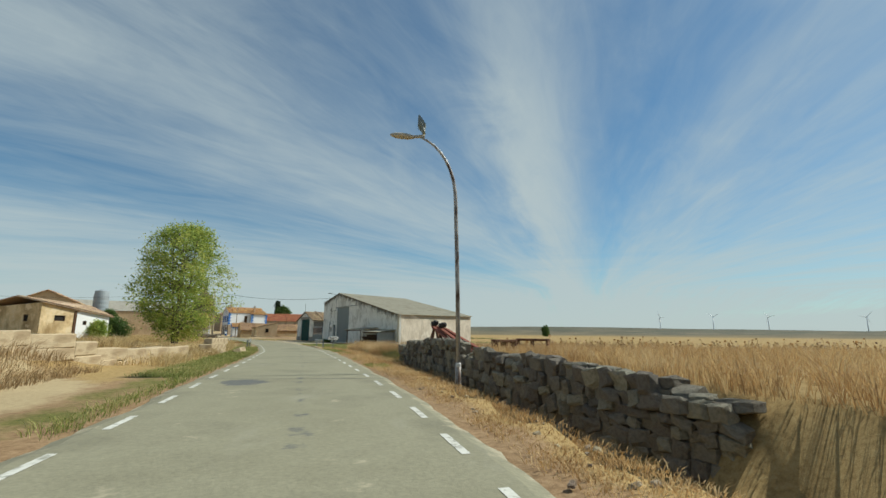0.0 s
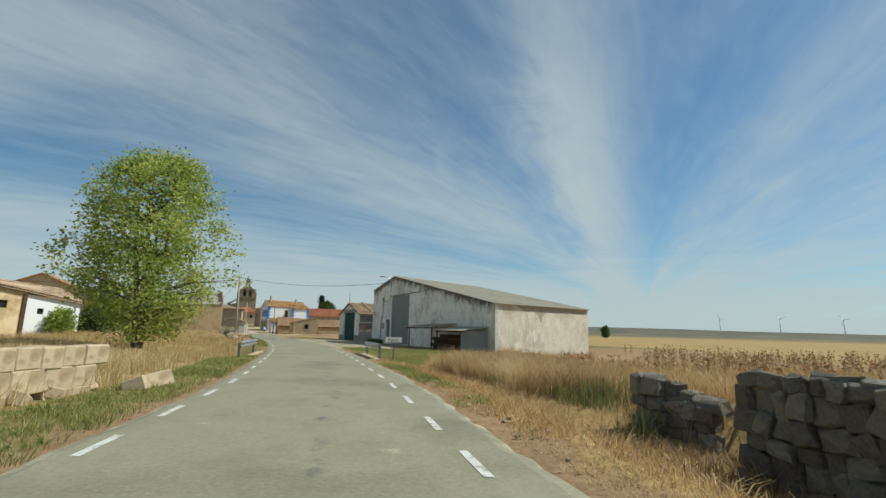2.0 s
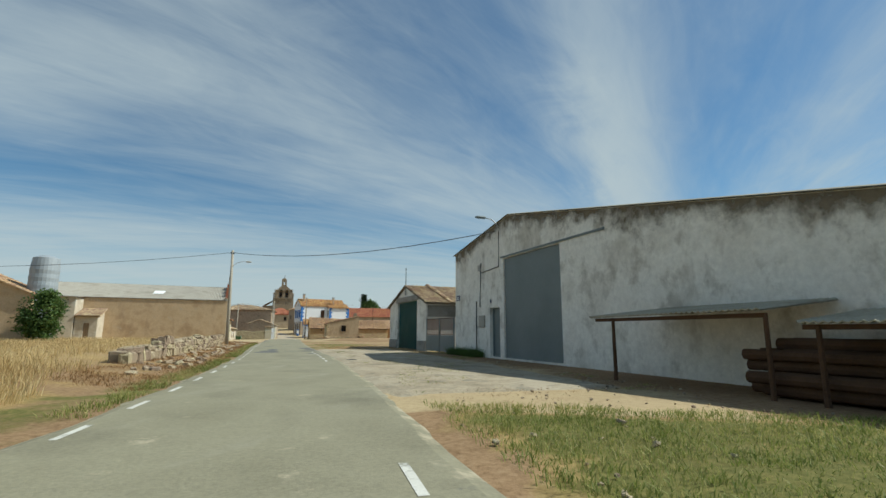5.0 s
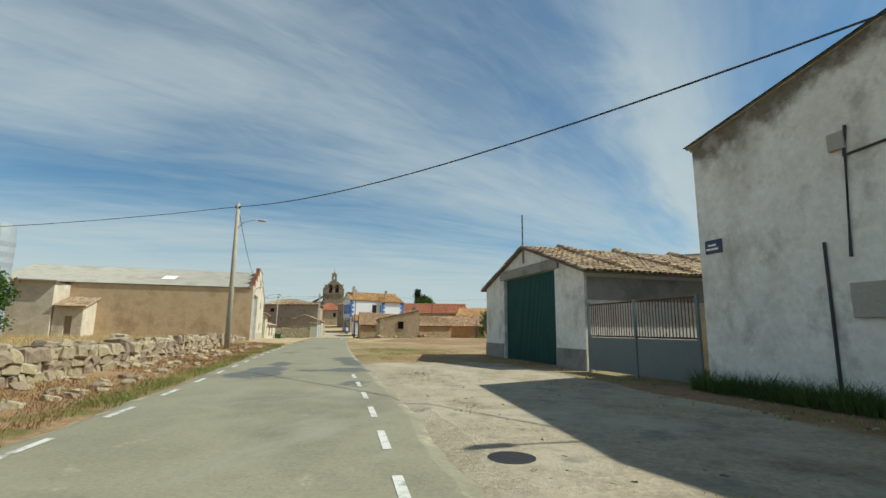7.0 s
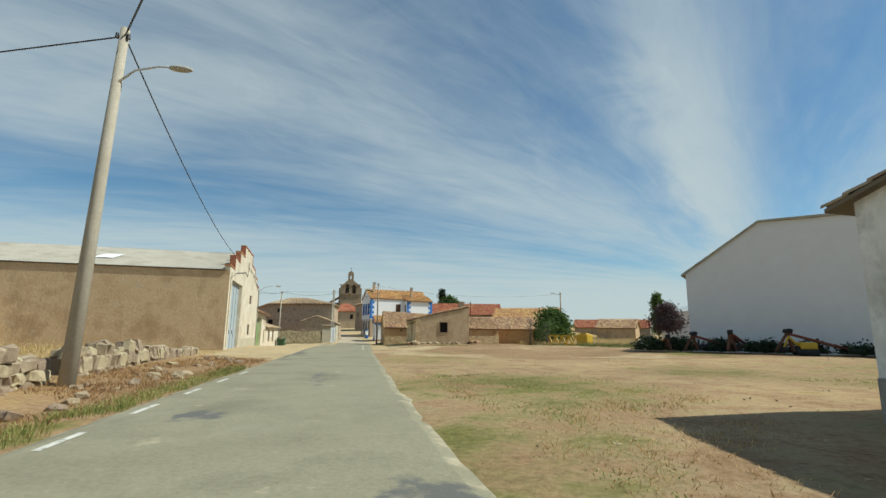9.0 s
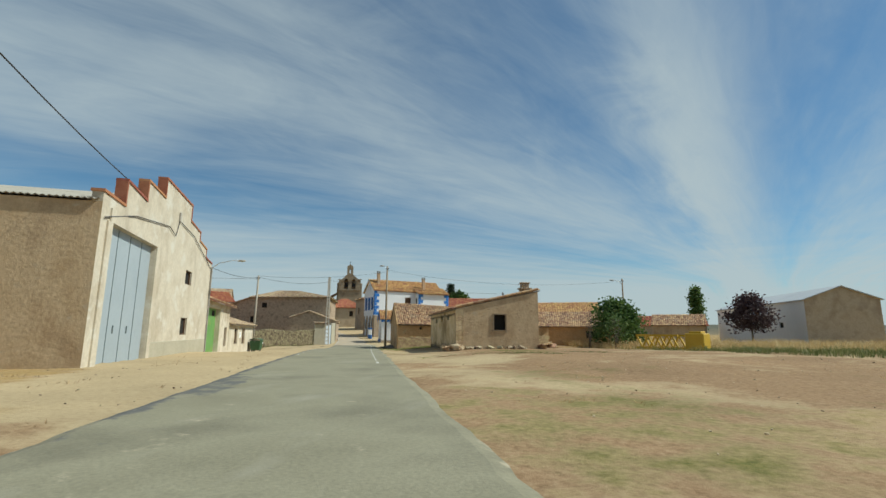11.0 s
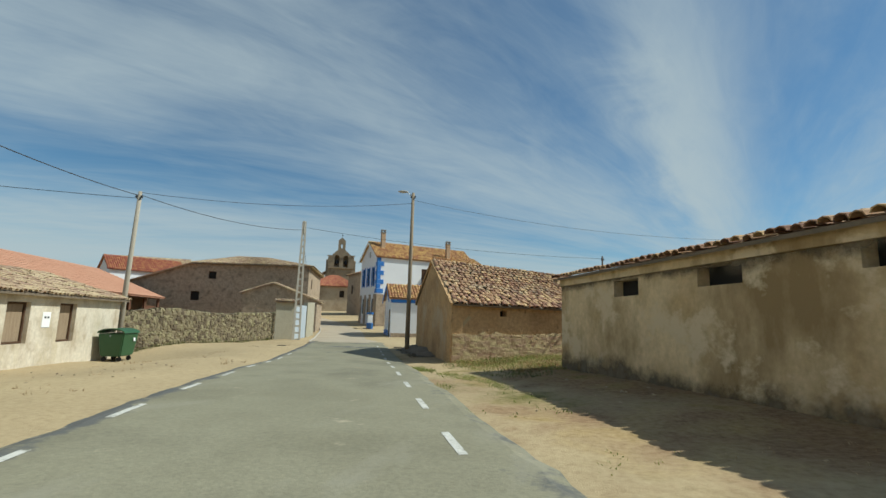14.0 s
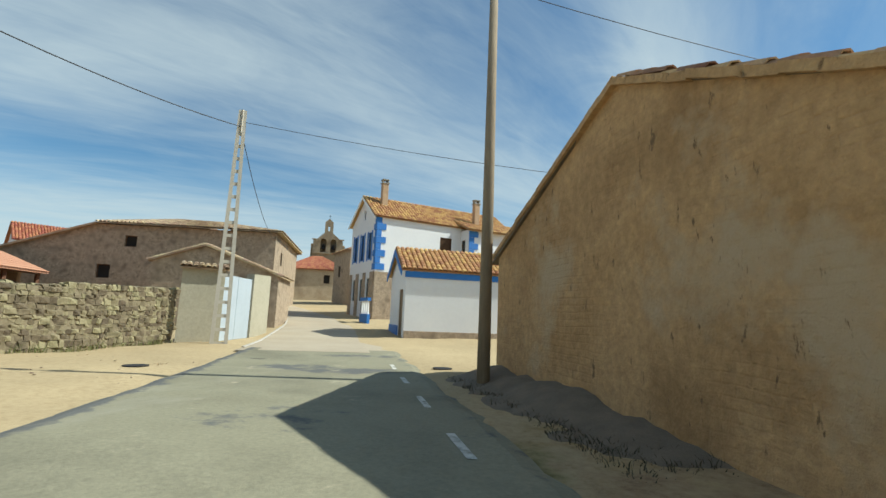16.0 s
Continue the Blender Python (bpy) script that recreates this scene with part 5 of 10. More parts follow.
def adobe_barn():
    h = thing("adobe_barn", "old adobe barn with sagging clay tile roof", "barn")
    far, near = (-64.7, 153.0), (-59.95, 144.2)
    r = Vector((0.788, 0.616, 0)) * 17
    near2, far2 = (near[0] + r.x, near[1] + r.y), (far[0] + r.x, far[1] + r.y)
    part("wall", wall_mesh(far, near, -1.1, [(0, 2.3), (5.0, 4.2), (10.0, 1.9)], 0.5), ADOBE_WALL, h)
    hole, shutter = (2.22, 2.54, 1.38, 1.62), (8.7, 9.5, 0.82, 1.82)
    part("wall", wall_mesh(near, near2, -1.0, [(0, 1.9), (17, 1.9)], 0.5, [hole, shutter]), ADOBE_WALL, h)
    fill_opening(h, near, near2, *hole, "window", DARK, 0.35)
    fill_opening(h, near, near2, *shutter, "window", WOOD_DARK, 0.2)
    part("wall", wall_mesh(near2, far2, -1.0, [(0, 1.95), (5.0, 3.45), (10.0, 2.35)], 0.5), ADOBE, h)
    part("wall", wall_mesh(far2, far, -1.0, [(0, 2.35), (17, 2.35)], 0.5), ADOBE, h)
    ridge = along(far, near, 5.0, 4.22, 0.04)
    e0 = along(near, near2, -0.04, 1.82, 0.27)
    sunk = ridge + r * 1.01 - Vector((0, 0, 0.75))
    tile_roof(h, e0, e0 + r * 1.01, ridge, sunk, TILE, bed=MORTAR, sag=0.15, tilt=8, jitter=0.04, singles=290)
    e1 = along(far2, far, 17.04, 2.1, 0.3)
    tile_roof(h, e1 + r * 1.01, e1, sunk, ridge, TILE, bed=MORTAR)
    crest = [(16.85 * i / 60, 0.62 + 0.016 * 16.85 * i / 60 + 0.13 * noise.noise((i * 0.9, 5, 1)) + 0.1 * noise.noise((i * 0.23, 5, 1))) for i in range(61)]
    base = part("stone_base", wall_mesh(along(near, near2, 0.05, 0, 0.06).xy, along(near, near2, 16.9, 0, 0.06).xy, -1.0, crest, 0.05), RUBBLE_TAN, h, "rubble-stone lower half of the wall")
    pieces = Pieces(base, RUBBLE_TAN, 300)
    rnd = random.Random(91)
    z = -0.75
    while z < 0.9:
        ch = rnd.uniform(0.05, 0.15)
        k = rnd.uniform(0, 0.2)
        while k < 16.8:
            sl = rnd.uniform(0.1, 0.36)
            if rnd.random() < 0.9 and z + ch < float(np.interp(k + sl / 2, [c[0] for c in crest], [c[1] for c in crest])):
                m = on_wall(near, near2, k + sl / 2, z + ch / 2, 0.048 + rnd.uniform(-0.01, 0.005)) @ Euler((rnd.uniform(-0.03, 0.03), rnd.uniform(-0.14, 0.14), rnd.uniform(-0.03, 0.03))).to_matrix().to_4x4()
                pieces.add(m @ Matrix.Diagonal((sl * 1.08, 0.05, ch * 1.2, 1)), rnd.randrange(7))
            k += sl
        z += ch * 0.97
    pieces.done()
    for p_, q_ in ((along(far, near, -0.2, 2.2, 0.03), along(far, near, 5.02, 4.19, 0.03)), (along(far, near, 4.98, 4.19, 0.03), along(far, near, 10.2, 1.84, 0.03))):
        for i in range(14):
            bm = bmesh.new()
            a_, b_ = p_.lerp(q_, i / 14), p_.lerp(q_, (i + 1.1) / 14)
            wob = Vector((0, 0, 0.05 * noise.noise((i * 0.9, 1, 1))))
            beam(bm, a_ + wob, b_ + wob * 0.5, 0.15, 0.1)
            part("verge", bm, ADOBE, h, "mud-plastered verge over a tile end")
    for k, reach in ((5.9, 0.62), (6.2, 0.5)):
        bm = bmesh.new()
        beam(bm, along(near, near2, k, 1.84, -0.3), along(near, near2, k, 1.76, reach), 0.07, 0.06)
        part("rafter_end", bm, WOOD, h)
    # sunlight through an eave gap, drawn as a sloping pale patch
    bm = bmesh.new()
    bm.faces.new([bm.verts.new(along(near, near2, a_, z_, 0.006)) for a_, z_ in ((0.16, 0.66), (0.36, 0.64), (0.62, 1.0), (0.9, 1.3), (0.76, 1.38), (0.48, 1.06))])
    part("plaster_scar", bm, RUBBLE_TAN, h, "sloping patch of sunlight drawn in pale rubble colour")
    return h


adobe_barn()


def earth_bank(far, near):
    """A low heap of washed-down earth along the gable's foot."""
    bm = bmesh.new()
    rows = []
    for i in range(41):
        k = 0.1 + 8.6 * i / 40
        tall = 0.34 * (1 - smooth(3.2, 8.5, k)) * (1 + 0.5 * noise.noise((k * 1.1, 3, 0)))
        row = []
        for o, f in ((-0.05, 1.0), (0.2, 0.95), (0.5, 0.7), (0.8, 0.35), (1.15, 0.12), (1.6, -0.1)):
            p = along(far, near, k, 0, o)
            row.append(bm.verts.new((p.x, p.y, land(p.x, p.y) - 0.035 - 0.1 * smooth(1.0, 1.6, o) - 0.12 * smooth(6.0, 9.0, k) + tall * f + 0.07 * noise.noise((k * 2.5, o * 3, 5)))))
        rows.append(row)
    for a, b in zip(rows, rows[1:]):
        for k in range(5):
            bm.faces.new((a[k], a[k + 1], b[k + 1], b[k]))
    tagged(mesh_object("earth_bank", bm, MORTAR, smooth=True), "low bank of dark earth along the adobe wall", "earth", kind="structure")


earth_bank((-64.7, 153.0), (-59.95, 144.2))


def white_garage():
    g = thing("garage", "small white garage with blue trim and ochre tile roof", "garage")
    near, far = (-71.0, 163.6), (-73.4, 167.7)
    n = (V2(near) - V2(far)).normalized()
    r = Vector((-n.y, n.x, 0)) * 9
    n2, f2 = (near[0] + r.x, near[1] + r.y), (far[0] + r.x, far[1] + r.y)
    w = (V2(near) - V2(far)).length
    door = (w - 1.75, w - 0.6, -0.75, 2.0)
    part("wall", wall_mesh(far, near, -1.0, [(0, 2.9), (w / 2, 4.2), (w, 2.9)], 0.3, [door]), WHITE, g)
    part("wall", wall_mesh(near, n2, -1.0, [(0, 2.9), (9, 2.9)], 0.3), WHITE, g)
    part("wall", wall_mesh(n2, f2, -1.0, [(0, 2.9), (w / 2, 4.2), (w, 2.9)], 0.3), WHITE, g)
    part("wall", wall_mesh(f2, far, -1.0, [(0, 2.9), (9, 2.9)], 0.3), WHITE, g)
    fill_opening(g, far, near, *door, "door", WOOD, 0.1, WOOD)
    ridge = along(far, near, w / 2, 4.28, 0.25)
    e = along(near, n2, -0.25, 2.93, 0.12)
    tile_roof(g, e, e + r * 1.03, ridge, ridge + r * 1.03, TILE_NEW, pitch=0.26, singles=220)
    e2 = along(f2, far, 9.25, 2.9, 0.25)
    tile_roof(g, e2 + r * 1.03, e2, ridge + r * 1.03, ridge, TILE_NEW, pitch=0.26)
    for p, q in ((e2, ridge), (ridge, e)):
        bm = bmesh.new()
        beam(bm, p - Vector((0, 0, 0.2)), q - Vector((0, 0, 0.2)), 0.05, 0.26)
        part("bargeboard", bm, BLUE, g, "blue painted verge board")
    bm = bmesh.new()
    box_at(bm, on_wall(near, n2, 4.6, 2.55, 0.03), 9.3, 0.09, 0.3)
    part("eave_band", bm, BLUE, g, "blue painted eave band")
    bm = bmesh.new()
    box_at(bm, on_wall(near, n2, 4.5, -1.0, 0.03), 9.0, 0.08, 0.95, 0.01)
    part("plinth", bm, STONE_HOUSE, g, "rough stone plinth")
    bm = bmesh.new()
    box_at(bm, on_wall(far, near, (w - 1.8) / 2, -1.0, 0.02), w - 1.8, 0.06, 1.15, 0.01)
    part("plinth", bm, BLUE, g, "blue painted plinth")
    return g


white_garage()


def blue_house():
    h = thing("house", "two-storey white house with blue quoins and ochre tile roof", "house")
    far, Q = (-82.1, 179.3), (-77.9, 175.1)
    n = (V2(Q) - V2(far)).normalized()
    r = Vector((-n.y, n.x, 0)) * 13
    Q2, f2 = (Q[0] + r.x, Q[1] + r.y), (far[0] + r.x, far[1] + r.y)
    w = (V2(Q) - V2(far)).length
    upper = [(0.8, 1.6, 4.9, 7.1), (2.5, 3.3, 4.9, 7.1), (4.2, 5.0, 4.9, 7.1)]
    lower = [(0.8, 1.7, 1.6, 3.5), (2.5, 3.4, 1.6, 3.5), (4.1, 5.0, 1.6, 3.5)]
    part("wall", wall_mesh(far, Q, -1.0, [(0, 8.2), (w / 2, 10.2), (w, 8.2)], 0.35, upper + lower + [(2.75, 3.25, 8.3, 9.2)]), WHITE, h)
    side = [(5.6, 6.7, 4.9, 7.2)]
    part("wall", wall_mesh(Q, Q2, -1.0, [(0, 8.2), (13, 8.2)], 0.35, side), WHITE, h)
    part("wall", wall_mesh(Q2, f2, -1.0, [(0, 8.2), (w / 2, 10.2), (w, 8.2)], 0.35), WHITE, h)
    part("wall", wall_mesh(f2, far, -1.0, [(0, 8.2), (13, 8.2)], 0.35), WHITE, h)
    for o in upper:
        fill_opening(h, far, Q, *o, "window", GLASS, 0.08, BLUE)
        bm = bmesh.new()
        for s in (o[0] - 0.09, o[1] + 0.09):
            box_at(bm, on_wall(far, Q, s, o[2] - 0.1, 0.02), 0.16, 0.06, o[3] - o[2] + 0.2)
        part("window_surround", bm, BLUE, h, "blue painted window surround")
    for o in lower:
        fill_opening(h, far, Q, *o, "window", GLASS, 0.1, SIGN_WHITE)
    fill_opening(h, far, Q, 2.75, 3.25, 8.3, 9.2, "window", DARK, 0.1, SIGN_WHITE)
    fill_opening(h, Q, Q2, *side[0], "shutter", WOOD_DARK, 0.08, WOOD_DARK, "dark brown closed shutter")
    # bare stone below
    for a, b, s0, s1 in ((Q, Q2, 0.0, 13.0),):
        bm = bmesh.new()
        box_at(bm, on_wall(a, b, (s0 + s1) / 2, -1.0, 0.02), s1 - s0, 0.06, 4.9)
        part("stone_base", bm, STONE_HOUSE, h, "bare stone ground-floor wall")
    bm = bmesh.new()
    for s0, s1 in ((0.0, 0.75), (1.75, 2.45), (3.45, 4.05), (5.05, w)):
        box_at(bm, on_wall(far, Q, (s0 + s1) / 2, -1.0, 0.02), s1 - s0, 0.06, 4.9)
    part("stone_base", bm, STONE_HOUSE, h)
    # wing stepping forward
    s0 = 7.6
    wa, wb = along(Q, Q2, s0, 0, -0.2), along(Q, Q2, s0, 0, 1.3)
    wc, wd = along(Q, Q2, 13.6, 0, 1.3), along(Q, Q2, 13.6, 0, -0.2)
    part("wing_wall", wall_mesh((wa.x, wa.y), (wb.x, wb.y), -1.0, [(0, 7.9), (1.5, 7.9)], 0.3, [(0.35, 0.95, 5.1, 7.1)]), WHITE, h)
    fill_opening(h, (wa.x, wa.y), (wb.x, wb.y), 0.35, 0.95, 5.1, 7.1, "window", GLASS, 0.1, WOOD_DARK)
    part("wing_wall", wall_mesh((wb.x, wb.y), (wc.x, wc.y), -1.0, [(0, 7.9), (6.0, 7.9)], 0.3), WHITE, h)
    part("wing_wall", wall_mesh((wc.x, wc.y), (wd.x, wd.y), -1.0, [(0, 7.9), (1.5, 7.9)], 0.3), WHITE, h)
    # quoins
    for i in range(8):
        z = 4.05 + i * 0.52
        long_one = i % 2 == 0
        k = 0.8 if long_one else 0.42
        for a, b, s in ((Q, Q2, k / 2 - 0.03), (far, Q, w - k * 0.35 + 0.03)):
            bm = bmesh.new()
            box_at(bm, on_wall(a, b, s, z, 0.02), k if a is Q else k * 0.7, 0.07, 0.5, 0.01)
            part("quoin", bm, BLUE, h, "blue painted corner block")
    for i in range(7):
        bm = bmesh.new()
        k = 0.9 if i % 2 == 0 else 0.5
        box_at(bm, on_wall((wb.x, wb.y), (wc.x, wc.y), k / 2, 4.2 + i * 0.52, 0.02), k, 0.07, 0.5, 0.01)
        part("quoin", bm, BLUE, h)
        bm = bmesh.new()
        box_at(bm, on_wall((wb.x, wb.y), (wc.x, wc.y), 6.0 - k / 2, 4.2 + i * 0.52, 0.02), k, 0.07, 0.5, 0.01)
        part("quoin", bm, BLUE, h)
    ridge = along(far, Q, w / 2, 10.35, 0.3)
    e = along(Q, Q2, -0.3, 8.2, 0.15)
    tile_roof(h, e, e + r * 1.03, ridge, ridge + r * 1.03, TILE_NEW, pitch=0.28, singles=150)
    e2 = along(f2, far, 13.3, 8.15, 0.3)
    tile_roof(h, e2 + r * 1.03, e2, ridge + r * 1.03, ridge, TILE_NEW, pitch=0.28)
    wr = (V2(wc) - V2(wb)) * 1.06
    we = along(Q, Q2, s0 - 0.3, 7.85, 1.65)
    wt = along(Q, Q2, s0 - 0.3, 9.2, -1.4)
    tile_roof(h, we, we + wr, wt, wt + wr, TILE_NEW, pitch=0.28)
    for p, q in ((e2, ridge), (ridge, e)):
        bm = bmesh.new()
        beam(bm, p - Vector((0, 0, 0.14)), q - Vector((0, 0, 0.14)), 0.05, 0.2)
        part("bargeboard", bm, SIGN_WHITE, h)
    for s, o, z, top in ((1.2, -1.9, 8.6, 11.4), (9.3, -0.4, 8.4, 10.6)):
        m = on_wall(Q, Q2, s, z, o)
        bm = bmesh.new()
        box_at(bm, m, 0.5, 0.45, top - z, 0.02)
        stack = part("chimney", bm, BRICK_PALE, h)
        bm = bmesh.new()
        box_at(bm, m @ Matrix.Translation((0, 0, top - z)), 0.62, 0.56, 0.08)
        for dx in (-0.2, 0.2):
            box_at(bm, m @ Matrix.Translation((dx, 0, top - z + 0.08)), 0.08, 0.4, 0.22)
        box_at(bm, m @ Matrix.Translation((0, 0, top - z + 0.3)), 0.56, 0.5, 0.08)
        part("cap", bm, CONCRETE_GREY, stack)
    # low balustrade on the street
    f = thing("balustrade", "blue and white painted balustrade before the house", "balustrade")
    p0, p1 = (-77.7, 172.8), (-76.6, 171.7)
    wid = (V2(p1) - V2(p0)).length
    z0 = 0.05
    bm = bmesh.new()
    box_at(bm, on_wall(p0, p1, wid / 2, z0 - 0.6, 0), wid, 0.2, 1.2)
    part("base", bm, BLUE, f)
    for i in range(4):
        bm = bmesh.new()
        s = wid * (i + 0.5) / 4
        tube(bm, [along(p0, p1, s, z0 + 0.6), along(p0, p1, s, z0 + 0.85), along(p0, p1, s, z0 + 1.5)], 0.1, 0.06, 8)
        part("baluster", bm, SIGN_WHITE, f)
    bm = bmesh.new()
    box_at(bm, on_wall(p0, p1, wid / 2, z0 + 1.5, 0), wid, 0.24, 0.22)
    part("rail", bm, BLUE, f)
    return h


blue_house()


def stone_house():
    h = thing("house", "large old rubble-stone house with low tile roof", "house")
    A, B = (-106.0, 167.0), (-87.5, 176.0)
    d = (V2(B) - V2(A)).normalized()
    r = Vector((-d.y, d.x, 0)) * 14
    C, D = (B[0] + r.x, B[1] + r.y), (A[0] + r.x, A[1] + r.y)
    w = (V2(B) - V2(A)).length
    holes = [(9.0, 9.9, 5.2, 6.1), (7.2, 8.2, 2.6, 3.7)]
    part("wall", wall_mesh(A, B, -1.0, [(0, 4.4), (7.0, 6.9), (w, 7.1)], 0.5, holes), STONE_HOUSE, h)
    part("wall", wall_mesh(B, C, -1.0, [(0, 7.1), (14, 7.1)], 0.5, [(3.0, 4.0, 4.6, 5.8)]), STONE_HOUSE, h)
    part("wall", wall_mesh(C, D, -1.0, [(0, 7.1), (w, 4.4)], 0.5), STONE_HOUSE, h)
    part("wall", wall_mesh(D, A, -1.0, [(0, 4.4), (14, 4.4)], 0.5), STONE_HOUSE, h)
    for o in holes:
        fill_opening(h, A, B, *o, "window", DARK, 0.25, WOOD_DARK)
    fill_opening(h, B, C, 3.0, 4.0, 4.6, 5.8, "window", DARK, 0.25, WOOD_DARK)
    e0, e1, e2 = along(A, B, 6.9, 6.98, 0.5), along(A, B, w + 0.5, 7.15, 0.5), along(B, C, 14.4, 7.15, 0.5)
    top = along(A, B, 13.2, 8.7, -6.5)
    low = along(A, B, -0.4, 4.35, 0.4)
    low2 = low + r * 1.06
    tile_roof(h, e0, e1, top - d * 2.5, top + d * 1.0, TILE_PALE, pitch=0.3, course=0.5, bed=TILE_PALE)
    tile_roof(h, e1, e2, top + d * 1.0, top + d * 1.0 + r * 0.5, TILE_PALE, pitch=0.3, course=0.5, bed=TILE_PALE)
    part("roof", slab([low, e0, top - d * 2.5, low2], 0.15), TILE_PALE, h)
    part("roof", slab([low2, top - d * 2.5, top + d * 1.0 + r * 0.5, e2], 0.15), TILE_PALE, h)
    return h


stone_house()



def stone_wall(label, pts, height, thick, mat, size=0.3, singles=290, seed=1, ragged=0.15, core=None, order=1, base=-0.25, both=False, proud=1.0):
    """A dry wall along plan points. height: metres at each point. The face to the right of the way gets its stones laid in courses, and a ragged top."""
    rnd = random.Random(seed)
    w = thing("stone_wall", label, "stone wall")
    pieces = Pieces(w, mat, singles)
    segs = list(zip(pts, pts[1:], height, height[1:]))
    bm = bmesh.new()
    for a, b, ha, hb in segs:
        d = (V2(b) - V2(a)).normalized()
        side = Vector((d.y, -d.x, 0))
        n = max(1, int((V2(b) - V2(a)).length / 1.0))
        for i in range(n):
            p, q = V2(a).lerp(V2(b), i / n), V2(a).lerp(V2(b), (i + 1) / n)
            m = (p + q) / 2
            h = ha + (hb - ha) * (i + 0.5) / n
            z = land(m.x + side.x * 0.8, m.y + side.y * 0.8) + base
            box_at(bm, Matrix.Translation((m.x - side.x * thick / 2, m.y - side.y * thick / 2, z)) @ Matrix.Rotation(math.atan2(d.y, d.x), 4, "Z"), (q - p).length * 1.02, thick * (0.97 if proud < 1.0 else 0.8), h - base - size * 0.4)
    part("core", bm, core or MORTAR, w)
    for a, b, ha, hb in segs[::order]:
        d = (V2(b) - V2(a)).normalized()
        side = Vector((d.y, -d.x, 0))
        yaw = Matrix.Rotation(math.atan2(d.y, d.x), 4, "Z")
        length = (V2(b) - V2(a)).length
        faces = [(side, 0.0)] + ([(-side, thick)] if both else [])
        for nrm, back in faces:
            z, top_h = base, max(ha, hb)
            while z < top_h + ragged:
                ch = size * rnd.uniform(0.5, 1.2)
                s = rnd.uniform(-0.2, 0.0)
                while s < length:
                    sl = size * rnd.uniform(0.7, 1.6)
                    mid = s + sl / 2
                    h = ha + (hb - ha) * min(1, max(0, mid / length)) + ragged * noise.noise((mid * 0.8 + a[0], a[1], seed))
                    if z + ch * 0.6 < h:
                        p = V2(a) + d * mid - side * (back + (0.08 if nrm is side else -0.08))
                        p.z = land(p.x + side.x * 0.8, p.y + side.y * 0.8) + z + ch / 2
                        m = Matrix.Translation(p + nrm * proud * rnd.uniform(-0.05, 0.07)) @ yaw @ Euler((rnd.uniform(-0.12, 0.12) * proud, rnd.uniform(-0.22, 0.22) * proud, rnd.uniform(-0.14, 0.14) * proud)).to_matrix().to_4x4()
                        pieces.add(m @ Matrix.Diagonal((sl * 1.04, size * rnd.uniform(0.8, 1.2), ch * 1.06, 1)), rnd.randrange(7))
                    s += sl
                z += ch * 0.96
        s = 0.0
        while s < length:  # cap stones
            sl = size * rnd.uniform(0.9, 1.9)
            h = ha + (hb - ha) * min(1, s / length) + ragged * noise.noise((s * 0.8 + a[0], a[1], seed))
            p = V2(a) + d * (s + sl / 2) - side * thick * rnd.uniform(0.35, 0.65)
            p.z = land(p.x + side.x * 0.8, p.y + side.y * 0.8) + h - size * 0.28
            m = Matrix.Translation(p) @ yaw @ Euler((rnd.uniform(-0.15, 0.15), rnd.uniform(-0.15, 0.15), rnd.uniform(-0.3, 0.3))).to_matrix().to_4x4()
            pieces.add(m @ Matrix.Diagonal((sl, thick * rnd.uniform(0.6, 1.0), size * rnd.uniform(0.45, 0.9), 1)), rnd.randrange(7))
            s += sl * 0.95
    pieces.done()
    return w


# old dark field wall beside the lamp, its face towards the road
stone_wall("dark lichened dry-stone field wall beside the road", [(1.5, 21.6), (-0.05, 26.3), (-1.38, 31.0)][::-1], [1.45, 1.68, 1.6], 0.55, STONE_DARK, 0.3, 300, 3, 0.16, proud=1.5)
stone_wall("tumbled dark dry-stone field wall behind the street lamp", [(1.5, 21.3), (2.5, 18.0), (3.9, 14.2), (5.55, 10.45)], [1.05, 1.38, 1.8, 1.45], 0.6, STONE_DARK, 0.36, 300, 4, 0.3, proud=1.6)
stone_wall("fallen remnant of dark dry-stone wall in the dry grass", [(-2.0, 33.9), (-1.2, 32.7)], [1.15, 0.85], 0.5, STONE_DARK, 0.36, 60, 9, 0.2)
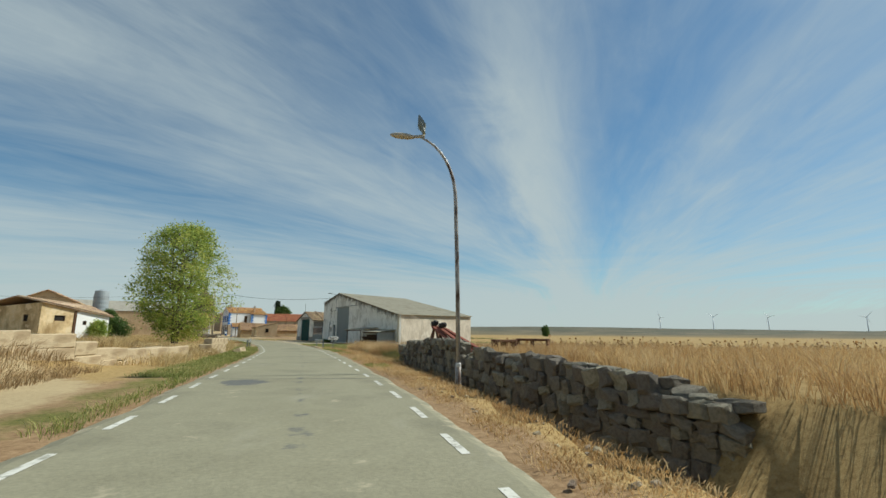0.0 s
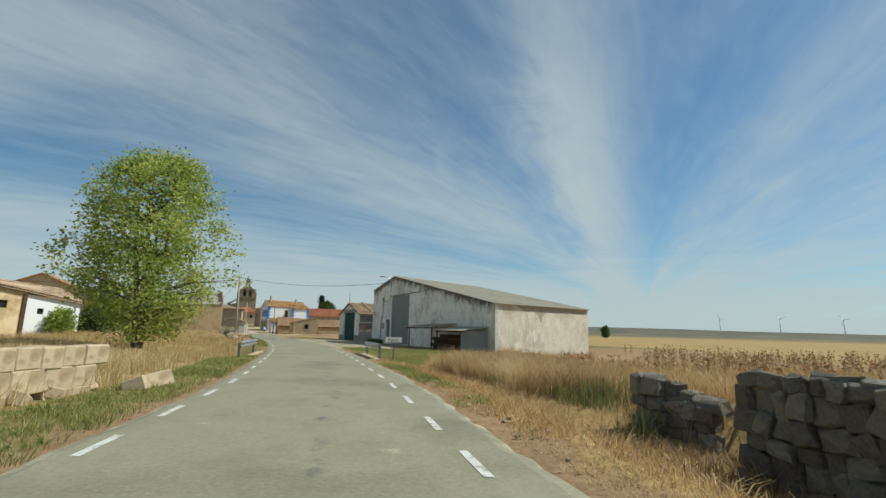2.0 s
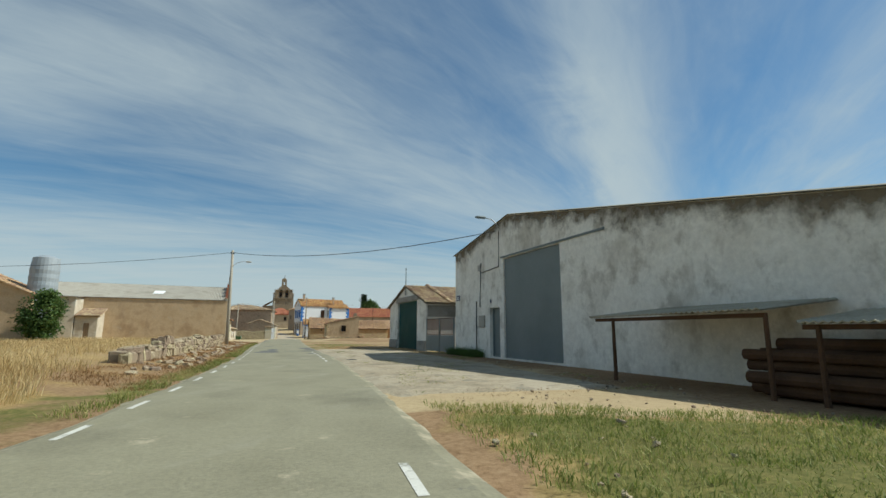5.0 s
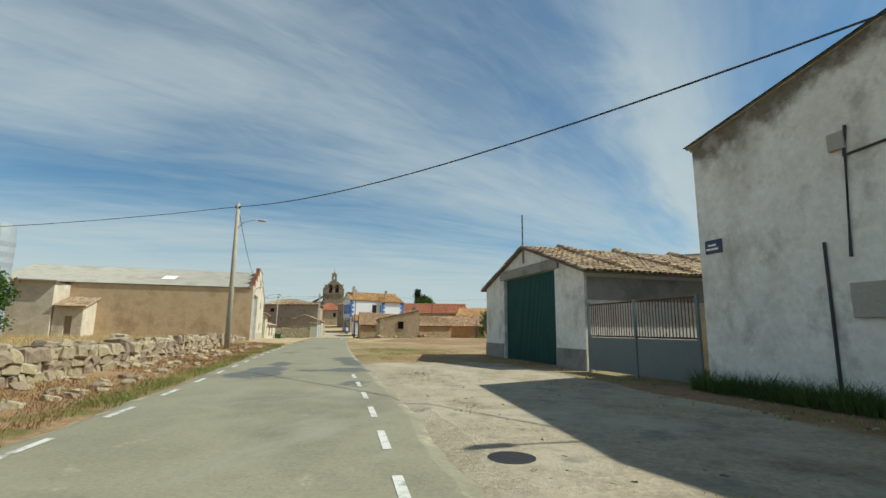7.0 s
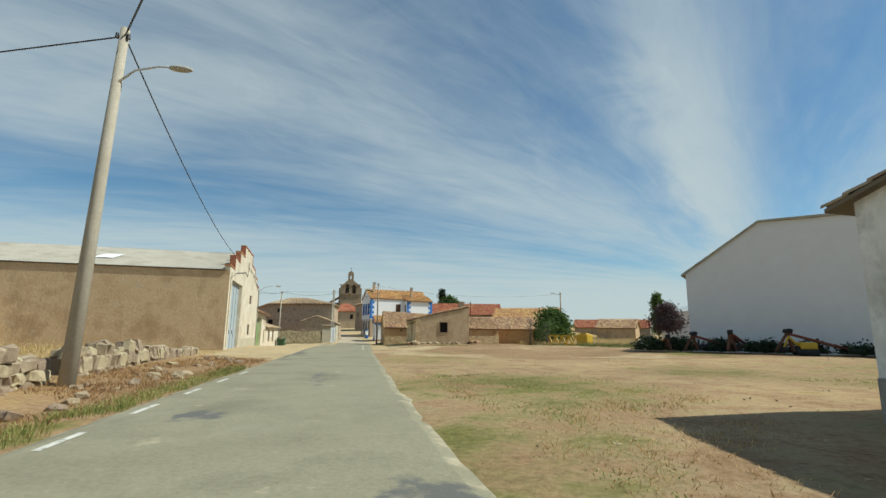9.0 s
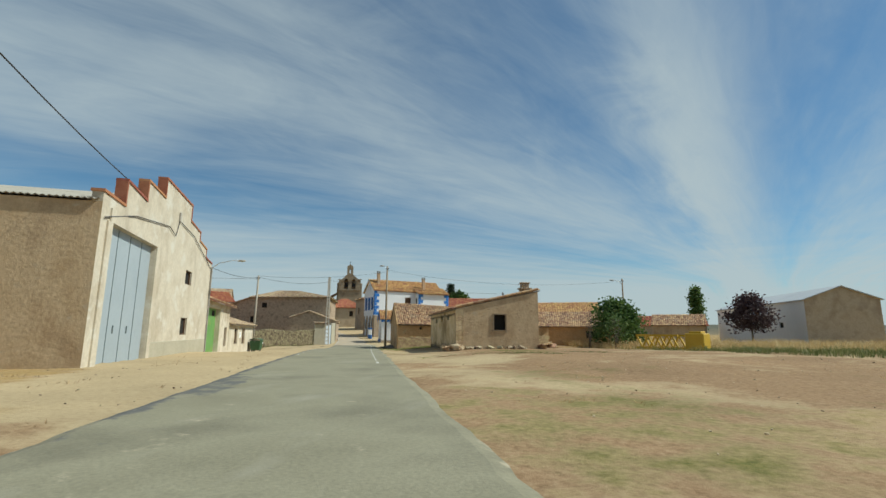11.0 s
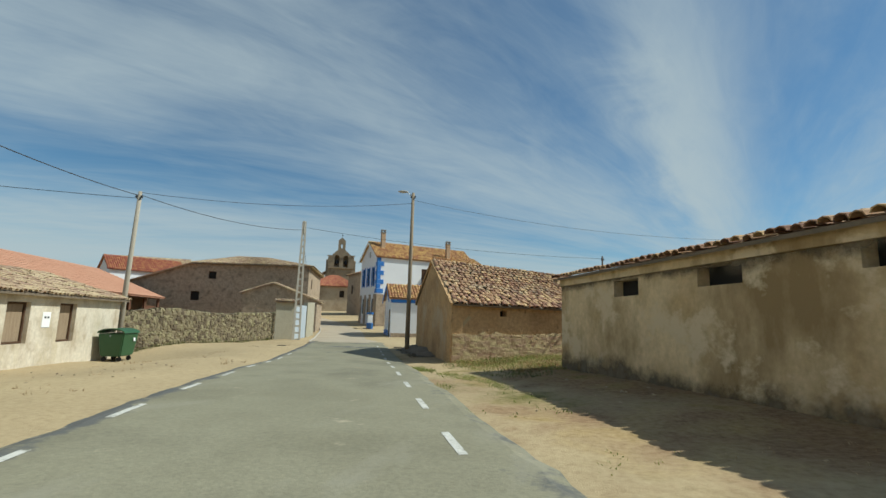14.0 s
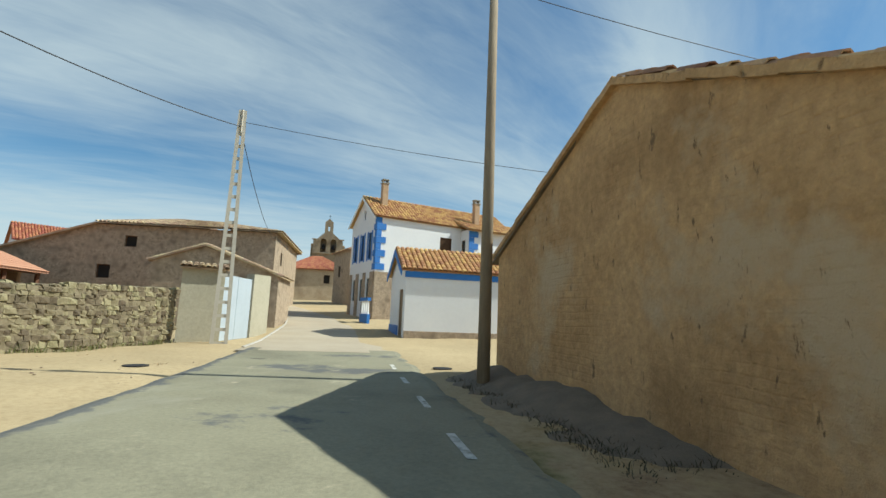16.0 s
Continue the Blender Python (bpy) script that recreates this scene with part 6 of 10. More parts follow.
# low pale wall between verge and threshing yard
stone_wall("tumbled pale dry-stone wall along the verge", [(-29.0, 66.5), (-33.4, 75.0), (-38.8, 84.5), (-43.6, 92.3)], [0.55, 0.8, 0.85, 0.75], 0.6, STONE, 0.36, 290, 5, 0.28, base=-0.5)
stone_wall("collapsed pale dry-stone wall near the barn", [(-44.4, 93.6), (-48.2, 99.5), (-50.6, 103.5)], [0.7, 0.55, 0.25], 0.6, STONE, 0.36, 200, 6, 0.3, base=-0.5)
def cut_stone_wall():
    """Big pale blocks left of the road."""
    rnd = random.Random(8)
    w = thing("stone_wall", "pale cut-stone retaining wall in dry grass", "stone wall")
    pieces = Pieces(w, STONE_CUT, 200, "block")

    def y_far(p):
        return p.y > 15

    for a, b, h in (((-10.5, 12.5), (-11.2, 24.0), 0.5), ((-12.75, 29.9), (-13.0, 32.0), 0.6), ((-13.6, 29.6), (-13.0, 29.9), 0.4)):
        d = V2(b) - V2(a)
        length = d.length
        d.normalize()
        yaw = Matrix.Rotation(math.atan2(d.y, d.x), 4, "Z")
        z = -0.2
        while z < h:
            ch = rnd.uniform(0.34, 0.46)
            s = 0.0
            while s < length:
                sl = rnd.uniform(0.8, 1.9) if length > 5 else rnd.uniform(0.4, 0.75)
                p = V2(a) + d * (s + sl / 2)
                p.z = land(p.x, p.y) + z + ch / 2
                m = Matrix.Translation(p) @ yaw @ Euler((rnd.uniform(-0.04, 0.04), rnd.uniform(-0.025, 0.025), rnd.uniform(-0.03, 0.03))).to_matrix().to_4x4()
                if rnd.random() < (0.97 if y_far(p) else 0.93):
                    pieces.add(m @ Matrix.Diagonal((sl * 1.02, 0.5, ch * 1.04, 1)), rnd.randrange(7))
                s += sl
            z += ch * 0.97
    for i in range(16):
        p = Vector((rnd.uniform(-14.4, -12.3), rnd.uniform(25, 33.5), 0))
        p.z = land(p.x, p.y) + 0.08
        k = rnd.uniform(0.2, 0.5)
        pieces.add(Matrix.Translation(p) @ Euler((rnd.uniform(-0.5, 0.5), rnd.uniform(-0.5, 0.5), rnd.uniform(0, 3))).to_matrix().to_4x4() @ Matrix.Diagonal((k * 1.4, k, k * 0.7, 1)), i)
    pieces.done()


cut_stone_wall()

RENDER_ROW = material("stained_cottage_render", [(0.54, 0.465, 0.345), (0.66, 0.59, 0.47), (0.47, 0.395, 0.28)], 0.6, contrast=0.16, bump=0.6, stain=((0.36, 0.275, 0.18), 0.9, 0.52, 0.68, (1, 1, 0.6)), stain2=((0.54, 0.46, 0.31), 0.7, 0.54, 0.66, (1, 1, 0.5)))
YARD_STONE = material("brown_rubble_stone", [(0.158, 0.128, 0.074), (0.222, 0.182, 0.112), (0.108, 0.088, 0.052)], 2.0, contrast=0.3, bump=0.6, per_piece=0.45)
YARD_EARTH = material("brown_wall_earth", [(0.19, 0.155, 0.095), (0.25, 0.205, 0.13), (0.145, 0.118, 0.072)], 1.5, contrast=0.25, bump=0.8)
stone_wall("brown rubble-stone yard wall", [(-76.3, 142.9), (-76.6, 149.5), (-77.2, 156.0)], [1.12 - land(-75.5, 142.9), 1.14 - land(-75.8, 149.5), 1.36 - land(-76.4, 156.0)], 0.5, YARD_STONE, 0.2, 300, 7, 0.06, core=YARD_EARTH, base=-0.3, proud=0.4)

# ---- warehouse: lean-to, cables, plate, lamp ----
WL, WR = (-19.64, 82.27), (-4.69, 59.25)


def lean_to():
    t = thing("lean_to", "rickety corrugated lean-to over a stack of logs", "shelter")
    bm = corrugated(along(WL, WR, 21.6, 1.72, 2.5), along(WL, WR, 16.1, 1.68, 2.5), along(WL, WR, 21.8, 2.0, 0.05), along(WL, WR, 17.0, 1.98, 0.05), 0.16, 0.045)
    part("roof", bm, FIBRE, t)
    bm = corrugated(along(WL, WR, 26.7, 1.42, 2.5), along(WL, WR, 22.3, 1.42, 2.5), along(WL, WR, 26.7, 1.72, 0.05), along(WL, WR, 22.3, 1.72, 0.05), 0.16, 0.045)
    part("roof", bm, FIBRE, t)
    for s, h in ((17.0, 1.62), (21.6, 1.62), (22.6, 1.36), (26.4, 1.36)):
        bm = bmesh.new()
        p = along(WL, WR, s, 0, 2.35)
        tube(bm, [(p.x, p.y, land(p.x, p.y) - 0.2), (p.x, p.y, h)], 0.06, 0.05, 7)
        part("post", bm, WOOD_DARK, t)
    for s0, s1, h in ((16.2, 21.6, 1.6), (22.3, 26.6, 1.34)):
        bm = bmesh.new()
        beam(bm, along(WL, WR, s0, h, 2.3), along(WL, WR, s1, h, 2.3), 0.08, 0.1)
        part("beam", bm, WOOD_DARK, t)
    a, b = along(WL, WR, 26.5, 0, 2.35), along(WL, WR, 26.5, 0, 0.1)
    bm = bmesh.new()
    n = 26
    top, low = [], []
    for i in range(n + 1):
        p = a.lerp(b, i / n) + (b - a).cross(Vector((0, 0, 1))).normalized() * (0.03 if i % 2 else -0.03)
        top.append(bm.verts.new((p.x, p.y, 1.4)))
        low.append(bm.verts.new((p.x, p.y, land(p.x, p.y) - 0.1)))
    for i in range(n):
        bm.faces.new((low[i], low[i + 1], top[i + 1], top[i]))
    bmesh.ops.solidify(bm, geom=bm.faces[:], thickness=0.01)
    part("side_sheet", bm, GALV, t, "corrugated grey metal side sheet")
    rnd = random.Random(3)
    pile = thing("log_pile", "stack of brown logs under the lean-to", "log pile")
    z0 = land(*along(WL, WR, 23, 0, 1.2)[:2])
    for row in range(5):
        for i in range(5 - row // 2):
            bm = bmesh.new()
            o = 0.55 + i * 0.32 + (row % 2) * 0.15
            s0, s1 = 20.9 + rnd.uniform(-0.4, 0.5), 25.4 + rnd.uniform(-0.6, 0.4)
            a, b = along(WL, WR, s0, z0 + 0.14 + row * 0.24, o), along(WL, WR, s1, z0 + 0.14 + row * 0.24 + rnd.uniform(-0.02, 0.02), o)
            tube(bm, [a, b], rnd.uniform(0.12, 0.15), rnd.uniform(0.11, 0.14), 9)
            part("log", bm, WOOD_DARK, pile)


lean_to()


def wall_lamp():
    t = thing("wall_lamp", "curved grey street lamp arm fixed to the warehouse gable", "street lamp")
    bm = bmesh.new()
    tube(bm, [along(WL, WR, 5.95, 6.85, 0.05), along(WL, WR, 5.95, 7.15, 0.25), along(WL, WR, 5.95, 7.32, 0.5), along(WL, WR, 5.95, 7.36, 0.85)], 0.035, 0.03, 8)
    part("arm", bm, GALV, t, smooth=True)
    bm = bmesh.new()
    m = on_wall(WL, WR, 5.95, 7.3, 1.15)
    box_at(bm, m, 0.22, 0.6, 0.13, 0.05)
    part("lamp_head", bm, METAL_GREY, t, "grey lamp head")


wall_lamp()


def wall_services():
    t = thing("cable_run", "black service cables and boxes on the warehouse wall", "cable")
    for pts in ([(5.9, 6.7), (5.85, 4.75), (3.68, 4.62), (3.55, 2.65)], [(3.1, 3.0), (3.08, 0.1)], [(3.74, 5.2), (3.66, 4.6)]):
        bm = bmesh.new()
        tube(bm, [along(WL, WR, s, z, 0.03) for s, z in pts], 0.03, 0.03, 6)
        part("cable", bm, WIRE, t)
    for s0, s1, z0, z1, mat in ((3.5, 4.15, 1.5, 2.15, CONCRETE), (3.42, 3.72, 4.75, 5.1, CONCRETE)):
        bm = bmesh.new()
        box_at(bm, on_wall(WL, WR, (s0 + s1) / 2, z0, 0.05), s1 - s0, 0.1, z1 - z0, 0.01)
        part("meter_box", bm, mat, t, "pale meter box")
    p = thing("street_plate", "dark blue enamel street name plate with unreadable white writing", "sign")
    bm = bmesh.new()
    box_at(bm, on_wall(WL, WR, 0.45, 3.18, 0.015), 0.5, 0.03, 0.34, 0.004)
    part("plate", bm, SIGN_NAVY, p)
    for z, w in ((3.36, 0.24), (3.26, 0.36)):
        bm = bmesh.new()
        box_at(bm, on_wall(WL, WR, 0.42, z, 0.034), w, 0.006, 0.05)
        part("writing_bar", bm, SIGN_WHITE, p)
    q = thing("door_plate", "small dark plate above the door", "sign")
    bm = bmesh.new()
    box_at(bm, on_wall(WL, WR, 4.85, 2.82, 0.012), 0.16, 0.02, 0.2)
    part("plate", bm, SIGN_NAVY, q)


wall_services()


def yard_gate():
    g = thing("yard_gate", "grey sheet-metal yard gate with upright bars above", "gate")
    a, b = (-22.5, 86.5), (-19.75, 82.4)
    w = (V2(b) - V2(a)).length
    for s in (0.05, w / 2, w - 0.05):
        bm = bmesh.new()
        box_at(bm, on_wall(a, b, s, -0.3, 0), 0.08, 0.08, 2.5)
        part("post", bm, METAL_GREY, g)
    for s0, s1 in ((0.1, w / 2 - 0.05), (w / 2 + 0.05, w - 0.1)):
        bm = bmesh.new()
        box_at(bm, on_wall(a, b, (s0 + s1) / 2, -0.1, 0), s1 - s0, 0.03, 1.1)
        part("panel", bm, METAL_GREY, g)
        for z in (1.02, 2.1):
            bm = bmesh.new()
            box_at(bm, on_wall(a, b, (s0 + s1) / 2, z, 0), s1 - s0, 0.045, 0.05)
            part("rail", bm, RUST, g)
        n = int((s1 - s0) / 0.12)
        for i in range(1, n):
            bm = bmesh.new()
            box_at(bm, on_wall(a, b, s0 + (s1 - s0) * i / n, 1.06, 0), 0.022, 0.022, 1.05)
            part("bar", bm, RUST, g)
    yard = thing("yard_wall", "pale plastered wall at the back of the yard", "wall")
    part("wall", wall_mesh((-18.6, 88.5), (-16.5, 86.65), -0.3, [(0, 2.1), (2.8, 2.1)], 0.25), RENDER_HOUSE, yard)


yard_gate()


def garage_details():
    """Loose ridges of tiles and stones on the green-door garage, its mast and chimney."""
    g = thing("roof_mast", "thin dark antenna mast on the garage gable", "mast")
    bm = bmesh.new()
    tube(bm, [along((-27.81, 94.69), (-22.59, 86.76), 4.72, 4.3, 0.08), along((-27.81, 94.69), (-22.59, 86.76), 4.72, 6.6, 0.08)], 0.04, 0.035, 8)
    part("mast", bm, METAL_GREY, g)
    c = thing("chimney", "small metal chimney pot on the tile roof", "chimney")
    p = Vector((-14.0, 93.5, 4.55))
    bm = bmesh.new()
    tube(bm, [p, p + Vector((0, 0, 0.55))], 0.12, 0.12, 8)
    box_at(bm, Matrix.Translation(p + Vector((0, 0, 0.62))), 0.45, 0.45, 0.06)
    for dx, dy in ((-0.18, -0.18), (0.18, -0.18), (0.18, 0.18), (-0.18, 0.18)):
        box_at(bm, Matrix.Translation(p + Vector((dx, dy, 0.4))), 0.04, 0.04, 0.23)
    part("pot", bm, METAL_GREY, c)


garage_details()


def guardrail(a, b, label, z_top=0.72):
    g = thing("guardrail", label, "guardrail", group="bridge guardrails")
    a, b = V2(a), V2(b)
    d = (b - a).normalized()
    out = Vector((d.y, -d.x, 0))
    prof = [(-0.03, 0.0), (0.03, 0.03), (0.05, 0.085), (-0.03, 0.125), (-0.03, 0.185), (0.05, 0.225), (0.03, 0.28), (-0.03, 0.31)]
    bm = bmesh.new()
    rows = []
    for t in (0.0, 0.5, 1.0):
        p = a.lerp(b, t)
        z = land(road_x(p.y), p.y) + z_top - 0.31
        rows.append([bm.verts.new(p + out * o + Vector((0, 0, z + h))) for o, h in prof])
    for r, q in zip(rows, rows[1:]):
        for i in range(len(prof) - 1):
            bm.faces.new((r[i], r[i + 1], q[i + 1], q[i]))
    bmesh.ops.solidify(bm, geom=bm.faces[:], thickness=0.012)
    part("beam", bm, GALV, g, "ribbed galvanised beam")
    for t in (0.06, 0.94):
        p = a.lerp(b, t) - out * 0.1
        bm = bmesh.new()
        box_at(bm, Matrix.Translation((p.x, p.y, land(road_x(p.y), p.y) - 0.5)) @ Matrix.Rotation(math.atan2(d.y, d.x), 4, "Z"), 0.12, 0.1, 0.5 + z_top - 0.08)
        part("post", bm, METAL_GREY, g)
        bm = bmesh.new()
        p = a.lerp(b, t) + out * 0.055
        box_at(bm, Matrix.Translation((p.x, p.y, land(road_x(p.y), p.y) + z_top - 0.2)) @ Matrix.Rotation(math.atan2(d.y, d.x), 4, "Z"), 0.09, 0.03, 0.1)
        part("reflector", bm, YELLOW, g, "small yellow reflector")
    return g


guardrail((-16.45, 44.6), (-18.5, 50.2), "short galvanised guardrail with rounded ribs over the culvert")
rail_ = guardrail((-12.55, 51.9), (-10.78, 48.0), "short galvanised guardrail with yellow reflectors over the culvert")
bm_ = bmesh.new()
box_at(bm_, Matrix.Translation((-10.74, 47.92, 0.12)) @ Matrix.Rotation(math.atan2(-4.3, 1.95), 4, "Z"), 0.2, 0.05, 0.44, 0.015)
part("end_wing", bm_, METAL_BLACK_DOOR, rail_, "dark grey end plate")


def culvert_kerb(a, b, label):
    k = thing("culvert_slab", label, "kerb", kind="structure")
    bm = bmesh.new()
    a, b = V2(a), V2(b)
    d = b - a
    m = (a + b) / 2
    box_at(bm, Matrix.Translation((m.x, m.y, land(road_x(m.y), m.y) - 0.5)) @ Matrix.Rotation(math.atan2(d.y, d.x), 4, "Z"), d.length, 0.34, 0.5, 0.03)
    part("slab", bm, STONE_CUT, k)


culvert_kerb((-16.0, 43.6), (-18.6, 51.0), "pale concrete slab edging the culvert")
culvert_kerb((-12.75, 52.2), (-10.62, 47.0), "pale concrete slab edging the culvert")


def place_sign():
    p = thing("place_sign", "white village name sign with black border on a grey post", "sign", (-11.28, 54.28, 0))
    z = land(-11.28, 54.28)
    bm = bmesh.new()
    box_at(bm, pose(0, 0.04, z - 0.2), 0.08, 0.05, 1.04 - z)
    part("post", bm, METAL_GREY, p)
    rot = pose(0, 0, 0.14, 0, 0, 30.5)
    bm = bmesh.new()
    box_at(bm, rot @ Matrix.Translation((0, 0, 0.37)), 1.13, 0.03, 0.36, 0.004)
    plate = part("plate", bm, SIGN_WHITE, p)
    for x, zz, w, h in ((0, 0.385, 1.07, 0.018), (0, 0.697, 1.07, 0.018), (-0.526, 0.403, 0.018, 0.294), (0.526, 0.403, 0.018, 0.294)):
        bm = bmesh.new()
        box_at(bm, rot @ Matrix.Translation((x, -0.018, zz)), w, 0.005, h)
        part("border", bm, SIGN_BLACK, plate)
    cu = bpy.data.curves.new("lettering", "FONT")
    cu.body, cu.size, cu.align_x, cu.extrude, cu.offset = "TEJADO", 0.25, "CENTER", 0.003, 0.004
    cu.space_character = 1.08
    tmp = new("tmp_text", cu)
    me = bpy.data.meshes.new_from_object(tmp.evaluated_get(bpy.context.evaluated_depsgraph_get()))
    bpy.data.objects.remove(tmp)
    me.materials.append(SIGN_BLACK)
    o = new("lettering", me)
    o.parent = plate
    o.matrix_local = rot @ Matrix.Translation((0, -0.02, 0.455)) @ pose(0, 0, 0, 90, 0, 0) @ Matrix.Diagonal((0.92, 1.0, 1, 1))


place_sign()


def street_lamp():
    x, y = 1.36, 17.6
    z = -0.22
    p = thing("street_lamp", "tall rusty galvanised street lamp with swan-neck arm", "street lamp", (x, y, z))
    pts = [(0, 0, 0.55), (-0.03, 0, 3.0), (-0.11, 0, 5.85)]
    bm = bmesh.new()
    tube(bm, [(0, 0, -0.9), (0, 0, 0.55)], 0.1, 0.095, 12)
    part("base_sleeve", bm, GALV_RUSTY, p, smooth=True)
    bm = bmesh.new()
    box_at(bm, pose(0, -0.1, 0.42), 0.14, 0.05, 0.12, 0.01)
    part("hatch", bm, GALV, p)
    curve = [(-0.11, 0, 5.85)]
    for k in range(1, 9):
        a = math.radians(k * 9.5)
        curve.append((-0.11 - 1.62 * (1 - math.cos(a)), 0.0, 5.85 + 2.34 * math.sin(a)))
    bm = bmesh.new()
    tube(bm, pts + curve[1:], 0.075, 0.032, 12)
    part("shaft", bm, GALV_RUSTY, p, "grey galvanised shaft streaked with rust", smooth=True)
    end = Vector(curve[-1])
    bm = bmesh.new()
    m = Matrix.Translation(end + Vector((-0.62, 0, 0.05))) @ pose(0, 0, 0, 0, 6, 0)
    bmesh.ops.create_uvsphere(bm, u_segments=14, v_segments=8, radius=0.5, matrix=m @ Matrix.Diagonal((0.9, 0.34, 0.2, 1)))
    bmesh.ops.create_cone(bm, segments=10, radius1=0.05, radius2=0.06, depth=0.5, cap_ends=True, matrix=Matrix.Translation(end + Vector((-0.1, 0, 0.03))) @ pose(0, 0, 0, 0, 86, 0))
    part("lamp_head", bm, CONCRETE, p, "old yellowed oval lamp head", smooth=True)
    bm = bmesh.new()
    m = Matrix.Translation(end + Vector((0.12, 0, 0.14))) @ pose(0, 0, 0, 0, -15, 0)
    box_at(bm, m @ Matrix.Translation((0, 0, 0.0)), 0.12, 0.3, 0.36, 0.03)
    bmesh.ops.create_cone(bm, segments=4, radius1=0.2, radius2=0.03, depth=0.42, cap_ends=True, matrix=m @ Matrix.Translation((0, 0, 0.5)) @ pose(0, 0, 0, 0, 0, 45))
    bmesh.ops.create_cone(bm, segments=4, radius1=0.08, radius2=0.2, depth=0.2, cap_ends=True, matrix=m @ Matrix.Translation((0, 0, 0.19)) @ pose(0, 0, 0, 0, 0, 45))
    part("floodlight", bm, METAL_GREY, p, "dark angular floodlight")


GALV_RUSTY = material("galvanised_steel_with_rust", [(0.30, 0.29, 0.28), (0.42, 0.41, 0.40)], 2.0, rough=0.55, metal=0.4, bump=0.1, contrast=0.15, stretch=(1, 1, 0.5), stain=((0.075, 0.045, 0.03), 2.2, 0.48, 0.6, (2, 2, 0.4)))
street_lamp()


def implement(x, y, yaw, label, k=1.0, z=None):
    """A rusty drawbar-and-legs farm implement with two boxes on top."""
    p = thing("farm_implement", label, "farm implement", (x, y, land(x, y) if z is None else z), group="rusty farm implements")
    p.rotation_euler = (0, 0, radians(yaw))

    def bar(name, a, b, w, h=None, mat=RUST):
        bm = bmesh.new()
        beam(bm, Vector(a) * k, Vector(b) * k, w, h)
        part(name, bm, mat, p)

    bar("leg", (-0.9, 0, 0.3), (0, 0.05, 1.62), 0.1)
    bar("leg", (0.35, 0.25, 0.3), (0.02, 0.05, 1.62), 0.11)
    bar("leg", (0.2, -0.3, 0.3), (0, 0, 1.55), 0.1)
    bar("strut", (-0.25, 0.1, 0.6), (0.5, 0.1, 0.95), 0.06)
    for o in (-0.12, 0.12):
        bar("drawbar", (0.1, o, 1.55), (4.3, o * 2.5, 0.35), 0.16, 0.09, RUST_RED)
    for o, zz in ((-0.15, 1.6), (0.13, 1.64)):
        bm = bmesh.new()
        box_at(bm, pose(o * k, 0, zz * k, 0, 18, 12), 0.2, 0.22, 0.2, 0.02)
        part("weight_box", bm, METAL_BLACK, p, "black steel box")
    bm = bmesh.new()
    tube(bm, [(0.2, -0.25, 0.32), (0.8, -0.1, 0.32)], 0.18, 0.18, 10)
    part("roller", bm, METAL_BLACK, p)
    return p


RUST_RED = material("red_oxide_steel", [(0.19, 0.06, 0.04), (0.25, 0.085, 0.055)], 2.5, rough=0.8, bump=0.2, contrast=0.2)
METAL_BLACK = material("blackened_steel", [(0.02, 0.02, 0.022), (0.035, 0.033, 0.033)], 3.0, rough=0.7, bump=0.15, contrast=0.2)
implement(0.38, 25.8, -66, "rusty red plough drawbar on splayed legs behind the wall", 1.0, 0.03)
implement(0.77, 25.06, -64, "second rusty red plough drawbar on splayed legs", 1.0, -0.08)


def scrap(x, y, w, h, d, label, yaw=0):
    p = thing("scrap_machine", label, "farm machinery", (x, y, land(x, y) - 0.4))
    p.rotation_euler = (0, 0, radians(yaw))
    for i, xx in enumerate((-w / 2, w / 2)):
        bm = bmesh.new()
        box_at(bm, pose(xx, 0, 0), 0.14, d, h, 0.03)
        part("upright", bm, RUST, p)
    for zz in (h * 0.35, h - 0.12):
        bm = bmesh.new()
        box_at(bm, pose(0, 0, zz), w + 0.2, d * 0.9, 0.14, 0.03)
        part("crossbar", bm, RUST, p)
    bm = bmesh.new()
    box_at(bm, pose(0, 0, h * 0.35), 0.1, d, h * 0.6)
    part("divider", bm, RUST, p)


scrap(6.2, 31.5, 1.8, 1.15, 0.6, "rusted steel frame of old farm machinery", -20)
scrap(4.0, 27.5, 1.2, 1.1, 0.5, "rusted hopper frame in the dry grass", 30)

# ---- left of the barn: block, annex, silo, farmhouse ----
BU = Vector((0.835, 0.55, 0))
BD = Vector((-56.9, 112.03, 0)) - BU * 24


def bpt(s, o):
    p = BD + BU * s + Vector((BU.y, -BU.x, 0)) * o
    return (p.x, p.y)


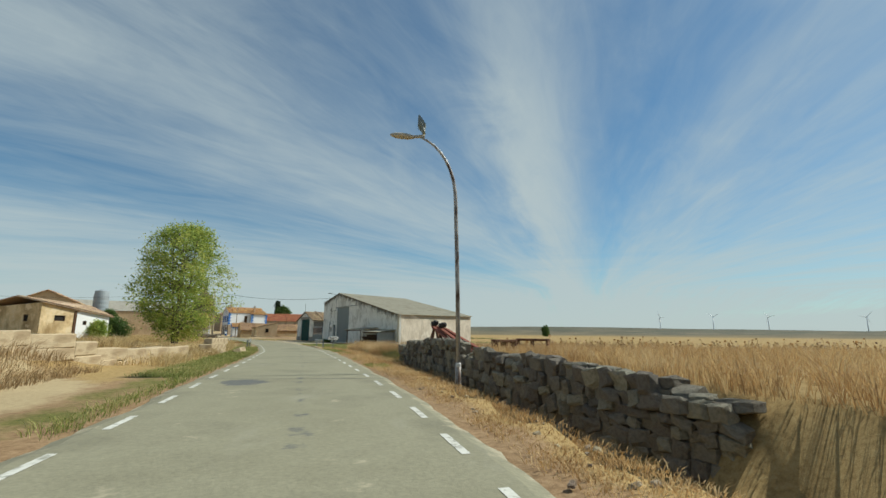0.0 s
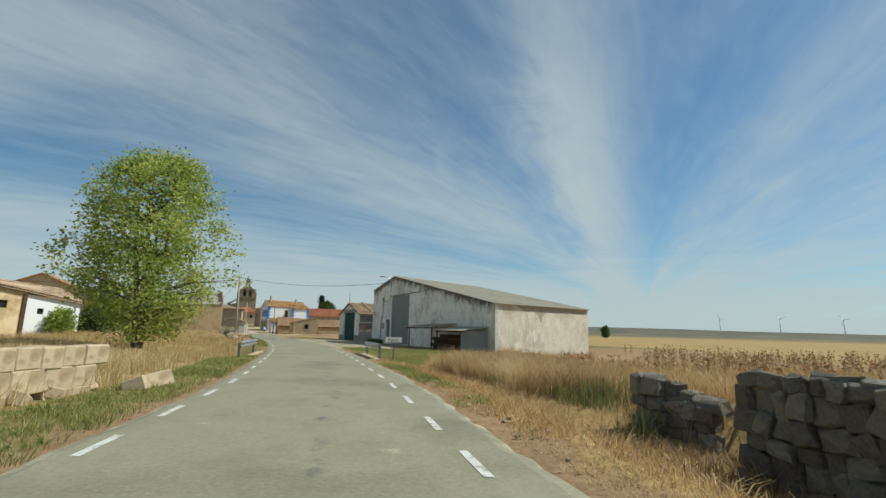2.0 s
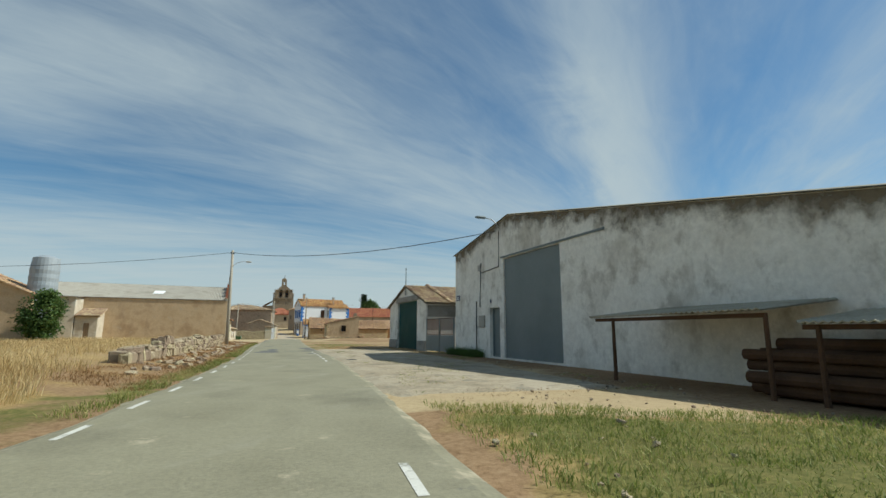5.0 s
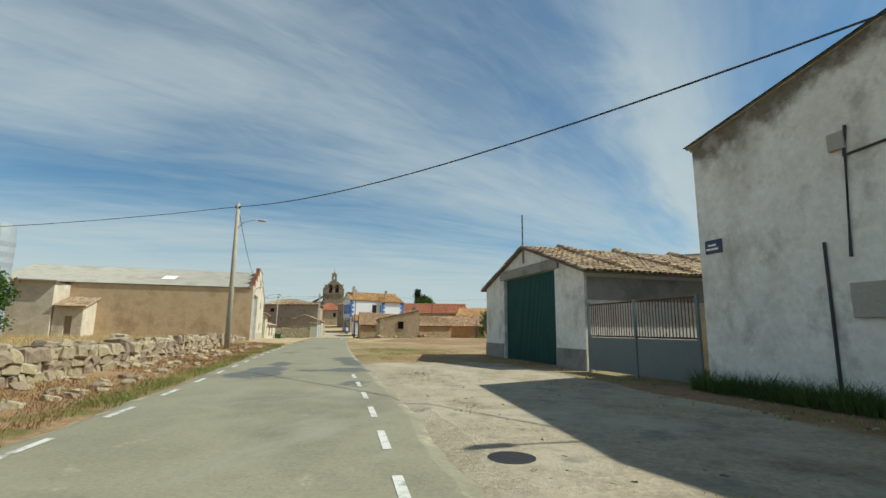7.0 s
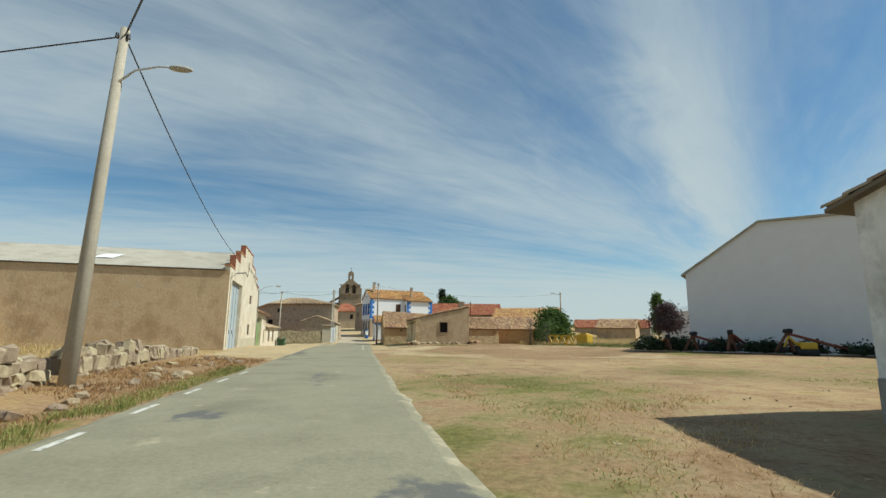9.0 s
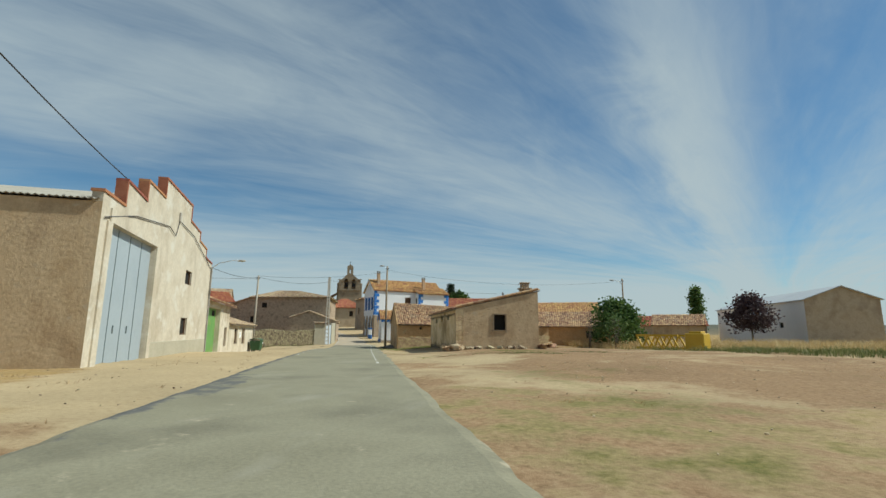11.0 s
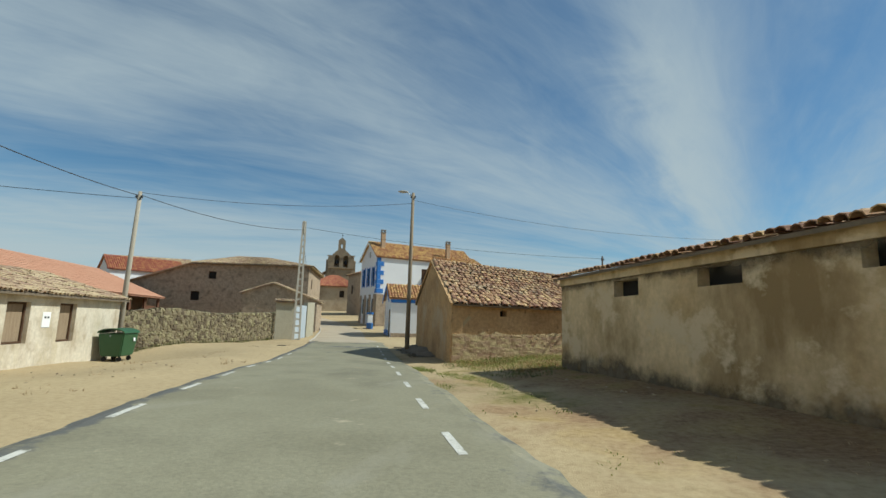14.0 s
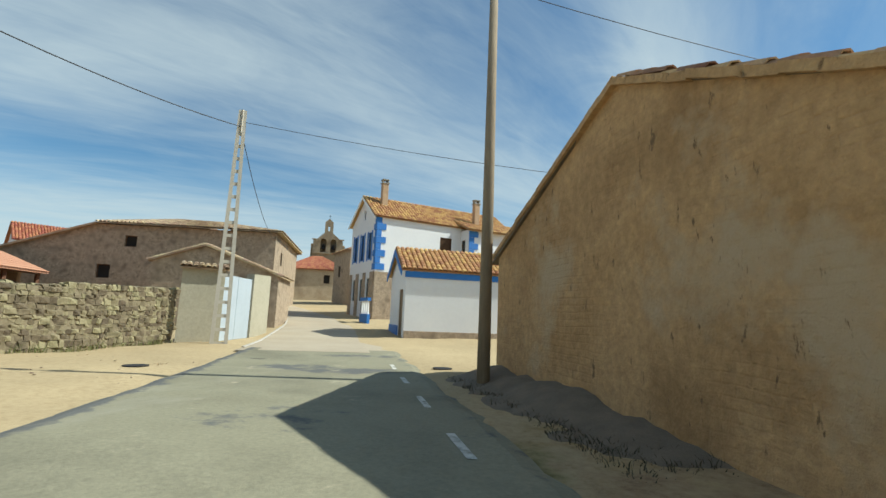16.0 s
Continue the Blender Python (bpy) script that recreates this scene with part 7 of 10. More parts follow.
def barn_block():
    b = thing("shed", "cream rendered shed with bright green sheet side", "shed")
    part("wall", wall_mesh(bpt(3.6, 3.2), bpt(7.3, 3.2), -0.5, [(0, 5.4), (3.7, 5.2)], 0.25), RENDER_CREAM, b)
    part("wall", wall_mesh(bpt(7.3, 3.2), bpt(7.3, 0.02), -0.5, [(0, 5.2), (3.18, 5.2)], 0.25), RENDER_CREAM, b)
    part("wall", wall_mesh(bpt(-3.6, 3.25), bpt(3.58, 3.25), -0.5, [(0, 5.6), (7.18, 5.4)], 0.25), GREEN_SHEET, b, "bright green corrugated sheet wall")
    part("wall", wall_mesh(bpt(-3.6, 0.02), bpt(-3.6, 3.25), -0.5, [(0, 5.6), (3.23, 5.6)], 0.25), GREEN_SHEET, b)
    part("roof", slab([Vector((*bpt(-3.8, 3.6), 5.5)), Vector((*bpt(7.6, 3.6), 5.3)), Vector((*bpt(7.6, -0.1), 5.62)), Vector((*bpt(-3.8, -0.1), 5.8))], 0.12), FIBRE_PALE, b)
    a = thing("annex", "low cream annex with tile roof against the barn", "shed")
    part("wall", wall_mesh(bpt(7.4, 3.0), bpt(9.7, 3.0), -0.5, [(0, 2.9), (2.3, 2.9)], 0.25, [(0.9, 1.5, 0.3, 2.1)]), RENDER_CREAM, a)
    part("wall", wall_mesh(bpt(9.7, 3.0), bpt(9.7, 0.02), -0.5, [(0, 2.9), (2.98, 3.8)], 0.25), RENDER_CREAM, a)
    fill_opening(a, bpt(7.4, 3.0), bpt(9.7, 3.0), 0.9, 1.5, 0.3, 2.1, "door", WOOD, 0.12)
    tile_roof(a, Vector((*bpt(7.36, 3.3), 2.95)), Vector((*bpt(10.0, 3.3), 2.95)), Vector((*bpt(7.36, 0.05), 3.95)), Vector((*bpt(10.0, 0.05), 3.95)), TILE_PALE, pitch=0.25)


GREEN_SHEET = material("bright_green_sheet", [(0.05, 0.30, 0.12), (0.07, 0.36, 0.15)], 0.8, rough=0.5, bump=0.1, contrast=0.08)
barn_block()


def silo():
    x, y = -65.1, 92.7
    s = thing("silo", "grey galvanised feed silo with domed top", "silo", (x, y, land(x, y)))
    bm = bmesh.new()
    rings = []
    prof = [(1.25, 0.0)] + [(1.25 + (0.03 if i % 2 else 0.0), 0.4 + i * 0.4) for i in range(18)] + [(1.22, 7.9), (1.15, 8.5), (0.6, 8.75), (0.15, 8.85)]
    for r, z in prof:
        rings.append([bm.verts.new((r * math.cos(k * math.pi / 12), r * math.sin(k * math.pi / 12), z)) for k in range(24)])
    for a, b in zip(rings, rings[1:]):
        for k in range(24):
            bm.faces.new((a[k], a[(k + 1) % 24], b[(k + 1) % 24], b[k]))
    bm.faces.new(rings[-1])
    part("drum", bm, SILO, s, smooth=False)


SILO = material("silo_sheet", [(0.30, 0.335, 0.36), (0.36, 0.395, 0.42)], 0.4, rough=0.55, metal=0.15, contrast=0.08)
silo()


def gabled(name, label, category, a, b, depth, z0, eave, ridge, wall, roof, openings=(), tiles=None, overhang=0.35, back_wall=None, rear=()):
    """A plain gabled building: its long front runs from a to b, with the ridge along it."""
    h = thing(name, label, category)
    d = (V2(b) - V2(a)).normalized()
    r = Vector((-d.y, d.x, 0)) * depth
    w = (V2(b) - V2(a)).length
    c, e = (b[0] + r.x, b[1] + r.y), (a[0] + r.x, a[1] + r.y)
    part("wall", wall_mesh(a, b, z0, [(0, eave), (w, eave)], 0.3, [o[:4] for o in openings]), wall, h)
    part("wall", wall_mesh(b, c, z0, [(0, eave), (depth / 2, ridge), (depth, eave)], 0.3), back_wall or wall, h)
    part("wall", wall_mesh(c, e, z0, [(0, eave), (w, eave)], 0.3, rear), wall, h)
    for o in rear:
        fill_opening(h, c, e, *o, "window", DARK, 0.12)
    part("wall", wall_mesh(e, a, z0, [(0, eave), (depth / 2, ridge), (depth, eave)], 0.3), back_wall or wall, h)
    for o in openings:
        fill_opening(h, a, b, *o[:4], o[4], o[5], 0.12, o[6] if len(o) > 6 else None)
    slope = (ridge - eave) / (depth / 2)
    e0 = along(a, b, -overhang, eave - slope * overhang + 0.05, overhang)
    e1 = along(a, b, w + overhang, eave - slope * overhang + 0.05, overhang)
    r0, r1 = along(a, b, -overhang, ridge + 0.08, -depth / 2), along(a, b, w + overhang, ridge + 0.08, -depth / 2)
    f0, f1 = along(a, b, -overhang, eave - slope * overhang + 0.05, -depth - overhang), along(a, b, w + overhang, eave - slope * overhang + 0.05, -depth - overhang)
    if tiles:
        tile_roof(h, e0, e1, r0, r1, roof, pitch=tiles[0], course=tiles[1])
        tile_roof(h, f1, f0, r1, r0, roof, pitch=tiles[0], course=tiles[1])
    else:
        part("roof", slab([e0, e1, r1, r0], 0.12), roof, h)
        part("roof", slab([f1, f0, r0, r1], 0.12), roof, h)
    return h




def farmhouse():
    h = thing("farmhouse", "low beige farmhouse with pale sandy tile roof and whitewashed end", "house")
    W, N, E = (-54.5, 59.6), (-45.0, 56.0), (-43.2, 64.6)
    back = Vector((-9.5, 3.6, 0))
    F = (E[0] + back.x, E[1] + back.y)
    side, front = (V2(N) - V2(W)).length, (V2(E) - V2(N)).length
    win, low, door = (1.6, 2.9, 2.3, 2.95), (5.2, 5.7, 1.9, 2.3), (6.4, 7.6, 0.4, 2.5)
    part("wall", wall_mesh(W, N, -0.5, [(0, 3.9), (side, 4.35)], 0.35, [(7.0, 7.9, 2.2, 3.0)]), RENDER_HOUSE, h)
    fill_opening(h, W, N, 7.0, 7.9, 2.2, 3.0, "window", DARK, 0.15, WOOD_DARK)
    split = along(N, E, 4.3)
    mid = (split.x, split.y)
    part("wall", wall_mesh(N, mid, -0.5, [(0, 4.35), (4.3, 3.6)], 0.35, [win]), RENDER_HOUSE, h)
    part("wall", wall_mesh(mid, E, -0.5, [(0, 3.55), (front - 4.3, 2.95)], 0.35, [(0.9, 1.4, 1.9, 2.4)]), WHITE, h, "whitewashed end of the wall")
    part("wall", wall_mesh(E, F, -0.5, [(0, 2.95), (10.1, 2.95)], 0.35), RENDER_HOUSE, h)
    part("wall", wall_mesh(F, W, -0.5, [(0, 2.95), (front, 3.9)], 0.35), RENDER_HOUSE, h)
    fill_opening(h, N, mid, *win, "window", DARK, 0.15, WOOD_DARK)
    fill_opening(h, mid, E, 0.9, 1.4, 1.9, 2.4, "window", DARK, 0.15, WOOD_DARK)
    bm = bmesh.new()
    box_at(bm, on_wall(N, E, 4.1, -0.4, 0.05), 0.3, 0.12, 3.9)
    part("post", bm, WOOD_DARK, h)
    r0 = along(N, E, -0.3, 4.42, 0.3)
    r1 = along(N, E, front + 0.4, 3.0, 0.3)
    t0, t1 = r0 + back * 0.5 + Vector((0, 0, 0.75)), r1 + back * 0.5 + Vector((0, 0, 1.5))
    tile_roof(h, r0, r1, t0, t1, TILE_SAND, pitch=0.3, course=0.45)
    part("roof", slab([r1 + back, r0 + back, t0, t1], 0.12), TILE_SAND, h)


farmhouse()
gabled("barn", "tall brown gabled farm barn with tile roof", "barn", (-64.3, 91.2), (-66.3, 94.7), 15.5, -0.3, 4.8, 8.3, RENDER_TAN, TILE, (), (0.3, 0.5), 0.3)

# ---- left side of the village street ----


def left_row():
    h = thing("row_house", "cream plastered barn front with tall green double door", "house")
    a, b = (-66.98, 127.3), (-71.1, 134.0)
    w = (V2(b) - V2(a)).length
    door = (0.35, 4.2, -0.5, 2.75)
    side_door = (6.1, 7.05, -0.15, 1.38)
    part("wall", wall_mesh(a, b, -1.6, [(0, 3.25), (w, 3.1)], 0.4, [door, side_door]), RENDER_ROW, h)
    fill_opening(h, a, b, *side_door, "door", WOOD, 0.2, WOOD_DARK)
    back = Vector((-0.85, -0.527, 0)) * 7
    c, d = (b[0] + back.x, b[1] + back.y), (a[0] + back.x, a[1] + back.y)
    part("wall", wall_mesh(b, c, -1.6, [(0, 3.1), (7, 4.6)], 0.4), RENDER_ROW, h)
    leaf = fill_opening(h, a, b, *door, "door", GREEN_OLD, 0.35, None, "peeling bright green double door with rusty streaks")
    for s in (0.9, 2.9):
        bm = bmesh.new()
        box_at(bm, on_wall(a, b, s + 0.4, 2.2, -0.34), 0.75, 0.03, 0.4)
        part("grille", bm, DARK, leaf, "dark barred vent")
    tile_roof(h, along(a, b, -0.1, 3.2, 0.45), along(a, b, w + 0.3, 3.05, 0.45), along(a, b, -0.1, 5.3, -5.0), along(a, b, w + 0.3, 5.1, -5.0), TILE, pitch=0.22, course=0.36, singles=180)
    low = thing("row_house", "low crumbling cream cottage with ragged tile roof", "house")
    c0, c1 = (-71.15, 134.08), (-75.5, 142.3)
    w2 = (V2(c1) - V2(c0)).length
    ops = [(1.85, 3.0, -0.05, 1.32), (4.65, 5.75, -0.1, 1.34)]
    part("wall", wall_mesh(c0, c1, -1.6, [(0, 1.66), (w2, 1.62)], 0.4, ops), RENDER_ROW, low)
    for o in ops:
        fill_opening(low, c0, c1, *o, "door" if o[3] - o[2] > 1.3 else "window", WOOD, 0.2, WOOD_DARK)
    part("wall", wall_mesh(c1, (c1[0] - 5.1, c1[1] - 3.1), -1.6, [(0, 1.62), (6, 2.8)], 0.4), RENDER_ROW, low)
    tile_roof(low, along(c0, c1, 0.02, 1.62, 0.3), along(c0, c1, w2 + 0.2, 1.6, 0.3), along(c0, c1, 0.02, 2.75, -3.4), along(c0, c1, w2 + 0.2, 2.7, -3.4), TILE_PALE, pitch=0.23, course=0.36, singles=150, jitter=0.04, tilt=9, bed=MORTAR)
    bm = bmesh.new()
    box_at(bm, on_wall(c0, c1, 3.9, 0.46, 0.0), 0.46, 0.04, 0.54, 0.006)
    plate = part("notice", bm, SIGN_WHITE, low, "white notice on the wall")
    for k in (-0.08, 0.09):
        bm = bmesh.new()
        box_at(bm, on_wall(c0, c1, 3.9 + k, 0.78, 0.022), 0.1, 0.004, 0.07)
        part("mark", bm, SIGN_BLACK, plate)


left_row()


def bin_container():
    p = thing("waste_container", "green wheeled plastic waste container", "waste container", (-74.18, 141.36, land(-74.18, 141.36)))
    p.rotation_euler = (0, 0, radians(116))
    bm = bmesh.new()
    lo, hi = [], []
    for z, w, d in ((0.22, 1.1, 0.8), (1.18, 1.34, 1.02)):
        ring = [bm.verts.new((x * w / 2, y * d / 2, z)) for x, y in ((-1, -1), (1, -1), (1, 1), (-1, 1))]
        (lo if z < 0.5 else hi).extend(ring)
    for i in range(4):
        bm.faces.new((lo[i], lo[(i + 1) % 4], hi[(i + 1) % 4], hi[i]))
    bm.faces.new(lo[::-1])
    bm.faces.new(hi)
    bmesh.ops.bevel(bm, geom=bm.edges[:], offset=0.04, segments=2, affect="EDGES")
    part("body", bm, GREEN_BIN, p)
    bm = bmesh.new()
    for k in range(7):
        a0, a1 = math.pi * k / 7, math.pi * (k + 1) / 7
        v = [bm.verts.new((sx * 0.7, -0.54 * math.cos(a), 1.2 + 0.2 * math.sin(a))) for a in (a0, a1) for sx in (-1, 1)]
        bm.faces.new((v[0], v[1], v[3], v[2]))
    bmesh.ops.remove_doubles(bm, verts=bm.verts[:], dist=1e-4)
    bmesh.ops.solidify(bm, geom=bm.faces[:], thickness=0.03)
    part("lid", bm, GREEN_BIN, p)
    for x in (-0.42, 0.42):
        for y in (-0.3, 0.3):
            bm = bmesh.new()
            bmesh.ops.create_cone(bm, segments=12, radius1=0.1, radius2=0.1, depth=0.05, cap_ends=True, matrix=pose(x, y, 0.1, 0, 90, 0))
            box_at(bm, pose(x, y, 0.14), 0.05, 0.06, 0.12)
            part("wheel", bm, BLACK, p)
    for x in (-0.72, 0.72):
        bm = bmesh.new()
        tube(bm, [(x, 0, 1.08), (x * 1.06, 0, 1.08)], 0.03, 0.03, 8)
        part("lifting_pin", bm, METAL_GREY, p)
    bm = bmesh.new()
    box_at(bm, pose(0.25, -0.535, 0.85, -6), 0.16, 0.006, 0.14)
    part("sticker", bm, SIGN_WHITE, p, "small white sticker")


bin_container()


def yard_entrance():
    g = thing("yard_gate", "pale blue-grey steel yard gate between cream pillars", "gate")
    a, b, c, d = (-77.2, 156.2), (-76.15, 157.25), (-77.0, 160.1), (-77.8, 162.4)
    part("pillar", wall_mesh(a, b, -1.3, [(0, 2.15), (1.5, 2.15)], 0.35), CEMENT_GREEN, g, "cream rendered pillar panel")
    part("pillar", wall_mesh(c, d, -1.3, [(0, 2.25), (2.45, 2.35)], 0.35), CEMENT_GREEN, g)
    for s0, s1 in ((0.03, 1.47), (1.5, 2.95)):
        bm = bmesh.new()
        box_at(bm, on_wall(b, c, (s0 + s1) / 2, -0.6, -0.1), s1 - s0, 0.04, 2.6, 0.01)
        part("leaf", bm, METAL_PALE, g)
    tile_roof(g, along(a, b, -0.1, 2.17, 0.2), along(a, b, 1.6, 2.17, 0.2), along(a, b, -0.1, 2.35, -0.5), along(a, b, 1.6, 2.35, -0.5), TILE_PALE, pitch=0.22)
    h = thing("outbuilding", "rubble-stone outbuilding with shallow tile gable", "shed")
    p, q = (-85.7, 162.6), (-79.6, 165.6)
    w = (V2(q) - V2(p)).length
    part("wall", wall_mesh(p, q, -1.0, [(0, 3.2), (w * 0.4, 4.1), (w, 2.6)], 0.4), STONE_HOUSE, h)
    r = Vector((-0.44, 0.9, 0)) * 5
    part("wall", wall_mesh(q, (q[0] + r.x, q[1] + r.y), -1.0, [(0, 2.6), (5, 2.6)], 0.4), STONE_HOUSE, h)
    top = along(p, q, w * 0.4, 4.2, 0.2)
    el, er = along(p, q, -0.2, 3.15, 0.2), along(p, q, w + 0.2, 2.6, 0.2)
    tile_roof(h, el + r, el, top + r, top, TILE_PALE, pitch=0.25)
    tile_roof(h, er, er + r, top, top + r, TILE_PALE, pitch=0.25)


METAL_PALE = material("pale_blue_grey_steel", [(0.40, 0.45, 0.49), (0.44, 0.49, 0.53)], 0.8, rough=0.55, bump=0.05, contrast=0.06)
yard_entrance()

# ---- leaves, trees, grass ----


def leaf_material(name, colors, through_light=0.35, rough=0.6):
    """Leaves and blades: each one takes its own shade, and lets some light through."""
    m = bpy.data.materials.new(name)
    m.use_nodes = True
    n, l = m.node_tree.nodes, m.node_tree.links
    b = n["Principled BSDF"]
    geo = n.new("ShaderNodeNewGeometry")
    r = n.new("ShaderNodeValToRGB")
    while len(r.color_ramp.elements) < len(colors):
        r.color_ramp.elements.new(0.5)
    for i, c in enumerate(colors):
        r.color_ramp.elements[i].position = i / (len(colors) - 1)
        r.color_ramp.elements[i].color = (*c, 1)
    patch = n.new("ShaderNodeTexNoise")
    patch.inputs["Scale"].default_value, patch.inputs["Detail"].default_value = 0.35, 3.0
    l.new(geo.outputs["Position"], patch.inputs["Vector"])
    mr = n.new("ShaderNodeMapRange")
    mr.inputs[1].default_value, mr.inputs[2].default_value, mr.inputs[3].default_value, mr.inputs[4].default_value = 0.3, 0.7, -0.3, 0.3
    l.new(patch.outputs[0], mr.inputs[0])
    mm = n.new("ShaderNodeMath")
    mm.operation, mm.use_clamp = "MULTIPLY_ADD", True
    l.new(geo.outputs["Random Per Island"], mm.inputs[0])
    mm.inputs[1].default_value = 0.75
    ad = n.new("ShaderNodeMath")
    ad.operation = "ADD"
    l.new(mr.outputs[0], ad.inputs[0])
    ad.inputs[1].default_value = 0.12
    l.new(ad.outputs[0], mm.inputs[2])
    l.new(mm.outputs[0], r.inputs[0])
    l.new(r.outputs[0], b.inputs["Base Color"])
    b.inputs["Roughness"].default_value = rough
    b.inputs["Specular IOR Level"].default_value = 0.3
    tr = n.new("ShaderNodeBsdfTranslucent")
    l.new(r.outputs[0], tr.inputs["Color"])
    mix = n.new("ShaderNodeMixShader")
    mix.inputs[0].default_value = through_light
    l.new(b.outputs[0], mix.inputs[1])
    l.new(tr.outputs[0], mix.inputs[2])
    l.new(mix.outputs[0], n["Material Output"].inputs["Surface"])
    return m


LEAF_POPLAR = leaf_material("poplar_leaf", [(0.16, 0.23, 0.055), (0.29, 0.375, 0.085), (0.44, 0.49, 0.12), (0.64, 0.60, 0.19)], 0.58)
LEAF_GREEN = leaf_material("dark_green_leaf", [(0.045, 0.085, 0.022), (0.085, 0.15, 0.038), (0.16, 0.22, 0.06)], 0.35)
LEAF_PURPLE = leaf_material("purple_plum_leaf", [(0.05, 0.033, 0.04), (0.09, 0.058, 0.062), (0.15, 0.105, 0.095)], 0.3)
LEAF_CONIFER = leaf_material("dark_conifer_needle", [(0.012, 0.026, 0.012), (0.025, 0.045, 0.018), (0.045, 0.065, 0.028)], 0.1)
STRAW = leaf_material("golden_dry_grass", [(0.349, 0.232, 0.091), (0.498, 0.357, 0.158), (0.614, 0.473, 0.241), (0.664, 0.548, 0.315)], 0.35)
STRAW_RED = leaf_material("reddish_dry_grass", [(0.299, 0.174, 0.075), (0.448, 0.282, 0.124), (0.581, 0.407, 0.199), (0.664, 0.506, 0.282)], 0.4)
GRASS_GREEN = leaf_material("short_green_grass", [(0.116, 0.158, 0.033), (0.199, 0.241, 0.058), (0.34, 0.34, 0.108), (0.515, 0.432, 0.199)], 0.4)
BRUSH = leaf_material("tawny_dry_brush", [(0.30, 0.18, 0.08), (0.48, 0.32, 0.15), (0.62, 0.45, 0.24), (0.70, 0.55, 0.33)], 0.4)
DARK_WEED = leaf_material("withered_dark_weed", [(0.05, 0.045, 0.028), (0.085, 0.075, 0.045), (0.13, 0.11, 0.065)], 0.2)
WEED = leaf_material("dusty_green_weed", [(0.091, 0.116, 0.037), (0.158, 0.183, 0.062), (0.257, 0.249, 0.108)], 0.35)
RUSTY_GRASS = leaf_material("rust_brown_dry_grass", [(0.20, 0.11, 0.05), (0.32, 0.185, 0.08), (0.46, 0.29, 0.135)], 0.3)
DRY_BROWN = leaf_material("trampled_brown_grass", [(0.241, 0.158, 0.075), (0.373, 0.257, 0.133), (0.498, 0.373, 0.207)], 0.3)


def poly_object(name, verts, sizes, mat, parent=None, kind="", label=""):
    """One mesh from corner places, laid face after face; sizes gives each face's number of corners."""
    verts = np.asarray(verts, dtype=np.float32).reshape(-1, 3)
    me = bpy.data.meshes.new(name)
    n = len(verts)
    me.vertices.add(n)
    me.vertices.foreach_set("co", verts.ravel())
    me.loops.add(n)
    me.loops.foreach_set("vertex_index", np.arange(n, dtype=np.int32))
    count = n // sizes
    me.polygons.add(count)
    me.polygons.foreach_set("loop_start", np.arange(count, dtype=np.int32) * sizes)
    me.update(calc_edges=True)
    me.materials.append(mat)
    ob = new(name, me)
    ob.parent = parent
    if kind:
        ob["kind"] = kind
    if label:
        ob["label"] = label
    return ob


def leaves_at(centres, size, rng, flat=0.5):
    """A small four-cornered leaf at each place, turned at random."""
    n = len(centres)
    u = rng.normal(size=(n, 3))
    u[:, 2] *= flat
    u /= np.linalg.norm(u, axis=1)[:, None] + 1e-9
    w = np.cross(u, rng.normal(size=(n, 3)))
    w /= np.linalg.norm(w, axis=1)[:, None] + 1e-9
    k = size * rng.uniform(0.6, 1.25, (n, 1))
    a, b = u * k * 0.62, w * k * 0.42
    return np.stack([centres - a, centres + b * 1.0 - a * 0.1, centres + a, centres - b * 1.0 - a * 0.1], axis=1)


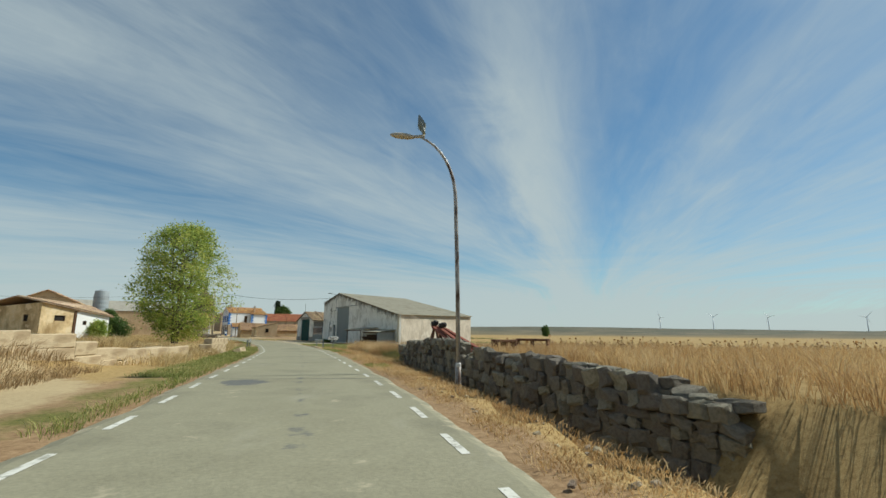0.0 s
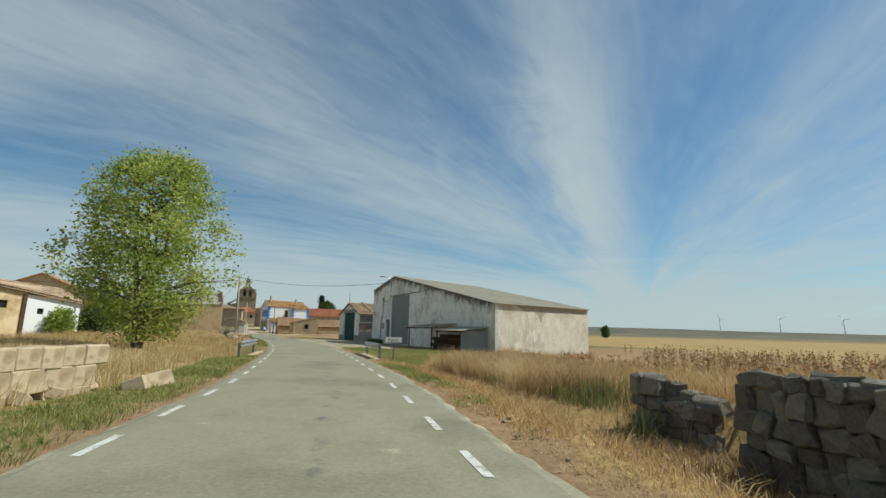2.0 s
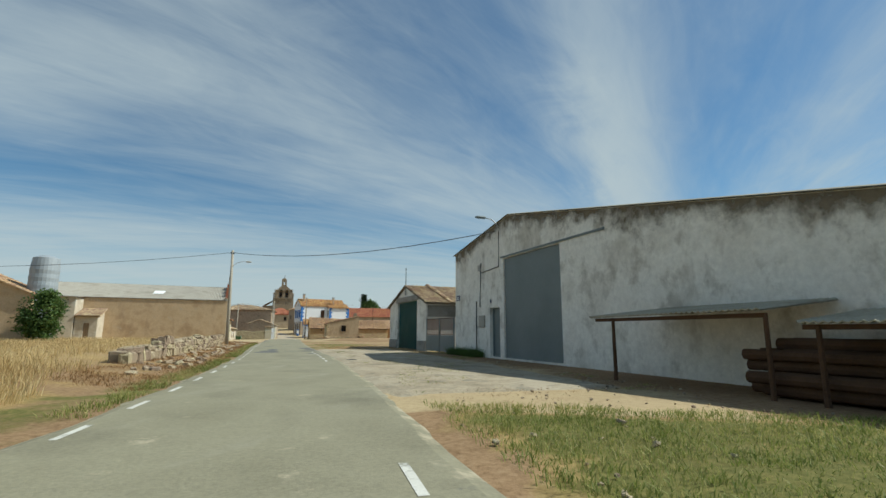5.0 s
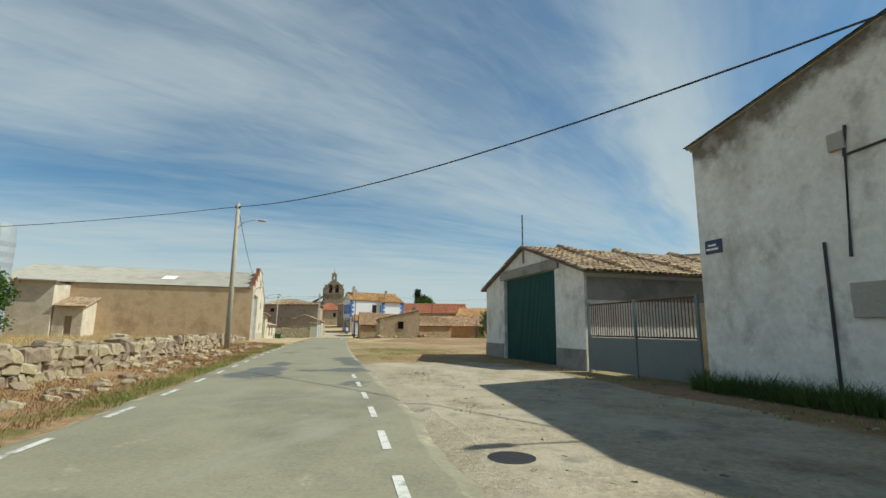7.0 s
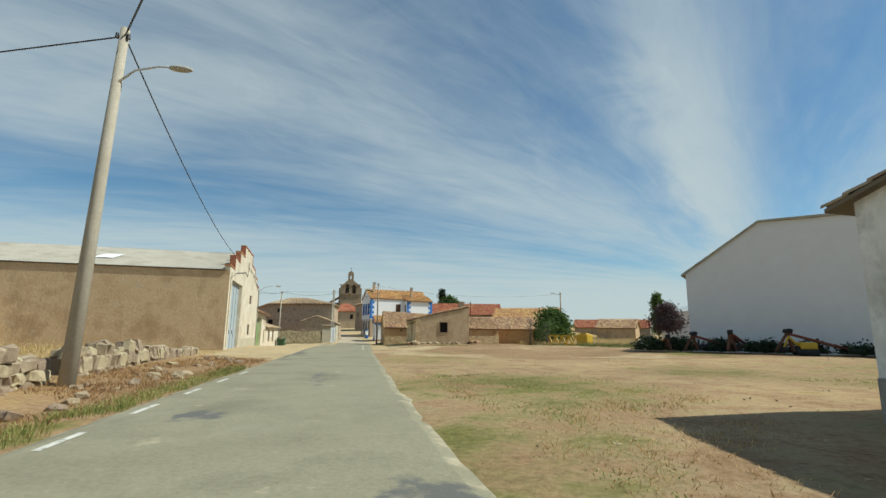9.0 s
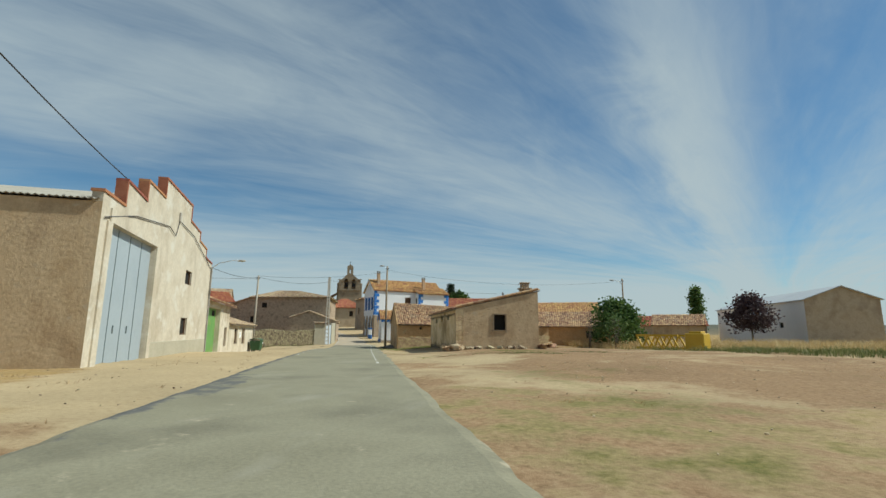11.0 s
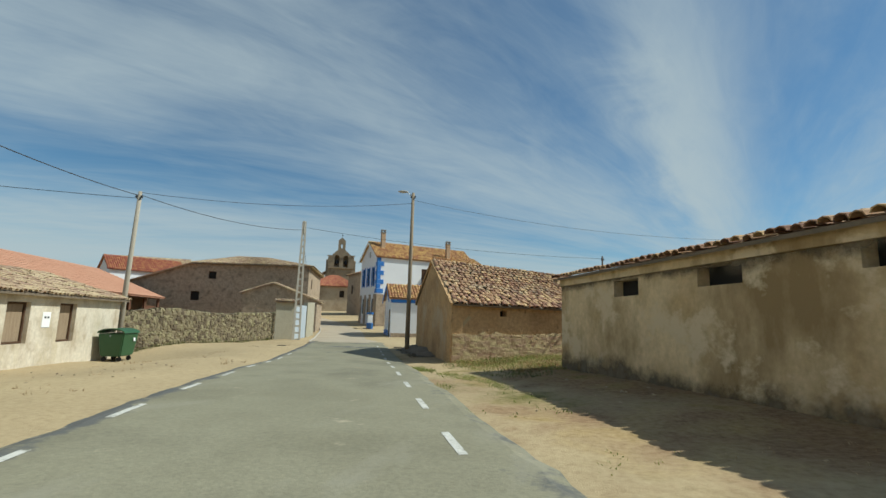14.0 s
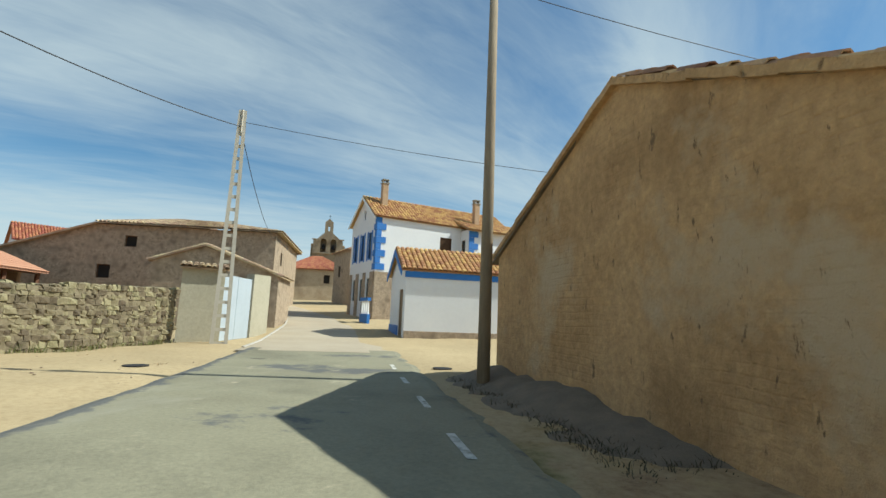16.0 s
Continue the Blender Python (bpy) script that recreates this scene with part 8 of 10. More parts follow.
def tree(name, label, category, x, y, z0, top, radius, profile, clumps, per, leaf, spread, mat, trunk=0.2, seed=1, bottom=1.2, stems=1, bare=0.0):
    """A trunk with limbs that reach into a crown of many leaves. profile: (share of the crown's height, share of its radius)."""
    rng = np.random.default_rng(seed)
    t = thing(name, label, category, (x, y, z0))
    h = top - z0
    ends = []
    ph, pr = [p[0] for p in profile], [p[1] for p in profile]
    for _ in range(clumps):
        k = rng.uniform(0.02, 0.98)
        ang = rng.uniform(0, 2 * math.pi)
        lump = 0.84 + 0.5 * noise.noise((math.cos(ang) * 1.6 + seed, math.sin(ang) * 1.6, k * 4.5))
        rr = radius * float(np.interp(k, ph, pr)) * lump * math.sqrt(rng.uniform(0.12, 1.0))
        ends.append((rr * math.cos(ang), rr * math.sin(ang), bottom + (h - bottom) * k))
    ends = np.array(ends)
    bm = bmesh.new()
    tops = []
    for i in range(stems):
        ang = 2 * math.pi * i / stems + 0.4
        o = 0.0 if stems == 1 else radius * 0.16
        pts = [(0.12 * math.cos(ang) * (stems > 1), 0.12 * math.sin(ang) * (stems > 1), -0.3), (o * 0.4 * math.cos(ang), o * 0.4 * math.sin(ang), h * 0.2), (o * math.cos(ang) + 0.1, o * math.sin(ang), h * 0.5), (o * 1.3 * math.cos(ang), o * 1.3 * math.sin(ang), h * 0.86)]
        tube(bm, pts, trunk / math.sqrt(stems), trunk * 0.12, 8)
        tops.append([Vector(p) for p in pts])
    part("trunk", bm, BARK, t, smooth=True)
    bm = bmesh.new()
    for e in ends[rng.permutation(len(ends))[: min(len(ends), 90 if leaf < 0.3 else 30)]]:
        e = Vector(e)
        stem = tops[rng.integers(len(tops))]
        k = min(0.95, max(0.12, (e.z - 0.22 * math.hypot(e.x, e.y) - 0.3) / (h * 0.86)))
        z = k * h * 0.86
        base = stem[-1]
        for p, q in zip(stem, stem[1:]):
            if p.z <= z <= q.z:
                base = p.lerp(q, (z - p.z) / (q.z - p.z))
        mid = base.lerp(e, 0.5) + Vector((0, 0, 0.08 * (e - base).length))
        tube(bm, [base, mid, e], max(0.012, trunk * 0.22), 0.008, 5, cap=False)
    part("limb", bm, BARK, t)
    centres = np.repeat(ends, per, axis=0) + rng.normal(size=(len(ends) * per, 3)) * spread * np.array([1, 1, 0.8])
    centres[:, 2] = np.maximum(centres[:, 2], 0.15)
    poly_object("crown", leaves_at(centres, leaf, rng), 4, mat, t, "stuff")
    return t


ROUND = [(0, 0.45), (0.15, 0.8), (0.4, 1.0), (0.65, 0.92), (0.85, 0.6), (1.0, 0.15)]
POPLAR = [(0, 0.45), (0.1, 0.7), (0.3, 0.96), (0.5, 1.0), (0.7, 0.88), (0.86, 0.64), (1.0, 0.16)]
WIDE = [(0, 0.55), (0.2, 1.0), (0.45, 0.9), (0.7, 0.6), (0.9, 0.4), (1.0, 0.12)]
SPINDLE = [(0, 0.5), (0.2, 0.9), (0.45, 1.0), (0.75, 0.75), (1.0, 0.1)]

tree("poplar_tree", "tall bushy poplar with yellow-green leaves in dry grass", "tree", -26.9, 51.5, 0.1, 12.45, 5.25, POPLAR, 600, 52, 0.17, 0.38, LEAF_POPLAR, 0.4, 3, 0.25, 4)
tree("bush", "round dark green bush beside the silo", "bush", -62.0, 90.6, 0.1, 4.9, 2.0, ROUND, 150, 60, 0.2, 0.3, LEAF_GREEN, 0.1, 5, 0.2)
tree("bush", "leafy green hedge bush beside the farmhouse", "bush", -43.2, 62.8, 0.0, 2.2, 1.1, ROUND, 110, 60, 0.17, 0.3, LEAF_POPLAR, 0.08, 6, 0.2)
tree("bush", "low green bush beside the farmhouse", "bush", -43.4, 66.5, 0.0, 2.8, 1.6, ROUND, 90, 50, 0.17, 0.3, LEAF_GREEN, 0.08, 7, 0.2)
tree("fig_tree", "spreading dark green fig tree among ruins", "tree", -39.2, 160.5, 0.0, 4.75, 3.9, WIDE, 110, 60, 0.3, 0.48, LEAF_GREEN, 0.18, 8, 0.5, 3)
tree("shrub", "bare grey shrub beside the adobe barn", "shrub", -42.3, 157.0, -0.1, 3.7, 1.2, ROUND, 60, 1, 0.06, 0.2, DRY_BROWN, 0.07, 9, 0.6, 4)
tree("shrub", "half-bare grey shrub before the fig tree", "bush", -39.6, 154.6, 0.0, 3.1, 1.7, ROUND, 34, 22, 0.12, 0.3, LEAF_GREEN, 0.07, 17, 0.3, 4)
tree("plum_tree", "purple-leaved plum tree beside the sheds", "tree", -21.0, 178.5, 0.0, 6.6, 3.3, WIDE, 80, 55, 0.32, 0.5, LEAF_PURPLE, 0.17, 10, 2.0)
tree("poplar_tree", "slender distant poplar behind the roofs", "tree", -15.2, 252.0, 0.0, 14.4, 1.8, SPINDLE, 160, 40, 0.5, 0.55, LEAF_GREEN, 0.25, 11, 2.0)
tree("tree", "round green tree behind the village roofs", "tree", -88.0, 262.0, 4.0, 14.6, 4.0, ROUND, 100, 40, 0.7, 0.8, LEAF_GREEN, 0.3, 12, 3.0)
tree("conifer", "slim dark conifer tip behind the village roofs", "tree", -91.5, 262.5, 4.0, 18.0, 0.9, SPINDLE, 90, 40, 0.5, 0.5, LEAF_CONIFER, 0.2, 13, 4.0)
tree("bush", "small dark shrub at the edge of the field", "bush", 80.9, 394.0, 0.5, 8.5, 3.0, ROUND, 60, 40, 0.8, 0.8, LEAF_GREEN, 0.1, 14, 0.3)


def tufts(name, label, spots, blades, height, spread, width, mat, seed, lean=0.35, category="grass"):
    """Tufts of bent blades at plan spots, one mesh."""
    rng = np.random.default_rng(seed)
    if not spots:
        return
    base = np.array([(x, y, land(x, y) - 0.02, k) for x, y, k in spots])
    rep = np.repeat(base, blades, axis=0)
    n = len(rep)
    ang = rng.uniform(0, 2 * math.pi, n)
    out = np.sqrt(rng.uniform(0, 1, n)) * spread
    root = rep[:, :3] + np.stack([np.cos(ang) * out, np.sin(ang) * out, np.zeros(n)], 1)
    hh = rng.uniform(height[0], height[1], n) * rep[:, 3]
    way = ang + rng.normal(size=n) * 0.6
    bend = hh * lean * rng.uniform(0.3, 1.5, n)
    tip = root + np.stack([np.cos(way) * bend, np.sin(way) * bend, hh], 1)
    mid = root + np.stack([np.cos(way) * bend * 0.3, np.sin(way) * bend * 0.3, hh * 0.6], 1)
    side_a = rng.uniform(0, 2 * math.pi, n)
    side = np.stack([np.cos(side_a), np.sin(side_a), np.zeros(n)], 1) * (width * rng.uniform(0.6, 1.3, n))[:, None]
    quads = np.stack([root - side * 0.5, root + side * 0.5, mid + side * 0.45, mid - side * 0.45], 1)
    tips = np.stack([mid - side * 0.45, mid + side * 0.45, tip + side * 0.08, tip - side * 0.08], 1)
    ob = poly_object(name, np.concatenate([quads, tips], 1), 4, mat)
    tagged(ob, label, category, kind="stuff")


def spots_in(y0, y1, s0, s1, count, seed, keep=None, power=1.0):
    """Scattered plan spots between two offsets from the road's middle; denser near s0 with power above 1."""
    rnd = random.Random(seed)
    out = []
    for _ in range(count):
        y = rnd.uniform(y0, y1)
        s = s0 + (s1 - s0) * rnd.random() ** power
        d = road_dir(y)
        x = road_x(y) + s / d.y
        if keep and not keep(x, y, s):
            continue
        out.append((x, y, 0.75 + 0.55 * rnd.random() + 0.35 * noise.noise((x * 0.3, y * 0.3, 1.0))))
    return out


def patchy(scale, level, off):
    return lambda x, y, s: noise.noise((x * scale, y * scale, off)) > level


def off_buildings(x, y):
    """Clear of the warehouse's plan and of the land behind it."""
    a, g = Vector((-4.69, 59.25)), Vector((-0.5447, 0.8387))
    p = Vector((x, y)) - a
    u, v = p.dot(g), p.dot(Vector((0.8387, 0.5447)))
    return not (-0.3 < u < 27.8 and -0.3 < v < 15.4)


tufts("dry_grass", "low trampled straw on the roadside verge", spots_in(-4, 36, 2.75, 4.1, 3600, 21), 9, (0.02, 0.09), 0.2, 0.012, STRAW_RED, 21, 0.9)
tufts("dry_grass", "knee-high tawny dry grass in the field behind the wall", spots_in(-6, 40, 7.6, 34, 5600, 22, None, 1.5), 12, (0.22, 0.58), 0.3, 0.014, STRAW_RED, 22, 0.5)
tufts("dry_grass", "tangled dark dry weeds in the ditch", spots_in(14, 36, 4.2, 6.2, 500, 23, patchy(0.5, -0.1, 3)), 10, (0.12, 0.4), 0.25, 0.014, DRY_BROWN, 23, 0.6)
tufts("dry_grass", "tall reddish dry grass before the warehouse", spots_in(31, 60, 4.4, 17, 5200, 24, lambda x, y, s: off_buildings(x, y) and (y > 37 or noise.noise((x * 0.4, y * 0.4, 71)) > 0.12) and not (y > 53 + 0.45 * max(0.0, s - 6) and s < 13.5) and s > 6.2 + 1.2 * noise.noise((x * 0.3, y * 0.3, 2)) and noise.noise((x * 0.22, y * 0.22, 19)) > -0.22), 13, (0.18, 0.66), 0.28, 0.014, STRAW_RED, 24, 0.45)
tufts("dry_grass", "chest-high clump of reddish dry grass by the ditch", spots_in(39.5, 45.5, 4.8, 9.0, 620, 78, lambda x, y, s: ((x + 6.6) / 2.6) ** 2 + ((y - 42.4) / 2.4) ** 2 < 1 + 0.6 * noise.noise((x * 0.8, y * 0.8, 61))), 14, (0.35, 0.95), 0.3, 0.014, STRAW_RED, 78, 0.4)
tufts("dry_grass", "thick waist-high bank of brown dry grass beside the verge", spots_in(36.5, 47.5, 5.0, 8.2, 2100, 79, lambda x, y, s: s > 5.2 + 0.9 * noise.noise((x * 0.5, y * 0.5, 6)) and s < 7.6 + 0.9 * noise.noise((x * 0.4, y * 0.4, 8)) and noise.noise((x * 0.35, y * 0.35, 27)) > -0.3), 18, (0.3, 0.95), 0.34, 0.011, BRUSH, 79, 0.5)
tufts("weeds", "dark green weeds inside the dry grass bank", spots_in(33, 44, 5.2, 7.6, 420, 85, patchy(0.4, 0.08, 33)), 14, (0.2, 0.62), 0.3, 0.018, WEED, 85, 0.5, "weeds")
tufts("weeds", "dusty green weeds among the reddish grass", spots_in(31, 56, 5.5, 17, 900, 48, lambda x, y, s: off_buildings(x, y) and not (y > 53 and s < 13) and noise.noise((x * 0.2, y * 0.2, 23)) > 0.05), 11, (0.12, 0.5), 0.3, 0.02, WEED, 48, 0.5, "weeds")
tufts("dry_grass", "tall reddish dry grass along the warehouse wall", spots_in(38, 66, 14, 34, 3400, 25, lambda x, y, s: off_buildings(x, y)), 10, (0.15, 0.4), 0.3, 0.016, STRAW_RED, 25, 0.45)
tufts("dry_grass", "low brown litter of trampled straw", spots_in(26, 50, 3.2, 8, 2600, 40), 9, (0.05, 0.24), 0.25, 0.013, STRAW_RED, 40, 0.9)
tufts("grass", "short green lawn before the warehouse", spots_in(51.5, 60.8, 3.0, 14, 5200, 26, lambda x, y, s: off_buildings(x, y) and y > 53.2 + 0.45 * max(0.0, s - 6) + 0.8 * noise.noise((x * 0.5, y * 0.5, 3))), 9, (0.03, 0.11), 0.18, 0.012, GRASS_GREEN, 26, 0.8)
tufts("grass", "green grass strip along the asphalt edge", spots_in(19, 45, 2.62, 3.4, 1300, 27, patchy(0.35, 0.1, 5)), 9, (0.03, 0.11), 0.14, 0.012, GRASS_GREEN, 27, 0.7)
tufts("grass", "green grass strip along the road's far edge", spots_in(8, 46, -2.6, -4.2, 3000, 28, lambda x, y, s: y > 15 or s > -3.0), 9, (0.04, 0.14), 0.15, 0.012, GRASS_GREEN, 28, 0.7)
tufts("dry_grass", "tall golden straw behind the guardrail", spots_in(19, 64, -4.4, -24, 7000, 29, lambda x, y, s: not (y < 34 and s < -5.5 and s > -8.5 and y > 24) and not (s > -5.5 and noise.noise((x * 0.4, y * 0.4, 5)) > 0.0), 1.2), 12, (0.18, 0.5), 0.28, 0.014, STRAW, 29, 0.45)
tufts("dry_grass", "brown dry grass above the cut-stone wall", spots_in(2, 26, -7.0, -30, 3400, 30, lambda x, y, s: y > 5), 10, (0.15, 0.5), 0.28, 0.015, DRY_BROWN, 30, 0.5)
tufts("dry_grass", "dark brown brush on the face of the bank", spots_in(3, 16.8, -5.7, -7.6, 900, 75), 11, (0.08, 0.34), 0.25, 0.014, DRY_BROWN, 75, 0.6)
tufts("dry_grass", "tangled brown brush round the tumbled blocks", spots_in(24.3, 33, -5.6, -9.5, 900, 76, lambda x, y, s: not (y > 29.4 and s > -7.0)), 11, (0.12, 0.45), 0.28, 0.014, DRY_BROWN, 76, 0.6)
tufts("dry_grass", "brown dry grass at the foot of the pale wall", spots_in(61, 104, -2.8, -5.6, 4200, 31, lambda x, y, s: s > -3.6 or noise.noise((x * 0.5, y * 0.5, 3)) > -0.2), 9, (0.03, 0.14), 0.22, 0.012, RUSTY_GRASS, 31, 1.0)
tufts("grass", "thin green fringe along the asphalt", spots_in(58, 100, -2.5, -3.1, 1500, 32, patchy(0.4, -0.2, 8)), 8, (0.04, 0.15), 0.12, 0.011, GRASS_GREEN, 32, 0.7)
tufts("dry_grass", "straw in the threshing yard behind the wall", spots_in(60, 106, -7.5, -26, 2600, 33), 9, (0.12, 0.4), 0.26, 0.015, STRAW, 33, 0.5)
tufts("grass", "patchy dry and green grass on the open lot", spots_in(82, 104, 3.4, 24, 6000, 34, lambda x, y, s: (y > 87.5 or s > 10) and noise.noise((x * 0.16, y * 0.16, 7)) > 0.0), 9, (0.02, 0.07), 0.2, 0.011, GRASS_GREEN, 34, 1.0)
tufts("dry_grass", "thin dry tufts on the open lot", spots_in(88, 132, 4.0, 34, 2400, 35, patchy(0.22, -0.05, 9)), 8, (0.01, 0.05), 0.2, 0.011, STRAW_RED, 35, 1.2)
tufts("weeds", "knee-high green weeds across the open lot", spots_in(126, 152, 22, 62, 2600, 36, lambda x, y, s: y < 143 and noise.noise((x * 0.12, y * 0.12, 4)) > -0.1), 12, (0.12, 0.42), 0.35, 0.03, WEED, 36, 0.5, "weeds")
tufts("dry_grass", "tall straw behind the weeds on the lot", spots_in(146, 176, 26, 66, 2600, 37), 10, (0.4, 0.95), 0.35, 0.03, STRAW, 37, 0.4)
tufts("weeds", "green weeds along the adobe barn wall", spots_in(138.5, 144.6, 2.9, 7.0, 360, 38, patchy(0.45, 0.0, 12)), 10, (0.03, 0.11), 0.2, 0.012, WEED, 38, 0.6, "weeds")
tufts("grass", "patch of short green grass at the road's edge", spots_in(134.6, 143.5, 2.85, 4.3, 1300, 71, lambda x, y, s: s < 3.2 + 1.2 * (1 - abs(y - 137) / 4) + 0.5 * noise.noise((x * 0.6, y * 0.6, 3)) and noise.noise((x * 0.5, y * 0.5, 31)) > -0.25), 9, (0.03, 0.1), 0.15, 0.012, GRASS_GREEN, 71, 0.8)
tufts("grass", "green grass patches beside the sand apron", spots_in(62, 84, 3.2, 9.5, 1500, 72, lambda x, y, s: off_buildings(x, y) and noise.noise((x * 0.3, y * 0.3, 41)) > 0.18), 9, (0.02, 0.09), 0.15, 0.012, GRASS_GREEN, 72, 0.8)
tufts("dry_grass", "thin straw litter on the sand apron", spots_in(61, 88, 3.0, 10, 900, 73, lambda x, y, s: off_buildings(x, y) and noise.noise((x * 0.25, y * 0.25, 51)) > 0.0), 7, (0.01, 0.06), 0.2, 0.011, DRY_BROWN, 73, 1.2)
foot_rnd = random.Random(77)
foot = []
for _ in range(900):
    k_, o_ = foot_rnd.uniform(0.3, 16), foot_rnd.random() ** 1.5 * 1.6 + 0.2
    foot.append((-59.95 + 0.788 * k_ + 0.616 * o_, 144.2 + 0.616 * k_ - 0.788 * o_, foot_rnd.uniform(0.6, 1.3) * (1.3 - 0.5 * o_)))
tufts("grass", "green grass growing up against the barn's stone foot", foot, 9, (0.04, 0.18), 0.2, 0.012, GRASS_GREEN, 77, 0.7)
bank = []
for _ in range(3600):
    k_, o_ = foot_rnd.uniform(0.2, 15), foot_rnd.uniform(0.1, 5.5)
    if noise.noise((k_ * 0.5, o_ * 0.7, 4)) > -0.1:
        bank.append((-59.95 + 0.788 * k_ + 0.616 * o_, 144.2 + 0.616 * k_ - 0.788 * o_, foot_rnd.uniform(0.6, 1.3)))
tufts("dry_grass", "short withered grass before the adobe barn", bank, 9, (0.02, 0.1), 0.2, 0.012, RUSTY_GRASS, 87, 1.0)
tufts("weeds", "tall dark thistle stalks by the house corner", [(-55.3 + 0.3 * math.cos(i * 2.4), 142.9 + 0.3 * math.sin(i * 2.4), 1.0) for i in range(3)], 5, (0.2, 0.6), 0.08, 0.014, DARK_WEED, 88, 0.35, "weeds")
tufts("weeds", "weeds at the foot of the house walls", spots_in(122, 141, 2.7, 5.0, 260, 39, patchy(0.5, 0.12, 6)), 12, (0.015, 0.05), 0.2, 0.014, GRASS_GREEN, 39, 0.7, "weeds")


def wall_weeds(label, a, b, count, height, seed, mat, out=0.25):
    rnd = random.Random(seed)
    spots = []
    for _ in range(count):
        p = along(a, b, (V2(b) - V2(a)).length * rnd.random(), 0, rnd.uniform(0.02, out))
        spots.append((p.x, p.y, rnd.uniform(0.5, 1.3)))
    tufts("weeds", label, spots, 10, height, 0.16, 0.014, mat, seed, 0.6, "weeds")


tufts("grass", "short dry-green grass beside the adobe barn", spots_in(140.5, 147, 4.6, 13, 1500, 46, lambda x, y, s: (Vector((x, y)) - Vector((-59.95, 144.2))).dot(Vector((0.475, -0.88))) > 0.15), 9, (0.04, 0.15), 0.2, 0.014, GRASS_GREEN, 46, 0.7)
tufts("dry_grass", "low brown weeds on the lot beside the road", spots_in(87.5, 98, 3.6, 13, 1700, 47, patchy(0.2, -0.12, 17)), 10, (0.02, 0.08), 0.22, 0.012, STRAW_RED, 47, 1.1)
wall_weeds("green weeds at the warehouse foot", (-19.64, 82.27), (-17.4, 78.8), 420, (0.12, 0.5), 41, LEAF_GREEN, 0.6)
wall_weeds("dark weeds on the earth bank by the adobe barn", (-64.7, 153.0), (-61.4, 146.9), 460, (0.02, 0.11), 45, DARK_WEED, 1.1)
wall_weeds("dry grass at the warehouse side wall", (-4.69, 59.25), (4.4, 71.2), 300, (0.3, 0.8), 42, STRAW_RED, 0.8)
wall_weeds("dry weeds at the garage foot", (-22.59, 86.76), (-8.0, 96.3), 160, (0.08, 0.3), 43, WEED)
wall_weeds("weeds along the stone yard wall", (-76.3, 142.9), (-77.2, 156.0), 120, (0.08, 0.3), 44, WEED)


def sunflower_field():
    """Withered stems with bowed pale heads."""
    rng = np.random.default_rng(51)
    quads = []
    heads = []
    for _ in range(2600):
        y = rng.uniform(33, 78)
        x = road_x(y) + rng.uniform(14, 62)
        if not off_buildings(x, y) or y > 56 and x < 9 or y > 50 and x < -1:
            continue
        z = land(x, y)
        h = rng.uniform(0.6, 1.05)
        a = rng.uniform(0, 6.28)
        r = np.array([x, y, z])
        t = r + np.array([0.1 * math.cos(a), 0.1 * math.sin(a), h])
        for turn in (0.0, 1.57):
            w = np.array([math.cos(turn), math.sin(turn), 0]) * 0.012
            quads.append([r - w, r + w, t + w, t - w])
        n1 = np.array([-math.sin(a), math.cos(a), 0]) * rng.uniform(0.06, 0.1)
        n2 = np.array([math.cos(a) * 0.6, math.sin(a) * 0.6, -0.8]) * rng.uniform(0.06, 0.1)
        c = t + np.array([math.cos(a), math.sin(a), 0]) * 0.08
        ring = [c + n1 * math.cos(k * 1.0472) + n2 * math.sin(k * 1.0472) for k in range(6)]
        heads.append([ring[0], ring[1], ring[2], ring[3]])
        heads.append([ring[3], ring[4], ring[5], ring[0]])
        for _ in range(3):
            k = rng.uniform(0.3, 0.8)
            p = r + (t - r) * k
            v = rng.normal(size=3) * 0.1
            u = np.array([0, 0, -0.12])
            quads.append([p, p + v * 0.6, p + v + u, p + v * 0.4 + u])
    f = thing("sunflower_field", "withered sunflowers with pale bowed heads", "sunflowers", kind="stuff")
    poly_object("stems", np.array(quads), 4, DRY_BROWN, f, "stuff")
    poly_object("heads", np.array(heads), 4, RUSTY_GRASS, f, "stuff")


sunflower_field()


def scattered_stones(label, spots, size, mat, seed):
    rnd = random.Random(seed)
    t = thing("loose_stones", label, "stones", kind="stuff")
    pieces = Pieces(t, mat, 0)
    for x, y, _ in spots:
        k = size * rnd.uniform(0.4, 1.4)
        m = Matrix.Translation((x, y, land(x, y) + k * 0.12)) @ Euler((rnd.uniform(-0.4, 0.4), rnd.uniform(-0.4, 0.4), rnd.uniform(0, 6))).to_matrix().to_4x4()
        pieces.add(m @ Matrix.Diagonal((k * 1.3, k, k * 0.6, 1)), rnd.randrange(7))
    pieces.done()


scattered_stones("pale pebbles and small stones on the open lot", spots_in(88, 142, 3.2, 26, 900, 61), 0.036, STONE_CUT, 61)
scattered_stones("pale gravel beside the asphalt", spots_in(-2, 60, 2.6, 5.5, 300, 62), 0.06, STONE, 62)
scattered_stones("pebbles and gravel on the sand apron", spots_in(61, 88, 2.9, 9.5, 700, 74), 0.045, STONE, 74)
scattered_stones("pebbles on the sandy street side", spots_in(104, 152, -2.7, -9, 260, 64), 0.03, STONE, 64)
tufts("weeds", "thin weeds on the sandy street side", spots_in(104, 152, -2.6, -8, 240, 65, patchy(0.3, 0.1, 15)), 8, (0.03, 0.1), 0.15, 0.012, DRY_BROWN, 65, 0.8, "weeds")
